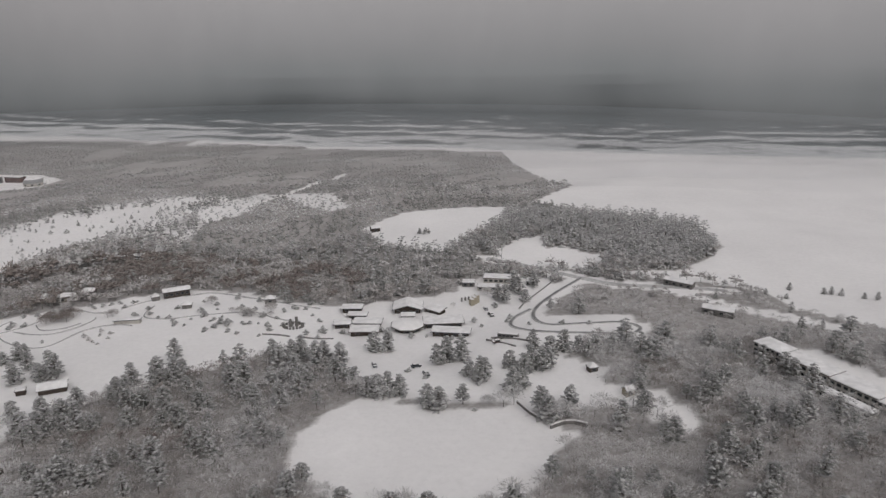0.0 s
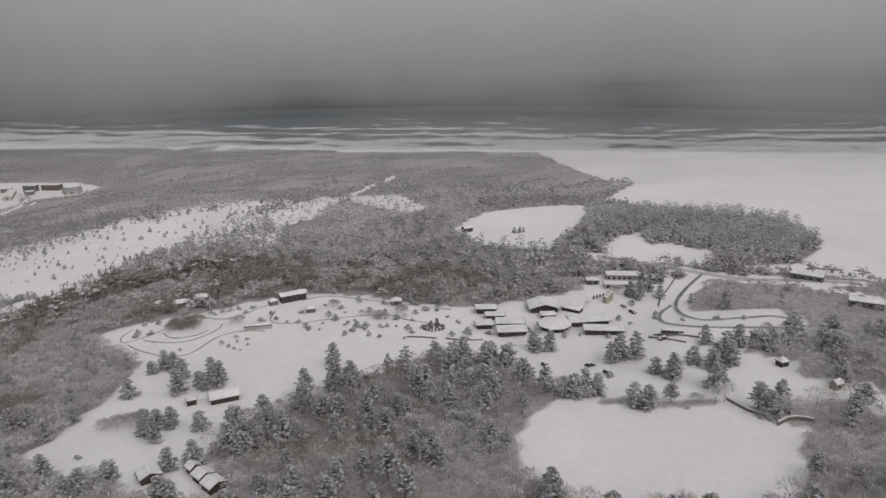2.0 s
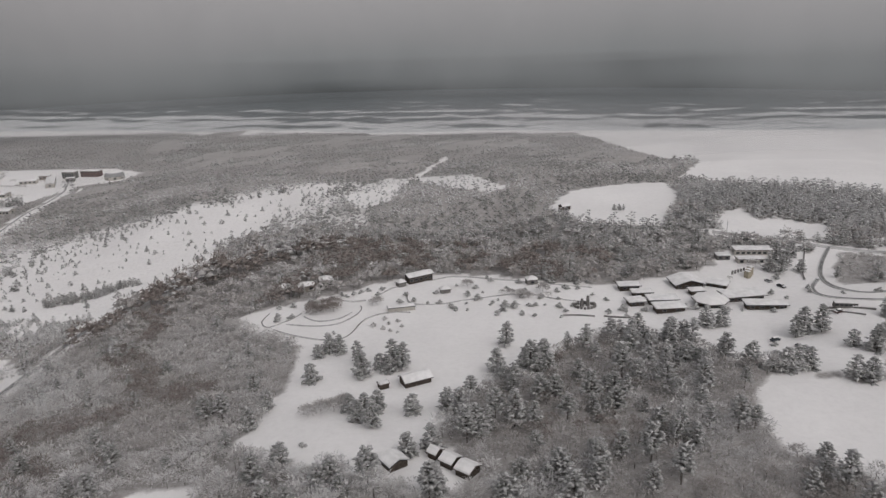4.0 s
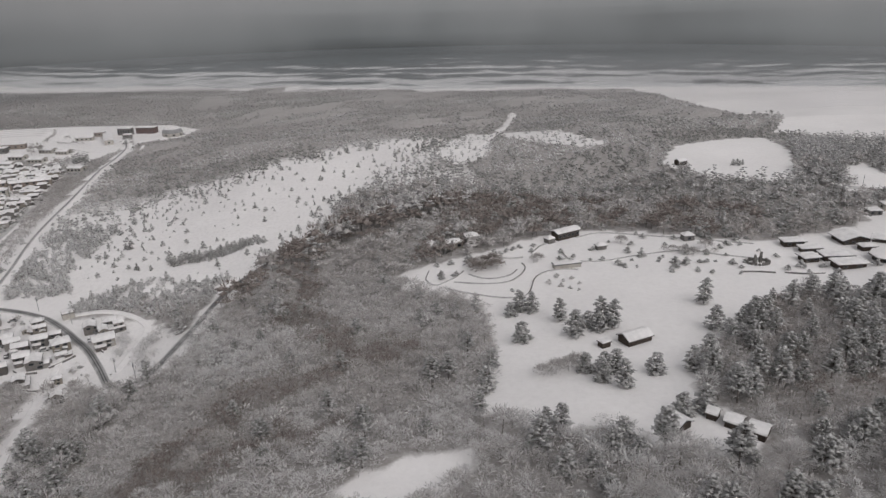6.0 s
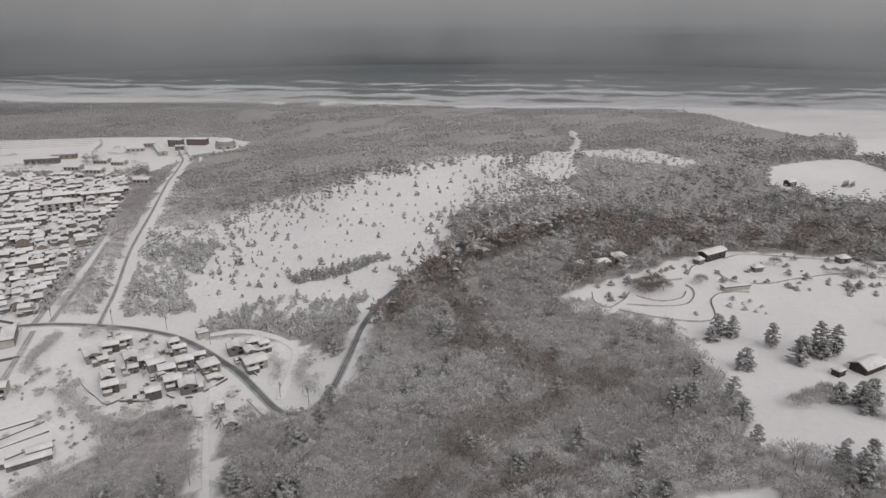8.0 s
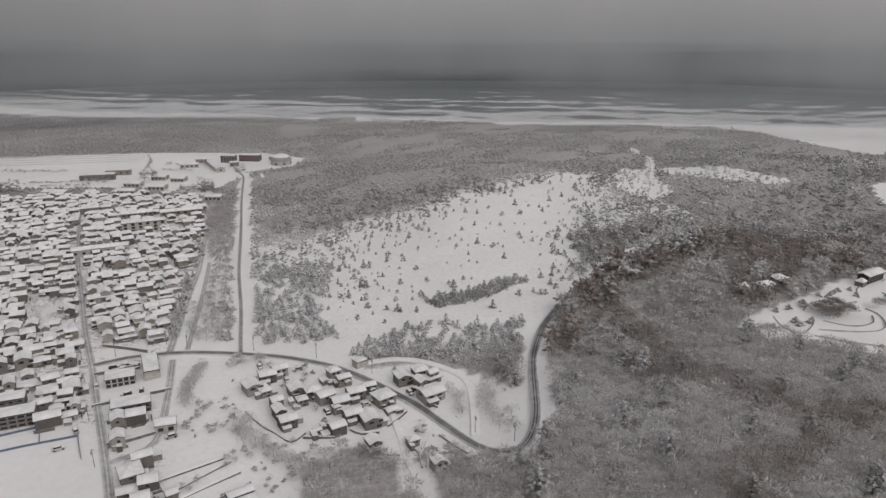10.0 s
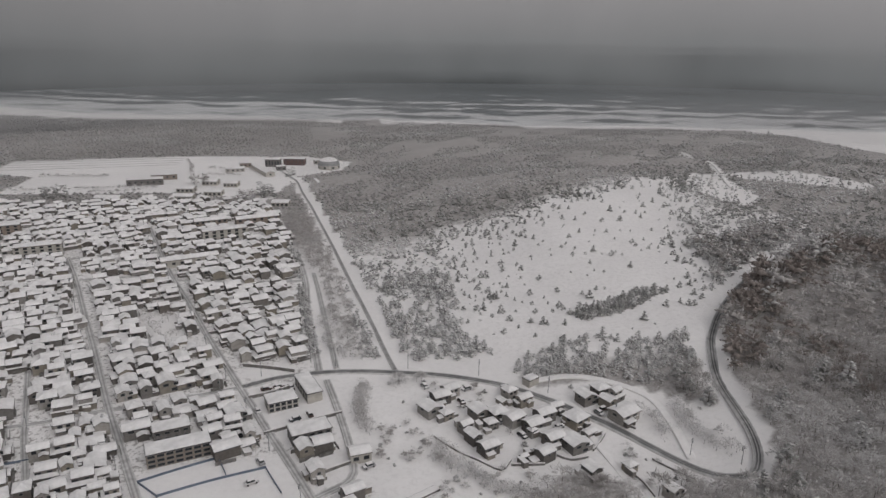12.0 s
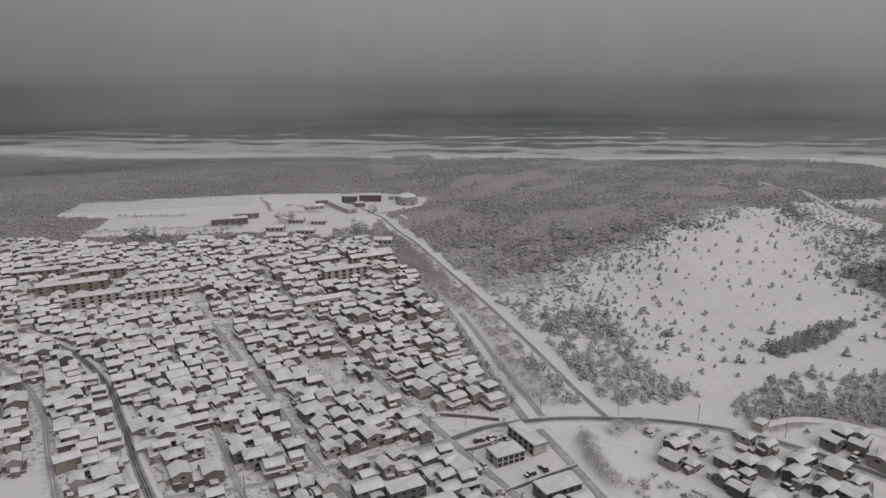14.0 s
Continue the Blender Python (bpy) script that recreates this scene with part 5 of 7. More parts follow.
def put_house(kinds, k, x, y, turn, sx=1.0, sz=1.0):
    """The first use of a kind places the house itself, later ones copy it."""
    m = Matrix.Translation((x, y, ground_at(x, y))) @ Matrix.Rotation(radians(turn), 4, "Z") @ Matrix.Diagonal((sx, sx, sz, 1))
    ob = kinds[k]
    if ob.name in used_kinds:
        made = copy_thing(ob, Matrix.Identity(4))
        made.matrix_basis = m
        return made
    used_kinds.add(ob.name)
    ob.matrix_basis = m
    return ob


def building(name, label, category, x, y, turn, w, d, h, storeys, material, roof="flat", windows=5, win=(1.6, 1.2), rise=1.2, back=False, over=0.3, along="x", group=""):
    """A larger building: walls, roof, snow, and rows of windows."""
    root = tagged(new(name), label, category, group)
    root.matrix_basis = pose(x, y, ground_at(x, y), 0, 0, turn)
    s = Shape()
    if roof == "gable":
        gable_walls(s, 0, 0, -1.0, w, d, h + 1.0, rise, along)
    else:
        s.box(0, 0, -1.0, w, d, h + 1.0)
    part("wall", s, material, root)
    add_roof(root, 0, 0, h - (0.1 if roof == "gable" else 0), w, d, rise, over, roof, along=along)
    for level in range(storeys):
        z = h / storeys * (level + 0.55)
        for i in range(windows):
            framed_window(root, w * ((i + 0.5) / windows - 0.5), -d / 2 - 0.02, z, *win)
            if back:
                framed_window(root, w * ((i + 0.5) / windows - 0.5), d / 2 + 0.02, z, *win, 180)
        if d > 6:
            framed_window(root, w / 2 + 0.02, 0, z, min(win[0], 1.6), win[1], 90)
            framed_window(root, -w / 2 - 0.02, 0, z, min(win[0], 1.6), win[1], -90)
    LANDMARK_SPACE.append((x, y, math.hypot(w, d) / 2 + 3.5, w / 2 + 4.5, d / 2 + 4.5, radians(turn)))
    return root


# town: the larger blocks
building("school", "long brown three-storey school with a flat snowy roof", "school", -495.5, 315.5, 16, 19, 6.5, 4.8, 3, BROWN, windows=7, win=(2.0, 0.9))
building("school_hall", "dark two-storey hall with a snowy roof behind the school", "hall", -500, 328.5, 16, 11.5, 6, 4.0, 2, STONE, windows=4, win=(1.4, 0.8))
building("office", "grey two-storey office with a flat snowy roof", "office", -465, 342, 16, 10.5, 7, 3.4, 2, PALE, windows=5, win=(1.4, 1.1))
building("office", "long narrow two-storey block with a snowy roof", "office", -455.5, 349, 108, 15.5, 5.5, 3.6, 2, PALE, windows=5, back=True)
building("office", "grey two-storey building with a broad snowy roof", "office", -455, 320, 16, 13, 7, 3.6, 2, STONE, windows=5, win=(1.6, 1.1))
building("garage", "small shed with a double snowy roof beside a lane", "shed", -439.5, 305, 10, 6.5, 5, 3.2, 1, PALE, roof="gable", windows=2)
for bx, by, bt, bw in ((-635, 518, 16, 24), (-604, 521, 14, 24)):
    building("apartment_block", "four-storey cream apartment block with a flat snowy roof", "apartments", bx, by, bt, bw, 7, 7.4, 4, PALE, windows=6, win=(1.7, 1.0), group="apartment blocks")
for bx, by, bt, bw in ((-645, 573, 12, 25), (-682, 577, 10, 26), (-655, 548, 14, 36)):
    building("apartment_block", "brown three-storey apartment block with a snowy roof", "apartments", bx, by, bt, bw, 7, 5.6, 3, BROWN, windows=6, win=(1.7, 1.0), group="apartment blocks")
building("apartment_block", "three-storey terrace of flats with dark bays", "apartments", -506, 538, 17, 26, 7, 6.2, 3, PALE, windows=6, win=(1.8, 1.3), group="apartment blocks")
for bx, by, bw in ((-518, 567, 20), (-489, 566, 27)):
    building("apartment_block", "long low block with a snow-covered pitched roof", "apartments", bx, by, 17, bw, 6.5, 4.6, 2, BROWN, roof="gable", windows=6, group="apartment blocks")
building("row_house", "long low house with a snow-covered roof", "house", -520, 497, 18, 30, 6, 4, 1, PALE, roof="gable", windows=7)
# the works near the coast
building("brick_hall", "dark red brick hall beside snowy fields", "hall", -470.5, 776, -10, 19, 9, 5.6, 2, BRICK, windows=5, win=(1.4, 0.9))
building("works_hall", "dark steel hall with tall openings near the coast", "hall", -489.5, 770, -10, 13, 8, 6.4, 1, STONE, windows=5, win=(1.5, 3.6))
building("works_hall", "long pale hall with a snowy roof running inland", "hall", -497, 742, 112, 40, 8, 3.6, 1, PALE, roof="gable", rise=1.0, windows=9)
building("cold_frame", "dark low frames half cleared of snow beside the road", "frames", -450, 693, 102, 30, 7, 0.9, 1, STONE, windows=0, over=-2.0)
building("store", "low grey store with a snowy roof beside the works", "store", -448, 778, 6, 11, 6, 3.2, 1, PALE, windows=3)
building("store", "small brown store with a snowy roof near the coast", "store", -514, 768, 8, 10, 6, 3.6, 1, BROWN, windows=3)
building("store", "long low store with a snowy roof among fields", "store", -521, 748, 8, 16, 6, 3.0, 1, PALE, roof="gable", windows=4)
building("store", "small dark store with a snowy roof beside the coast road", "store", -482, 752, 12, 8, 6, 3.4, 1, STONE, windows=2)
building("greenhouse", "long dark-sided shed at the edge of a snowy field", "shed", -586, 703, 8, 27, 8, 4.5, 1, STONE, windows=6)
building("greenhouse", "low long shed with a snowy roof by the fields", "shed", -575, 722, 8, 20, 7, 4, 1, BROWN, windows=4)
for bx, by, bw in ((-550, 676, 13), (-528, 663, 13), (-476, 615, 12), (-548, 650, 15), (-600, 650, 18), (-518, 692, 11), (-535, 700, 12)):
    building("workshop", "broad workshop with a snow-covered roof", "workshop", bx, by, -10, bw, 9, 3.0, 1, PALE, roof="gable", windows=4, rise=1.1)


def dome_hall():
    """A round sports hall with a low dome."""
    root = tagged(new("dome_hall"), "round grey hall with a low snowy dome near the coast", "hall")
    root.matrix_basis = pose(-440, 756, ground_at(-440, 756))
    s, n = Shape(), 20
    s.cone(0, 0, -1, 9.5, 9.5, 4.5, n)
    part("wall", s, PALE, root)
    s, prev = Shape(), (9.8, 3.5)
    for r, z in ((9.2, 5.4), (8.0, 7.2)):
        s.cone(0, 0, prev[1], prev[0], r, z - prev[1], n)
        prev = (r, z)
    part("dome", s, METAL, root, "grey metal dome")
    part("snow_cap", Shape().cone(0, 0, 7.2, 8.0, 5.6, 1.5, n).cone(0, 0, 8.7, 5.6, 2.8, 0.9, n).cone(0, 0, 9.6, 2.8, 0.4, 0.3, n), SNOW, root, "snow on the crown of the dome")
    for i in range(8):
        a = i * 45 + 22
        window(root, 9.52 * math.cos(radians(a)), 9.52 * math.sin(radians(a)), 1.8, 1.8, 1.4, a + 90)
    LANDMARK_SPACE.append((-440, 756, 14, 14, 14, 0))


dome_hall()

# park and hill buildings
P_GROUP = "buildings of the park"
building("lodge", "large hall with a broad snow-covered gable roof", "hall", -18, 331, 0, 12.5, 9.5, 2.2, 1, TIMBER, roof="gable", rise=2.2, windows=4, win=(1.4, 0.8), along="y", over=1.3, group=P_GROUP)
building("porch", "small hip-roofed porch of the hall under snow", "porch", -17.5, 320, 0, 6, 4, 2.0, 1, TIMBER, roof="hip", rise=0.7, windows=0, over=0.7, group=P_GROUP)
building("gallery", "slanting side wing with a snowy lean-to roof", "hall", -4.5, 327.5, -38, 9, 4.5, 1.8, 1, TIMBER, roof="shed", rise=1.0, windows=2, win=(1.2, 0.7), over=0.7, group=P_GROUP)
building("gallery", "long low wing with a flat snowy roof", "hall", -0.5, 311, 4, 16.5, 7.5, 2.6, 1, TIMBER, windows=5, win=(1.8, 0.9), over=1.3, group=P_GROUP)
building("gallery", "low covered walk under a snowy roof", "hall", 3.0, 297, -8, 16, 5, 2.3, 1, TIMBER, windows=4, win=(1.8, 0.8), over=1.0, group=P_GROUP)
for bx, by, bt, bw, bd, bh in ((-45.5, 331, -2, 9, 4.5, 3.0), (-42, 323, -2, 8, 3.5, 2.4), (-48, 313, 4, 6.5, 5, 2.6), (-36, 313, -3, 12, 5.5, 3.0), (-36.5, 303, 0, 12, 6, 3.0)):
    building("park_house", "low dark-walled park building with a thick snowy roof", "park building", bx, by, bt, bw, bd, bh * 0.75, 1, TIMBER, windows=2, win=(1.6, 0.8), over=1.0, group=P_GROUP)
building("annex", "long pale building with a flat snowy roof", "hall", 31, 367, -8, 19, 7, 2.6, 1, PALE, windows=7, win=(1.6, 1.0), group=P_GROUP)
building("annex", "low shed with a snowy roof beside the annex", "shed", 13, 362, -6, 6.5, 5, 2.0, 1, STONE, windows=2, group=P_GROUP)
building("annex", "low broad building with a flat snowy roof", "shed", 24, 354.5, -6, 13, 5, 2.0, 1, PALE, windows=4, group=P_GROUP)
building("annex", "small pale building with a snowy roof beside trees", "shed", 47, 362, -8, 6, 5, 2.0, 1, PALE, windows=3, group=P_GROUP)
building("long_hut", "long dark timber hut with a snowy roof beside a path", "hut", -143, 360, 26, 13, 5, 3.6, 1, TIMBER, roof="gable", rise=1.0, windows=5, over=0.7)
building("low_hut", "low pale-walled shelter with a snowy roof", "shelter", -152, 319.5, 8, 12, 3, 1.7, 1, PALE, windows=0, over=0.3)
building("shelter", "small open shelter under a heap of snow", "shelter", -131, 341, 10, 4.5, 3, 2.0, 1, STONE, roof="hip", windows=0, over=0.5)
building("shelter", "small snow-capped hut beside bushes", "shelter", -89, 344, 6, 5, 4, 2.4, 1, STONE, roof="hip", windows=1, over=0.4)
building("shelter", "small snow-capped arched shelter beside a path", "shelter", -152, 354, 30, 4, 3.5, 2.0, 1, STONE, roof="hip", windows=0, over=0.3)
building("white_house", "small house with a snow-laden roof among bushes", "house", -189, 358, 12, 6.5, 5.5, 3.4, 1, WALLS, roof="hip", windows=2)
building("white_house", "small house under a steep snowy roof among dark pines", "house", -208.5, 351.5, 30, 5, 4.5, 2.6, 1, WALLS, roof="hip", rise=1.8, windows=1)
building("white_house", "small low house with a snowy roof among bushes", "house", -198, 353, 14, 8, 5, 2.6, 1, WALLS, roof="hip", windows=2)
building("barn", "black timber barn with a broad snowy gable roof", "barn", -147.5, 243.5, 22, 9.5, 5.6, 2.0, 1, TIMBER, roof="gable", rise=1.5, windows=0, over=0.6)
building("small_barn", "small black timber shed with a snowy roof", "shed", -158.5, 241.2, 22, 3.2, 2.6, 1.6, 1, TIMBER, windows=0, over=0.3)
building("cabin", "black timber cabin with a thick snowy gable roof", "cabin", -154.5, 190, 32, 5.6, 4.6, 2.0, 1, TIMBER, roof="gable", rise=1.4, windows=0, over=0.55, along="y")
for bx, by, bt, bw, bd in ((-135, 185.2, -42, 4.4, 5.0), (-139.3, 189.6, -42, 3.8, 4.4), (-143.2, 193.6, -42, 2.6, 3.2)):
    building("cabin", "black timber cabin with a thick snowy gable roof", "cabin", bx, by, bt, bw, bd, 2.0, 1, TIMBER, roof="gable", rise=1.2, windows=0, over=0.5)
building("field_hut", "small dark hut at the edge of a snowy field", "hut", -46, 463, 20, 6, 4.5, 2.6, 1, TIMBER, roof="gable", windows=1, rise=1.4)
building("glade_hut", "small hut with a snowy roof in the glade", "hut", 55.5, 245, 15, 3.4, 3, 1.7, 1, TIMBER, roof="hip", windows=1)
building("glade_hut", "ochre hut half hidden by snowy pines", "hut", 64, 225, 25, 3.2, 2.8, 2.0, 1, YELLOW, roof="gable", windows=1)
building("long_house", "long low house with a snowy roof between hedges", "house", 123, 354, -38, 15, 5, 3, 1, STONE, roof="gable", windows=4, rise=0.9)
building("long_house", "long low house with a snowy roof in the scrub", "house", 128, 312, -30, 14, 5.5, 3, 1, STONE, roof="gable", windows=4, rise=0.9)
building("hotel", "three-storey end block of a hotel with a hipped snowy roof", "hotel", 130.3, 259.3, -64, 13, 8.6, 5.8, 3, PALE, roof="hip", rise=1.0, windows=5, win=(1.5, 0.9), over=0.4, group="blocks of the hotel")
for bx, by, bw, bh in ((137.6, 244.6, 20, 5.0), (146.5, 227.6, 18, 4.4), (154.3, 212.2, 16.5, 3.8)):
    building("hotel", "long two-storey hotel block with a flat snowy roof", "hotel", bx, by, -62.6, bw, 8.6, bh, 2, PALE, windows=7, win=(1.5, 1.0), over=0.4, group="blocks of the hotel")
building("dining_hall", "low single-storey hall with a snow-covered roof", "hotel", 138.5, 221, -62.6, 20, 4, 2.4, 1, PALE, windows=6, win=(1.5, 0.9), over=0.3)


def octagon_hall():
    root = tagged(new("octagon_hall"), "eight-sided dark hall with a wide snowy roof", "hall", P_GROUP)
    root.matrix_basis = pose(-17, 306, ground_at(-17, 306) - 0.3, 0, 0, 22.5)
    part("wall", Shape().cone(0, 0, -1.6, 6.2, 6.2, 4.2, 8), TIMBER, root)
    part("roof", Shape().cone(0, 0, 2.6, 8.2, 8.0, 0.3, 8), ROOFING, root)
    part("roof_snow", Shape().cone(0, 0, 2.9, 7.9, 7.6, 0.4, 8).cone(0, 0, 3.3, 7.6, 2.2, 1.2, 8), SNOW, root, "thick fresh snow")
    for i in range(8):
        a = i * 45 + 22.5
        window(root, 5.75 * math.cos(radians(a)), 5.75 * math.sin(radians(a)), 1.6, 2.2, 1.6, a + 90)
    LANDMARK_SPACE.append((-17, 306, 10, 9, 9, 0))


octagon_hall()


def play_tower():
    """The stepped ochre boxes beside the lodge."""
    root = tagged(new("play_tower"), "stepped ochre boxes with snow on top", "play structure", P_GROUP)
    root.matrix_basis = pose(15, 337, ground_at(15, 337), 0, 0, 25)
    for i in range(3):
        part("box", Shape().box((i - 1) * 1.9, (i - 1) * 0.9, -0.5, 1.8, 2.6, 3.6 + i * 0.5), YELLOW, root)
        part("snow_cap", Shape().hip((i - 1) * 1.9, (i - 1) * 0.9, 3.1 + i * 0.5, 1.7, 2.5, 1.2, 1.9, 0.35), SNOW, root)
    for i in range(5):
        part("post", Shape().cone(-4 + i * 2.0, 6.0, -0.5, 0.5, 0.45, 2.2, 6), STONE, root)


def stone_fort():
    """A low ring of stones with two stumpy towers, on the lawn."""
    root = tagged(new("stone_fort"), "low dark stone ring with small towers in the snow", "play structure", P_GROUP)
    root.matrix_basis = pose(-71, 312, ground_at(-71, 312))
    s = Shape()
    for i in range(18):
        a = i * 20
        c, sn = math.cos(radians(a)), math.sin(radians(a))
        s.box(4.6 * c, 3.4 * sn, -0.4, 1.0, 1.0, 1.5 + 0.3 * math.sin(i * 2.3), 0, 0.85)
    part("ring", s, STONE, root)
    part("tower", Shape().cone(-1.2, 0.3, -0.4, 1.1, 0.5, 4.2, 6), STONE, root)
    part("tower", Shape().cone(1.5, 0.8, -0.4, 0.9, 0.6, 5.2, 6), STONE, root)
    part("snow_cap", Shape().cone(-1.2, 0.3, 3.8, 0.6, 0.1, 0.5, 6).cone(1.5, 0.8, 4.8, 0.7, 0.1, 0.5, 6), SNOW, root)


play_tower()
stone_fort()

building("tarp_shed", "small shed roofed with blue sheeting in a snowy lot", "shed", -639, 370, 20, 6, 5, 3.2, 1, BLUE, windows=0, over=0.1)

# the hamlet by the bend of the road
HAMLET_PLAN = [(-408.9, 334.5, 7.3, 0), (-413.0, 328.0, 9.1, 1), (-408.6, 324.0, 4.7, 2), (-404.7, 338.4, 6.6, 0), (-396.4, 323.5, 8.6, 1), (-391.2, 321.0, 6.6, 0), (-394.7, 316.0, 4.6, 2), (-387.1, 317.7, 8.5, 1),
                (-383.7, 333.4, 5.3, 0), (-387.3, 330.0, 4.4, 2), (-379.9, 327.6, 6.0, 0), (-381.0, 312.0, 7.1, 1), (-375.5, 317.6, 7.3, 0), (-370.4, 320.6, 5.4, 0), (-382.3, 309.0, 3.3, 2), (-403.7, 315.1, 4.9, 0),
                (-402.3, 308.9, 6.3, 0), (-398.8, 302.2, 6.8, 1), (-376.7, 303.8, 7.0, 0), (-369.6, 301.1, 9.4, 1), (-365.5, 313.5, 8.1, 0), (-363.1, 307.3, 5.1, 2), (-382.3, 297.1, 7.4, 1), (-388.5, 297.0, 3.2, 2),
                (-369.5, 286.4, 7.7, 1), (-357.0, 325.7, 7.9, 1), (-350.8, 329.1, 6.3, 0), (-346.3, 325.9, 6.3, 1), (-351.0, 321.6, 6.1, 0), (-348.1, 313.9, 9.8, 1), (-357.0, 287.9, 4.4, 2), (-349.7, 273.3, 6.2, 1)]
HAMLET_HOMES = [(h[0], h[1]) for h in HAMLET_PLAN]
for i, (hx, hy, wide, size) in enumerate(HAMLET_PLAN):
    k = (5 if i % 2 else 3) if size == 2 else ((0, 4, 3)[i % 3] if size == 0 else (1, 2, 0)[i % 3])
    turn = 24 + (i * 37 % 13 - 6) + (90 if i in (7, 9, 16, 22, 24, 28) else 0)
    ob = put_house(HOUSES, k, hx, hy, turn, 0.92 * wide / (KINDS[k][1] + 0.7), 0.5 if size == 2 else 0.64)
    ob["group"] = "houses of the hamlet"
building("pump_house", "plain windowless block house beside the road", "pump house", -373.5, 341, 30, 5.0, 3.8, 2.6, 1, PALE, windows=0, over=0.1)
for bx, by, bw in ((-411.2, 262.8, 13), (-410.2, 268, 7.5), (-420.8, 260.8, 5.5), (-430.2, 270, 3.4)):
    building("farm_shed", "low farm shed with a snow-covered roof", "shed", bx, by, 27, bw, 3.2, 1.7, 1, STONE, roof="gable", windows=0, rise=0.6, over=0.35)


def taken(x, y, margin=0.0):
    for bx, by, r, hw, hd, a in LANDMARK_SPACE:
        if abs(x - bx) < r + margin and abs(y - by) < r + margin:
            u = (x - bx) * math.cos(a) + (y - by) * math.sin(a)
            v = -(x - bx) * math.sin(a) + (y - by) * math.cos(a)
            if abs(u) < hw + margin and abs(v) < hd + margin:
                return True
    return False


def house_arrays(root):
    """All parts of a house as plain arrays, for the joined rows of houses far off; the house itself is taken away."""
    mats = [WALLS, ROOFING, ROOF_SNOW, FRAME, GLASS]
    V, F, M, o = [], [], [], 0
    for ob in root.children:
        me = ob.data
        me.calc_loop_triangles()
        v = np.empty(len(me.vertices) * 3)
        me.vertices.foreach_get("co", v)
        m4 = np.array(ob.matrix_basis)
        V.append(v.reshape(-1, 3) @ m4[:3, :3].T + m4[:3, 3])
        f, k = np.empty(len(me.loop_triangles) * 3, np.int32), np.empty(len(me.loop_triangles), np.int32)
        me.loop_triangles.foreach_get("vertices", f)
        me.loop_triangles.foreach_get("material_index", k)
        F.append(f.reshape(-1, 3) + o)
        M.append(np.array([mats.index(m) for m in me.materials])[k])
        o += len(me.vertices)
    for ob in list(root.children) + [root]:
        bpy.data.objects.remove(ob)
    return np.vstack(V), np.vstack(F), np.concatenate(M)


FAR_ARRAYS = [house_arrays(ob) for ob in FAR_HOUSES]


def joined_houses(name, spots, label):
    V, F, M, o = [], [], [], 0
    for k, x, y, turn, sx, sz in spots:
        v, f, m = FAR_ARRAYS[k]
        c, s = math.cos(radians(turn)) * sx, math.sin(radians(turn)) * sx
        V.append(np.stack([v[:, 0] * c - v[:, 1] * s + x, v[:, 0] * s + v[:, 1] * c + y, v[:, 2] * sz + ground_at(x, y)], 1))
        F.append(f + o)
        M.append(m)
        o += len(v)
    tagged(new(name, mesh_of(name, np.vstack(V), np.vstack(F), [WALLS, ROOFING, ROOF_SNOW, FRAME, GLASS], np.concatenate(M), flat=True)), label, "houses", kind="stuff")


def town_houses():
    """Rows of houses between the streets, along the town's own grid; the nearest to the south are things, the rest one mesh."""
    r = random.Random(5)
    ux, uy = -0.345, 0.939
    spots, room = [], {}
    for i in range(-56, 90):
        for j in range(-69, 14):
            s, q = i * 6.5 + (1.2 if i % 7 == 3 else 0), j * 7.1 + (2.2 if i % 2 else 0)
            x = -455 + s * ux + q * uy + r.uniform(-1.2, 1.2)
            y = 365 + s * uy - q * ux + r.uniform(-1.3, 1.3)
            gone, size = r.random() < 0.06, r.choice((0.54, 0.62, 0.68, 0.74, 0.8, 0.9)) * r.uniform(0.93, 1.07)
            px, py = np.array([x]), np.array([y])
            if gone or y < 262 or x < -840 or not inside(px, py, TOWN)[0]:
                continue
            if any(inside(px, py, lot)[0] for lot in EMPTY_LOTS) or taken(x, y, 0.6):
                continue
            if min(float(off_line(px, py, rd)[0]) for rd in ALL_ROADS) < 1.7 + 3.1 * size:
                continue
            cell = (int(x // 12), int(y // 12))
            gap = min([math.hypot(x - a, y - b) - 3.9 * g for u in (-1, 0, 1) for w in (-1, 0, 1) for a, b, g in room.get((cell[0] + u, cell[1] + w), [])] + [9])
            size = min(size, gap / 3.9)
            if size < 0.46:
                continue
            room.setdefault(cell, []).append((x, y, size))
            turn = 20 + r.uniform(-7, 7) + (0 if r.random() < 0.62 else 90) + (180 if r.random() < 0.2 else 0)
            spots.append((x, y, turn, r.random(), size, r.uniform(0.60, 0.78)))
    spots.sort(key=lambda p: (p[0] + 520) ** 2 + (p[1] - 150) ** 2)
    for x, y, turn, k, sx, sz in spots[:290]:
        put_house(HOUSES, min(int(k * 6), 5), x, y, turn, sx, sz)
    joined_houses("town_houses", [(min(int(k * 4), 3), x, y, turn, sx, sz) for x, y, turn, k, sx, sz in spots[290:]], "rows of snow-covered houses farther off in the town")
    return spots


HOME_SPOTS = town_houses()


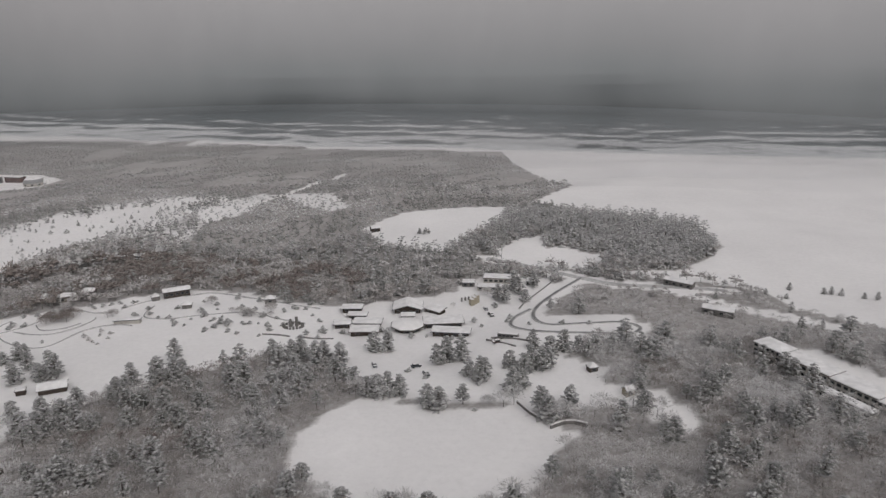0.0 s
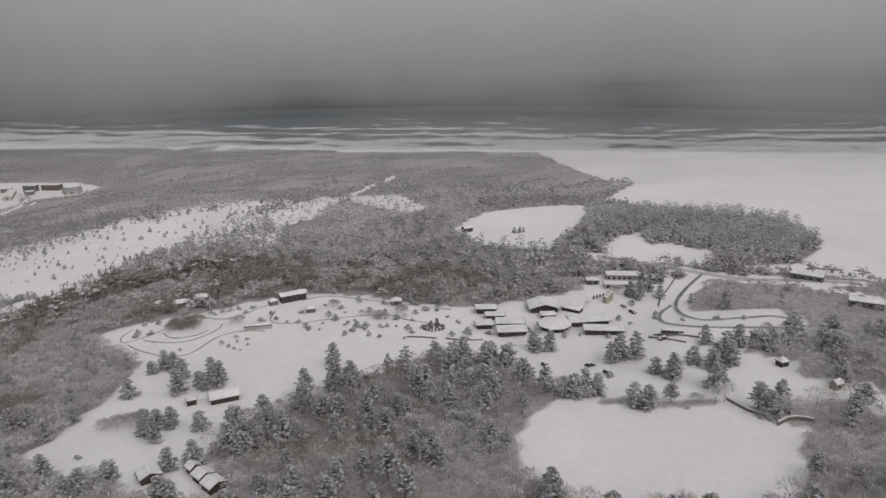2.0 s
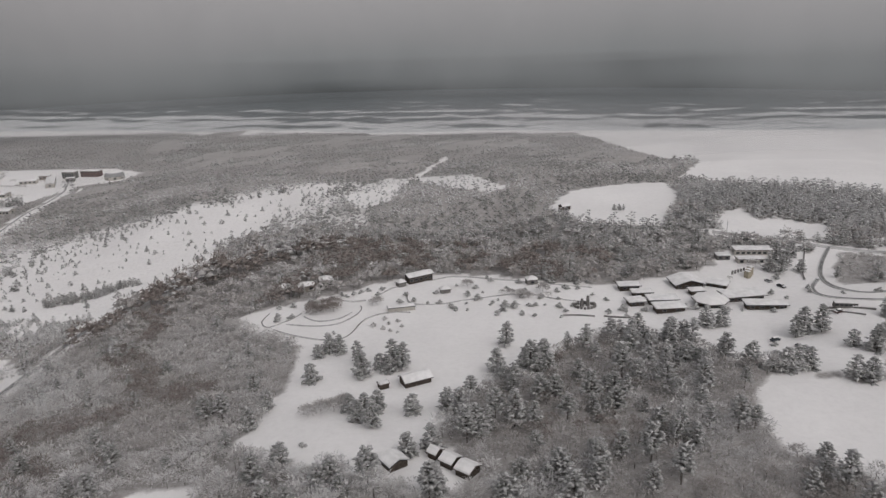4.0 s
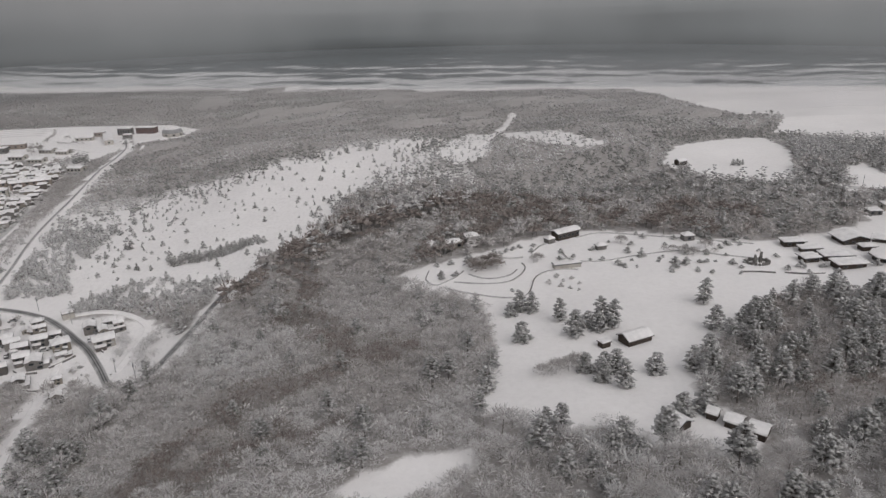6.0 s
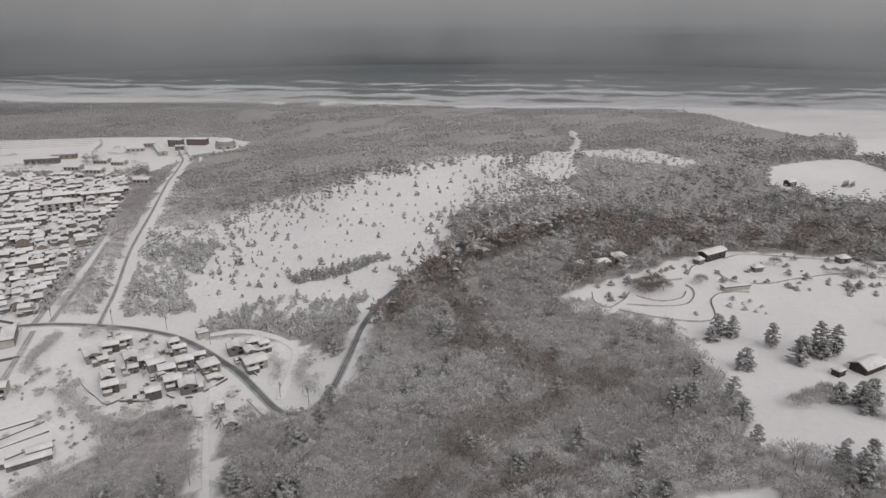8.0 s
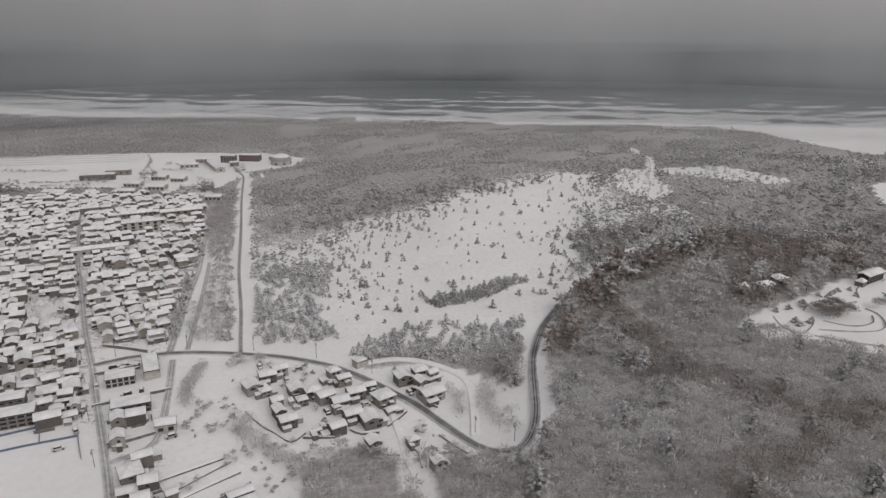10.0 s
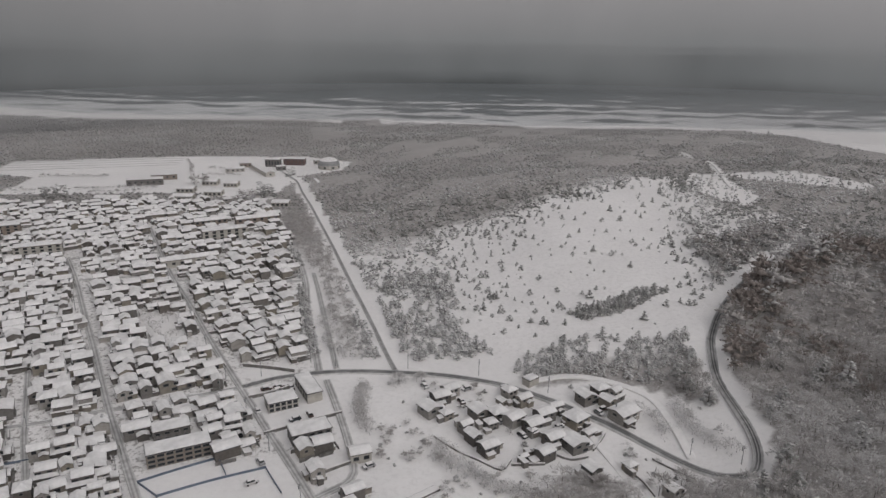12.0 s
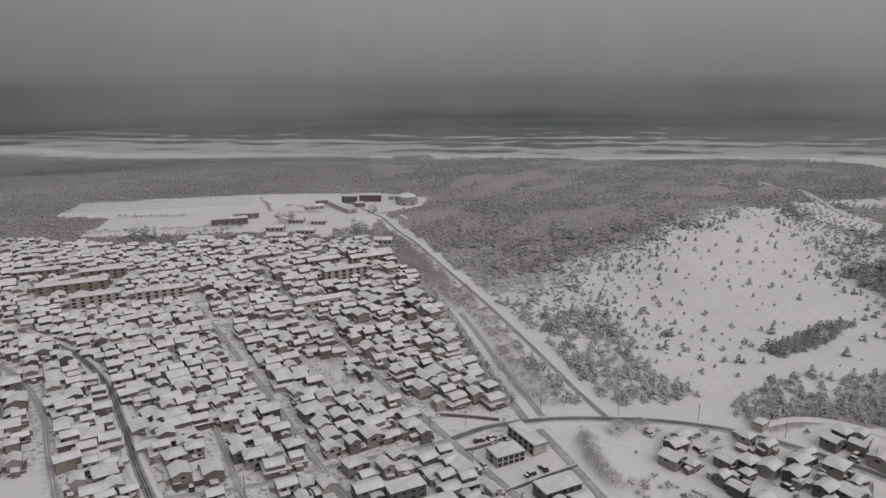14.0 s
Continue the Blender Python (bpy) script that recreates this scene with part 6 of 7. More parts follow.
# ---------------------------------------------------------------- park: trees, hedges, paths, walls
LAWN_PINES = [(-184, 273), (-184, 250), (-176, 275), (-180, 277), (-168, 263), (-166, 250), (-160, 256), (-157, 252), (-152, 254), (-155, 257), (-169, 225), (-164, 223), (-160, 224), (-166, 217), (-161, 212), (-149, 220), (-151, 195),
              (-144, 197), (-112, 272), (-102, 254), (-138, 219), (-130, 227), (-118, 237), (-118, 231), (-135, 214), (-109, 247), (-144, 176), (-24, 279), (-30, 280)]
GLADE_PINES = [(-49, 267), (-43, 270), (-3, 262), (1, 264), (9, 246), (13, 239), (-2, 219), (24, 229), (30, 246), (37, 248), (40, 252), (-28, 231), (-20, 230), (-16, 230), (-24, 230), (-33, 236), (25, 251), (43, 220), (34, 209), (71, 195), (68, 228),
               (48, 265), (54, 265), (36, 268), (-104, 248), (-119, 247), (-106, 241), (7, 262), (-71, 272), (-63, 271), (-60, 275), (-52, 262), (15, 243), (28, 233), (33, 250), (60, 262), (42, 262), (27, 341.6), (30, 335.7), (38.4, 346.3), (40.6, 337), (47.3, 357), (36.5, 352.6)]
GARDEN_SHRUBS = [(-7, 248), (-14, 256), (10, 216), (-123, 314), (-107, 310), (-100, 306), (-97, 326), (-88, 325), (-128, 315), (-118, 325), (-76, 313), (-69, 333), (-180, 295), (-108, 351), (-56, 305), (-88, 315), (-67, 340), (-81, 306),
                 (-106, 315), (-92, 315), (-150, 339), (-163, 342), (25, 330), (17, 305), (29, 308), (65, 298), (53, 297), (38, 299), (-206, 314), (-200, 317), (-181, 203)]
GARDEN_SHRUBS_B = [(-135, 340), (-130, 318), (-117, 326), (-108, 324), (-102, 313), (-95, 302), (-81, 321), (-102, 338), (-75, 334), (-63, 340), (-171, 345), (-160, 350), (-178, 340), (-192, 335), (-125, 349), (-116, 343), (-112, 318), (-84, 300),
                   (-60, 318), (-64, 325), (-140, 326), (-146, 331), (-121, 333), (-94, 333), (-79, 342), (-57, 297), (-26, 300), (-8, 295)]
BIG_BUSHES = [(-422.2, 349.2), (-413.4, 350.4), (-373.7, 284), (-369, 280.5), (-188, 322), (-184, 325), (-190, 327), (-163, 328), (-178, 225), (-174, 226), (-182, 224), (15, 221), (-97, 328), (-101, 330), (-94, 325), (-120, 346), (-86, 331), (-171, 228), (28, 340), (22, 347)]
FIELD_TREES = [(-13, 453), (-10, 455), (-16, 455), (-12, 458), (197, 350), (200, 348), (204, 346), (213, 341), (218, 338), (223, 334), (228, 330), (235, 328), (182, 356), (160, 352), (165, 346), (172, 338), (150, 362), (144, 368)]
FLOWER_BEDS = [(-159.1, 307.3), (-157.5, 302.6), (-153.7, 304.2), (-152.0, 298.3), (-156.8, 293.9), (-159.7, 296.5), (-153.7, 292.1), (-163.7, 300.5)]


def at_spots(name, kinds, spots, lo, hi, material, label, category, group):
    a = np.array(spots, float)
    spread_things(name, kinds, a[:, 0], a[:, 1], rng.uniform(lo, hi, len(a)), material, label, category, group)


at_spots("pine_tree", LAWN_KINDS, LAWN_PINES, 0.8, 1.1, PINE, "black pine on the open lawn, heavy with snow", "tree", "pines on the lawn")
at_spots("pine_tree", LAWN_KINDS, GLADE_PINES, 0.9, 1.25, PINE, "black pine heavy with snow beside the glade", "tree", "pines round the glade")
at_spots("pine_tree", LAWN_KINDS, FIELD_TREES, 0.32, 0.5, PINE, "snowy pine standing at the edge of a white field", "tree", "pines in the fields")
at_spots("shrub", SHRUBS, GARDEN_SHRUBS, 0.9, 1.6, PINE, "rounded garden shrub capped with snow", "shrub", "garden shrubs")
at_spots("shrub", SHRUBS, GARDEN_SHRUBS_B, 0.9, 1.7, PINE, "rounded garden shrub capped with snow", "shrub", "garden shrubs")
at_spots("bush", DENSE_BUSHES, BIG_BUSHES, 0.6, 0.9, TWIG, "broad leafless bush dusted with snow", "bush", "bare bushes")
at_spots("shrub", SHRUBS, [(-207.4, 328.8), (-206.3, 317.1), (-193.4, 332.0), (-201.1, 330.0), (-180.3, 341.9), (-174.5, 342.5), (-167.9, 347.1), (-161.3, 348.3), (-153.0, 328.8), (-134.4, 326.0), (-109.0, 357.7)], 0.8, 1.5, PINE, "rounded garden shrub capped with snow", "shrub", "garden shrubs")
at_spots("shrub", SHRUBS, [(-113.7, 335.1), (-79.5, 331.2), (-110.9, 320.5), (-122.4, 322.0), (-95.0, 345.5), (-95.6, 314.4), (-82.7, 310.8), (-110.8, 306.5), (-55.0, 303.6), (-46.2, 303.8), (-63.1, 302.0), (13.9, 312.8), (3.5, 290), (-14.7, 293.5), (-28.6, 304), (30.7, 312.7)], 0.9, 1.8, PINE, "rounded shrub beside the park buildings, capped with snow", "shrub", "garden shrubs")
at_spots("mound_bush", DENSE_BUSHES, [(-192.0, 324.5), (-187, 321), (-182.1, 320.8), (-186.7, 328), (-182.3, 328.3), (-191, 319)], 0.75, 1.0, DARK_TWIG, "broad leafless bush heaped on a garden mound", "bush", "bushes on the garden mound")
at_spots("bush", NEAR_BARE, [(-165, 326.5), (-98, 325.0), (-93.8, 324.8), (-89, 323.8), (-84.7, 324.6), (4.5, 334.1), (-105.1, 330.8), (-39.5, 339)], 0.36, 0.55, TWIG, "broad leafless bush dusted with snow", "bush", "bare bushes")
at_spots("pine_tree", NEAR_PINES, [(-211.2, 355.5), (-206, 350), (-203.2, 345), (-199, 347), (-213.8, 349)], 0.45, 0.62, PINE, "small dark pine beside a white house", "tree", "pines by the white houses")
at_spots("low_bush", SHRUBS, FLOWER_BEDS, 0.6, 1.0, TWIG, "low bush nearly buried by snow", "bush", "low bushes")

GARDEN_PATHS = [
    [(-211.1, 324.4), (-213.0, 314.7), (-209.9, 308.3), (-206.4, 309.4), (-200.3, 315.0), (-196.4, 321.3)],
    [(-206.4, 305.2), (-197.5, 296.7), (-185.5, 289.6), (-176.7, 288.9), (-172.7, 293.9), (-170.0, 302.4), (-167.3, 308.5), (-161.6, 314.2), (-154.0, 316.2), (-148.1, 315.0)],
    [(-201.6, 309.6), (-189.0, 304.1), (-179.6, 304.5), (-172.8, 312.4), (-169.8, 320.7), (-170.4, 326.1)],
    [(-194.9, 317.1), (-189.7, 310.6), (-183.9, 309.1), (-177.6, 311.9), (-173.8, 318.0)],
    [(-196.1, 327.8), (-192.1, 332.0), (-184.1, 336.8), (-174.4, 333.0), (-168.4, 334.3)],
    [(-163.6, 339.1), (-157.7, 348.8), (-153.1, 352.4)],
    [(-138.2, 358.3), (-125.9, 363.2), (-112.9, 358.8), (-98.7, 350.4), (-80, 341), (-62, 334)],
    [(-149.0, 344.2), (-149.1, 332.3), (-145.8, 326.3), (-134.9, 324.1), (-124.0, 326.8), (-116.0, 328.0), (-95, 330), (-82, 322), (-66, 315)],
]
for garden_path in GARDEN_PATHS:
    ribbon("path", garden_path, 0.5, PATHWAY, "narrow dark garden path half cleared of snow", "path", lift=0.42)


def hedge(name, line, w, h, material, label, cap=True):
    """A low wall or clipped hedge that follows a line, with snow along its top."""
    p = spline(line, 2.0)
    d = np.gradient(p, axis=0)
    nrm = np.stack([-d[:, 1], d[:, 0]], 1) / np.hypot(d[:, 0], d[:, 1])[:, None]
    z = height(p[:, 0], p[:, 1])
    root = tagged(new(name), label, name.split("_")[-1])
    for pname, prof, mt in (("body", [(-1, -0.5), (-1, h), (1, h), (1, -0.5)], material), ("snow_cap", [(-0.95, h), (-0.7, h + 0.3), (0.7, h + 0.3), (0.95, h)], SNOW)):
        if pname == "snow_cap" and not cap:
            continue
        xy = p[:, None] + nrm[:, None] * (np.array([q[0] for q in prof]) * w / 2)[None, :, None]
        zz = z[:, None] + np.array([q[1] for q in prof])[None]
        v = np.concatenate([xy, zz[..., None]], 2).reshape(-1, 3)
        i = (np.arange(len(p) - 1)[:, None] * 4 + np.arange(3)[None]).ravel()
        f = np.stack([i, i + 1, i + 5, i + 4], 1)
        ends = np.array([[0, 1, 2, 3], [len(v) - 1, len(v) - 2, len(v) - 3, len(v) - 4]])
        part(pname, mesh_of(pname, v, np.vstack([f, ends]), [mt], flat=True), mt, root)
    return root


hedge("stone_wall", [(25, 221), (29, 213), (34, 207)], 0.6, 1.0, STONE, "low stone wall at the edge of the frozen pond")
hedge("stone_wall", [(34, 204), (38, 206.5), (42, 207), (46, 205)], 0.6, 1.3, STONE, "curved dark stone wall beside the frozen pond")
hedge("stone_wall", [(-83, 302), (-76, 301), (-70, 299)], 0.5, 0.7, STONE, "low stone wall on the lawn, capped with snow")
hedge("stone_wall", [(-66, 299), (-58, 297), (-50, 297)], 0.5, 0.7, STONE, "low stone wall on the lawn, capped with snow")
hedge("stone_wall", [(20, 283), (28, 279), (36, 274)], 0.5, 0.9, STONE, "low retaining wall below the looping drive")
for fence_line in ([(-505.4, 303.5), (-494.5, 308.3), (-483.4, 312.6)], [(-498.5, 295.9), (-484, 301), (-468.3, 305)], [(-505.4, 303.5), (-502, 299.7), (-498.5, 295.9)], [(-483.4, 312.6), (-481.6, 308), (-479.9, 303.2)], [(-498.5, 295.9), (-496, 290), (-493, 284)], [(-468.3, 305), (-466, 299), (-463, 292)], [(-548.6, 318.6), (-541, 320), (-533.3, 321.3)], [(-533.3, 321.3), (-531.7, 316), (-530.1, 311)]):
    hedge("court_fence", fence_line, 0.15, 0.8, BLUE, "long low blue-grey fence round a snowy court", cap=False)
hedge("block_wall", [(-477, 349), (-468, 351), (-461, 354)], 0.3, 1.3, STONE, "dark block wall round a car park")
hedge("block_wall", [(-481, 373), (-470, 369), (-461, 365)], 0.3, 1.3, STONE, "dark block wall beside the street")
hedge("block_wall", [(-470, 324), (-455, 329), (-444, 332)], 0.3, 1.1, STONE, "dark block wall behind an office")
hedge("block_wall", [(-456, 297), (-449, 300), (-442, 303)], 0.3, 1.1, STONE, "dark block wall beside an empty lot")
hedge("block_wall", [(-474, 394), (-462, 399), (-453, 404)], 0.3, 1.2, STONE, "dark block wall at the back of gardens")
hedge("block_wall", [(-498, 404), (-480, 410), (-462, 418)], 0.3, 1.2, STONE, "dark block wall at the back of gardens")
hedge("breakwater", [(-1400, 2010), (-1220, 2015), (-1010, 2020)], 10, 3.5, STONE, "long dark breakwater far out in the sea", cap=False)


hedge("block_wall", [(-393.3, 294.3), (-388, 293.6), (-382.7, 293.2)], 0.3, 0.8, STONE, "dark block wall in front of a hamlet house")
hedge("block_wall", [(-377.5, 297.2), (-373.8, 294.6), (-367.7, 295.4)], 0.3, 0.9, STONE, "dark curved wall below a hamlet house")


hedge("block_wall", [(-352.6, 314.6), (-349.4, 310.8), (-346.4, 307.4)], 0.3, 0.8, STONE, "dark roadside wall with snow along its top")
hedge("block_wall", [(-347.6, 291.8), (-343.7, 285.2), (-339.8, 278.8)], 0.3, 0.8, STONE, "dark roadside wall below the bend")
hedge("block_wall", [(-357, 286), (-355.4, 281.6), (-355.2, 274)], 0.3, 0.7, STONE, "dark wall beside the lane into the woods")
hedge("block_wall", [(-367.3, 282.9), (-364.4, 282.2), (-361.6, 281.9)], 0.3, 0.7, STONE, "short dark wall below the hamlet")
hedge("block_wall", [(-364.7, 298.9), (-360.6, 303.2), (-357.4, 307)], 0.3, 0.7, STONE, "dark garden wall with snow along its top")
hedge("retaining_wall", [(-414.5, 313.5), (-408.5, 304.5), (-402.5, 298), (-397, 292.4), (-392.6, 297)], 0.4, 0.6, STONE, "curved retaining wall round the edge of the hamlet")
hedge("stone_wall", [(17.9, 281.8), (23.5, 275.4), (29.1, 269.8)], 0.5, 0.8, STONE, "low wall beside the parked bus")
for bed_line in ([(-437, 277.7), (-427, 282.5), (-417.6, 287.3)], [(-430.3, 273), (-423, 279), (-415.9, 285)], [(-428, 269), (-420, 274.4), (-412, 279.6)], [(-421.6, 264.7), (-415, 269.8), (-408.4, 274.7)]):
    hedge("cold_frame", bed_line, 2.6, 0.3, STONE, "long low cold frame under snow")


def garden_walls():
    """The town's garden walls and hedges, one mesh: too many to tell apart."""
    r = random.Random(11)
    s = Shape()
    for x, y, turn, _k, size, _z in HOME_SPOTS:
        for side in range(3):
            if r.random() < 0.3:
                continue
            a = radians(20 + r.uniform(-4, 4) + (90 if side == 1 else 0))
            c, sn = math.cos(a), math.sin(a)
            length, z, off = r.uniform(2.5, 6.5), ground_at(x, y), (4.0 * size + r.uniform(0.2, 1.2)) * (-1 if side == 2 else 1)
            ox, oy = off * sn + r.uniform(-1, 1), -off * c + r.uniform(-0.6, 0.6)
            top, wide = r.uniform(0.6, 1.3), r.choice((0.1, 0.14, 0.35))
            layers = [(wide, -0.4, top, 0)] + ([(wide * 0.8, top, top + 0.16, 1)] if r.random() < 0.45 else [])
            for half, z0, z1, mi in layers:
                p = [(x + ox + i * length / 2 * c - j * half * sn, y + oy + i * length / 2 * sn + j * half * c, z + h) for h in (z0, z1) for i, j in ((-1, -1), (1, -1), (1, 1), (-1, 1))]
                s.add(p, [(3, 2, 1, 0), (4, 5, 6, 7), (0, 1, 5, 4), (1, 2, 6, 5), (2, 3, 7, 6), (3, 0, 4, 7)], mi)
    tagged(new("garden_walls", s.mesh("garden_walls", [STONE, SNOW])), "dark garden walls with snow along their tops", "garden walls", kind="stuff")
    a = np.array([(p[0], p[1]) for p in HOME_SPOTS])
    n = len(a)
    x, y = a[:, 0] + rng.uniform(-4.8, 4.8, n), a[:, 1] - 4.4 + rng.uniform(-1, 1, n)
    keep = rng.random(n) < 0.6
    planted("garden_shrubs", GARDEN_SCRUB, x[keep], y[keep], rng.uniform(0.2, 0.45, keep.sum()), PINE, "snow-capped shrubs in the town gardens", "shrubs")


garden_walls()


def yard_huts():
    """Lean-tos, carports and woodsheds squeezed between the houses, one mesh."""
    r = random.Random(23)
    s = Shape()
    for x, y, turn, *_ in HOME_SPOTS + [(h[0], h[1], 24) for h in HAMLET_PLAN]:
        for _k in range(2):
            if r.random() < 0.3:
                continue
            a = radians(20 + r.choice((0, 90)))
            far = r.uniform(2.9, 3.8)
            px, py = x + far * math.cos(a) * r.choice((-1, 1)) + r.uniform(-1, 1), y + far * math.sin(a) * r.choice((-1, 1)) + r.uniform(-1, 1)
            if min(float(off_line(np.array([px]), np.array([py]), rd)[0]) for rd in ALL_ROADS) < 2.4:
                continue
            z, w, d, h = ground_at(px, py), r.uniform(1.6, 3.8), r.uniform(1.4, 2.6), r.uniform(1.1, 2.1)
            c, sn = math.cos(a), math.sin(a)
            for g, z0, z1, mi in ((0, -0.3, h, 0), (0.18, h, h + 0.1, 1), (0.1, h + 0.1, h + 0.32, 2)):
                p = [(px + i * (w / 2 + g) * c - j * (d / 2 + g) * sn, py + i * (w / 2 + g) * sn + j * (d / 2 + g) * c, z + q + (0.15 * j if q > 0.5 else 0)) for q in (z0, z1) for i, j in ((-1, -1), (1, -1), (1, 1), (-1, 1))]
                s.add(p, [(3, 2, 1, 0), (4, 5, 6, 7), (0, 1, 5, 4), (1, 2, 6, 5), (2, 3, 7, 6), (3, 0, 4, 7)], mi)
    tagged(new("yard_huts", s.mesh("yard_huts", [WALLS, ROOFING, ROOF_SNOW])), "lean-tos and carports squeezed between the snowy houses", "yard huts", kind="stuff")


yard_huts()


def sheds_and_cars():
    r = random.Random(3)
    shed = tagged(new("garden_shed"), "small garden shed with a slab of snow on it", "shed", "garden sheds")
    part("wall", Shape().box(0, 0, -0.3, 3.0, 2.2, 2.4), WALLS, shed)
    add_roof(shed, 0, 0, 2.1, 3.0, 2.2, 0.4, 0.2, "shed", 0.3)
    first = True
    for x, y, turn, *_ in HOME_SPOTS[:300:4]:
        a = radians(20)
        px, py = x + 5.0 * math.cos(a) * r.choice((-1, 1)) * 0.9, y + r.uniform(-3.5, 3.5)
        if min(float(off_line(np.array([px]), np.array([py]), rd)[0]) for rd in ALL_ROADS) < 4:
            continue
        m = pose(px, py, ground_at(px, py), 0, 0, 20 + r.choice((0, 90)))
        if first:
            shed.matrix_basis, first = m, False
        else:
            copy_thing(shed, m)
    car = tagged(new("parked_car"), "parked car with a thick layer of snow on roof and bonnet", "car", "parked cars")
    part("body", Shape().box(0, 0, 0.35, 4.1, 1.65, 0.6, 0, 0.97), CARPAINT, car)
    part("cabin", Shape().box(-0.2, 0, 0.95, 2.4, 1.5, 0.55, 0, 0.85), GLASS, car, "dark glazed cabin")
    part("roof_snow", Shape().hip(-0.2, 0, 1.5, 2.1, 1.35, 1.8, 1.1, 0.22), SNOW, car, "snow on the roof")
    part("bonnet_snow", Shape().hip(1.5, 0, 0.95, 1.0, 1.5, 0.8, 1.2, 0.15), SNOW, car, "snow on the bonnet")
    for wx in (-1.3, 1.3):
        for wy in (-0.75, 0.75):
            s = Shape()
            n = 10
            p = [(wx + 0.32 * math.cos(6.2832 * i / n), wy + o, 0.32 + 0.32 * math.sin(6.2832 * i / n)) for o in (-0.1, 0.1) for i in range(n)]
            s.add(p, [(i, (i + 1) % n, n + (i + 1) % n, n + i) for i in range(n)] + [tuple(range(n))[::-1], tuple(range(n, 2 * n))])
            part("wheel", s, TYRE, car)
    spots = [(-471, 354), (-466.5, 354.5), (-478, 338), (-473, 339), (-467, 352), (-462, 353), (-458, 356), (-470, 308), (-28.3, 263.5), (-11.4, 260.9), (-7.1, 250.8), (20.2, 327.8), (22.3, 320.1), (-355.5, 317.6), (-353.2, 319.6), (-401.5, 332.8), (-385.6, 308.9), (-482, 342), (-482, 346), (-455, 333), (-460, 331), (-472, 298), (-478, 325), (-476, 320), (-437, 300), (22, 276), (60, 268), (-413, 345), (-398, 341), (-390, 318), (-372, 312)]
    for x, y, turn, *_ in HOME_SPOTS[1:260:8]:
        spots.append((x + 3.9 * r.choice((-1, 1)), y - 4.6))
    first = True
    for x, y in spots:
        m = pose(x, y, ground_at(x, y) + 0.05, 0, 0, 20 + r.choice((0, 90, 180, 270)) + r.uniform(-6, 6))
        if first:
            car.matrix_basis, first = m, False
        else:
            copy_thing(car, m)
    bus = tagged(new("bus"), "long dark bus roofed with snow beside the drive", "bus")
    bus.matrix_basis = pose(27, 280, ground_at(27, 280) + 0.05, 0, 0, -14)
    part("body", Shape().box(0, 0, 0.4, 9.0, 2.4, 2.0, 0, 0.97), STONE, bus)
    part("roof_snow", Shape().hip(0, 0, 2.4, 8.6, 2.2, 8.2, 1.8, 0.3), SNOW, bus, "snow on the roof")
    for i in range(5):
        part("window", Shape().box(-3.4 + i * 1.7, -1.2, 1.2, 1.4, 0.1, 0.8), GLASS, bus)
    for wx in (-2.8, 2.8):
        part("wheel", Shape().box(wx, 0, 0, 0.9, 2.3, 0.9, 0, 0.9), TYRE, bus)


sheds_and_cars()


def poles():
    pole = tagged(new("utility_pole"), "tall grey concrete utility pole with two crossarms", "utility pole", "utility poles")
    part("shaft", Shape().cone(0, 0, -0.5, 0.13, 0.08, 7.2, 7), METAL, pole)
    part("crossarm", Shape().box(0, 0, 5.8, 1.4, 0.12, 0.12), METAL, pole)
    part("crossarm", Shape().box(0, 0, 6.3, 1.1, 0.12, 0.12), METAL, pole)
    part("transformer", Shape().cone(0.35, 0, 4.8, 0.2, 0.2, 0.8, 8), METAL, pole, "grey transformer drum")
    first = True
    for line, step, off in ((ROAD_MAIN[:16], 26, 4.6), (STREET_A, 27, 3.2), (STREET_B, 27, 3.2), (STREET_C, 27, 3.6), (PARK_ROAD, 34, 3.5), (ROAD_BELT, 30, 2.6), (STREET_F, 30, 2.6)):
        p = spline(line, 1.0)
        for i in range(8, len(p) - 1, step):
            d = p[i + 1] - p[i]
            d = d / np.hypot(*d)
            x, y = p[i, 0] - d[1] * off, p[i, 1] + d[0] * off
            m = pose(x, y, ground_at(x, y), 0, 0, math.degrees(math.atan2(d[1], d[0])) + 90)
            if first:
                pole.matrix_basis, first = m, False
            else:
                copy_thing(pole, m)


poles()


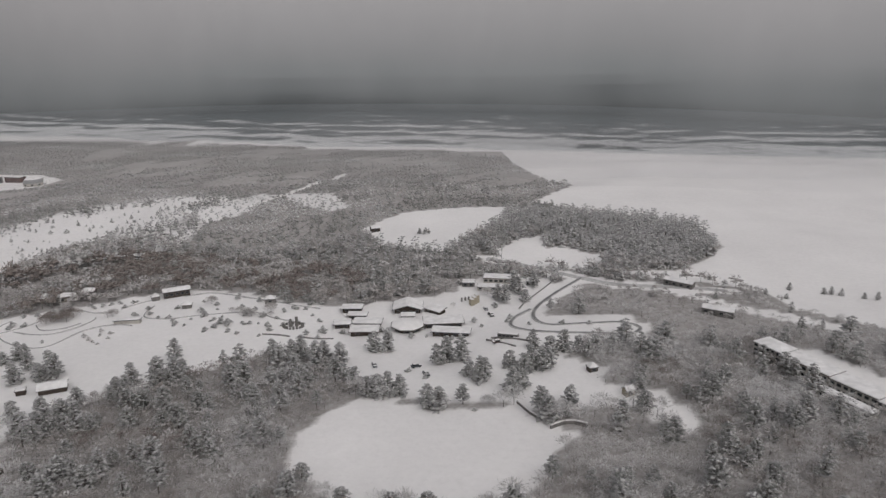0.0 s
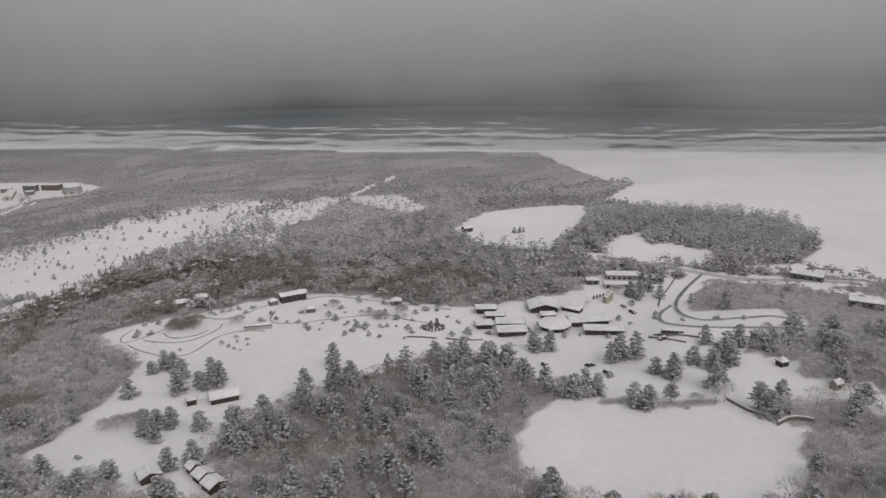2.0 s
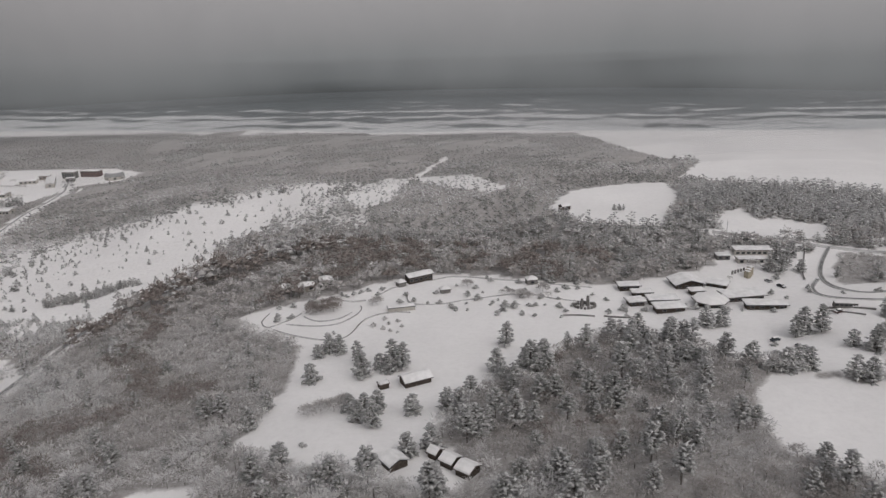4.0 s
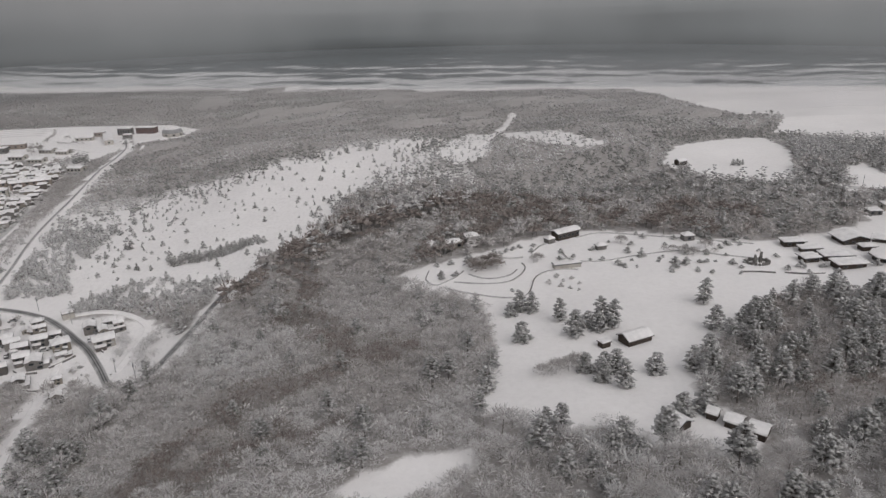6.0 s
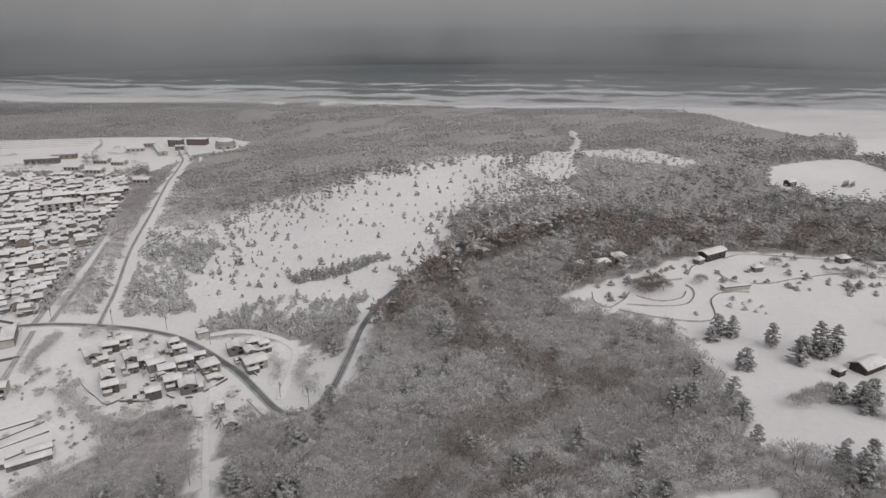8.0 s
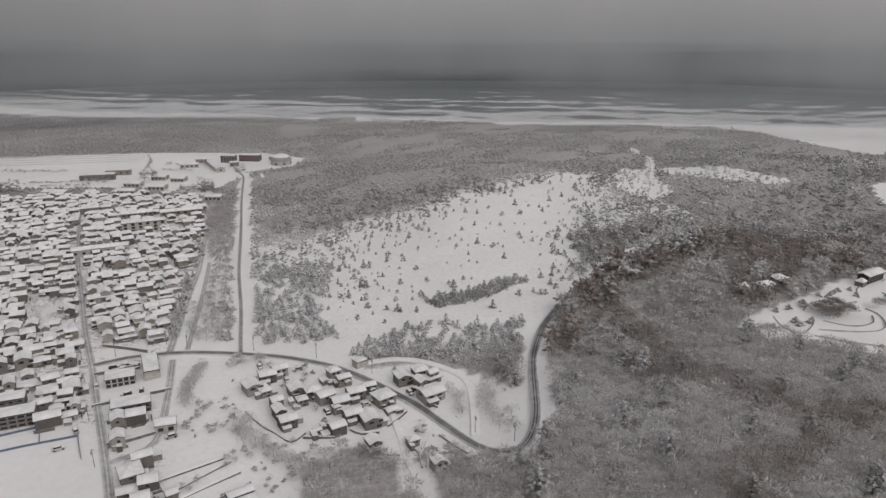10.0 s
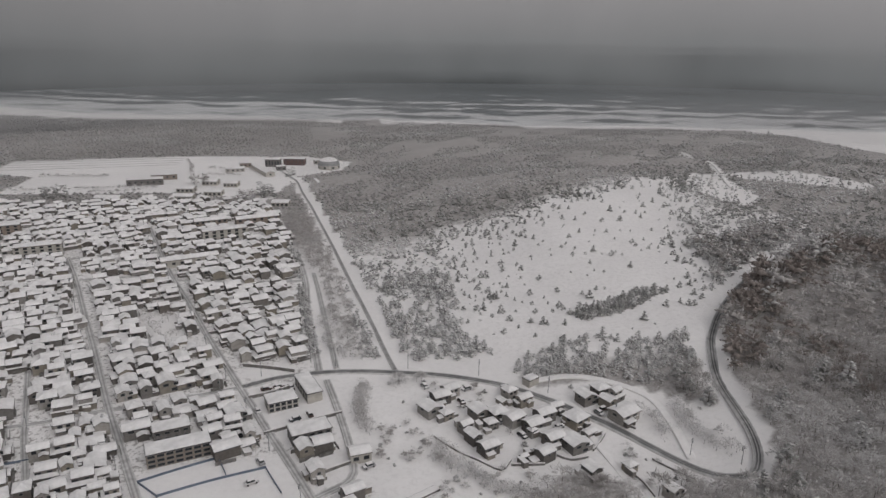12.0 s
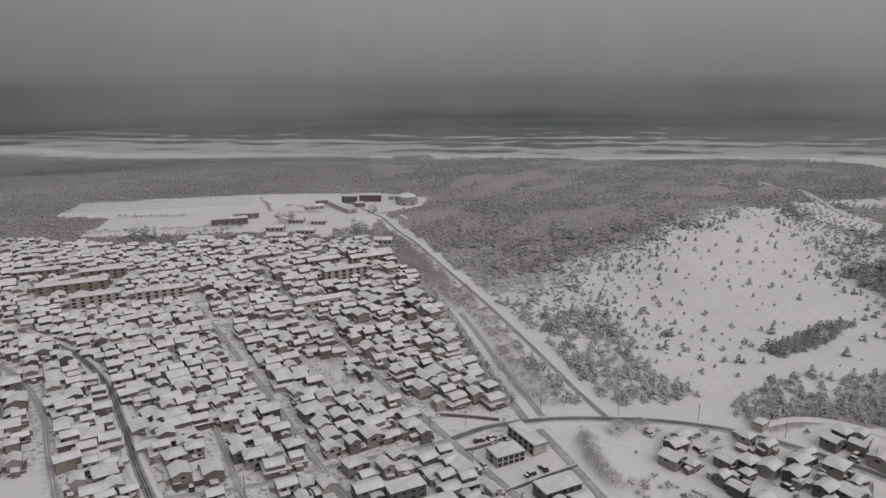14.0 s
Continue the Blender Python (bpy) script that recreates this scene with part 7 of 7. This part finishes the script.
def hamlet_scrub():
    """Bushes and young trees on the banks round the hamlet and the empty lots."""
    x, y = scatter(-450, -318, 228, 362, 3.6)
    homes = np.array(HAMLET_HOMES)
    away = np.min(np.hypot(x[:, None] - homes[None, :, 0], y[:, None] - homes[None, :, 1]), 1)
    road = np.min([off_line(x, y, rd) for rd in (ROAD_MAIN, HAMLET_LANE, LOT_LANE, SOUTH_LANE)], 0)
    lot = (x < -433) & (y > 300)
    keep = inside(x, y, HAMLET) & (away > 6.5) & (road > 4.5) & ~lot & (wave2(x, y, 9, 2.2) + 0.5 * wave2(x, y, 4, 1.0) > 0.16)
    keep &= np.array([not taken(a, b, -2.5) for a, b in zip(x, y)])
    w = keep & (rng.random(len(x)) < 0.6)
    planted("bank_bushes", FAR_BARE, x[w], y[w], rng.uniform(0.25, 0.5, w.sum()), TWIG, "bare bushes on the snowy banks by the hamlet", "bushes")
    w = keep & ~w
    planted("bank_shrubs", SHRUBS, x[w], y[w], rng.uniform(0.5, 1.0, w.sum()), PINE, "snow-capped shrubs by the hamlet", "shrubs")
    # bushy strips beside the lot lane and below the hamlet
    for line, gap, wide in (([(-415.0, 309.1), (-412.8, 300.4), (-408.5, 294.3), (-404.3, 289.5), (-400.3, 284.4), (-394, 280)], 0.6, 3.0), ([(-436, 349), (-437, 338), (-438, 328), (-436, 320)], 0.5, 2.2), ([(-376, 285), (-378, 273), (-387, 275), (-395, 282)], 0.8, 3.5), ([(-362, 273), (-355, 289), (-352.5, 299)], 2.5, 2.0), ([(-424.8, 347), (-415, 350)], 3.5, 1.0), ([(-327, 318), (-330, 307), (-327, 296), (-323, 287)], 0.7, 3.2), ([(-342, 319), (-338, 309), (-341, 300)], 0.9, 2.4), ([(-445, 420), (-448, 405), (-447, 385), (-441, 374)], 1.2, 2.5)):
        p = spline(line, gap)
        p = p + rng.normal(0, wide / 2, p.shape)
        far = np.min(np.hypot(p[:, None, 0] - homes[None, :, 0], p[:, None, 1] - homes[None, :, 1]), 1) > 4.5
        p = p[far]
        planted("bush_strip", UNDERWOOD, p[:, 0], p[:, 1], rng.uniform(0.55, 1.0, len(p)), TWIG, "strip of bare bushes white with snow by the hamlet", "bushes", load=np.full(len(p), 0.25))
    x, y = scatter(-545, -505, 385, 440, 4.0)
    w = inside(x, y, EMPTY_LOTS[0]) & (rng.random(len(x)) < 0.6)
    planted("lot_bushes", UNDERWOOD, x[w], y[w], rng.uniform(0.6, 1.1, w.sum()), TWIG, "bare bushes on an empty snowy lot", "bushes")


hamlet_scrub()


def field_rows():
    """Hedgerows and dark clumps round the fields near the coast."""
    spots = []
    for line in ([(-678, 741), (-650, 738), (-623, 735)], [(-566, 790), (-560, 765), (-556, 742)], [(-700, 690), (-660, 688), (-610, 690), (-575, 690)], [(-545, 760), (-525, 757), (-505, 752)], [(-540, 735), (-515, 731)], [(-620, 676), (-585, 678)]):
        p = spline(line, 2.2)
        spots.append(p + rng.uniform(-1.2, 1.2, p.shape))
    a = np.vstack(spots)
    planted("hedgerow", FAR_BARE, a[:, 0], a[:, 1], rng.uniform(0.25, 0.5, len(a)), TWIG, "bare hedgerows between snowy fields", "hedges")
    a = np.array([(-489, 652), (-485, 656), (-493, 655), (-490, 648), (-484, 650), (-487, 661), (-492, 662), (-640, 668), (-646, 664), (-634, 664), (-650, 670), (-641, 660), (-475, 722), (-471, 728)], float)
    planted("dark_clump", FAR_PINES, a[:, 0], a[:, 1], rng.uniform(0.9, 1.3, len(a)), PINE, "dark clump of trees by the fields", "trees")
    a = np.array([(-502, 645), (-497, 648), (-506, 650), (-499, 654), (-508, 644), (-545, 690), (-540, 694), (-548, 700)], float)
    planted("bare_clump", FAR_BARE, a[:, 0], a[:, 1], rng.uniform(0.9, 1.3, len(a)), TWIG, "clump of bare snowy trees by the works", "trees")
    for k in range(5):
        ribbon("furrow", [(-735 + 4 * k, 772 + 11 * k), (-650, 776 + 11 * k), (-575 + k, 780 + 10 * k)], 1.0, LANE, "faint furrow across a snowy field", "furrow", lift=0.3)


field_rows()

# the plan in true metres
for ob in list(scene.objects):
    if ob.parent is None and ob != cam and ob != sun:
        ob.matrix_basis = Matrix.Scale(UNIT, 4) @ ob.matrix_basis
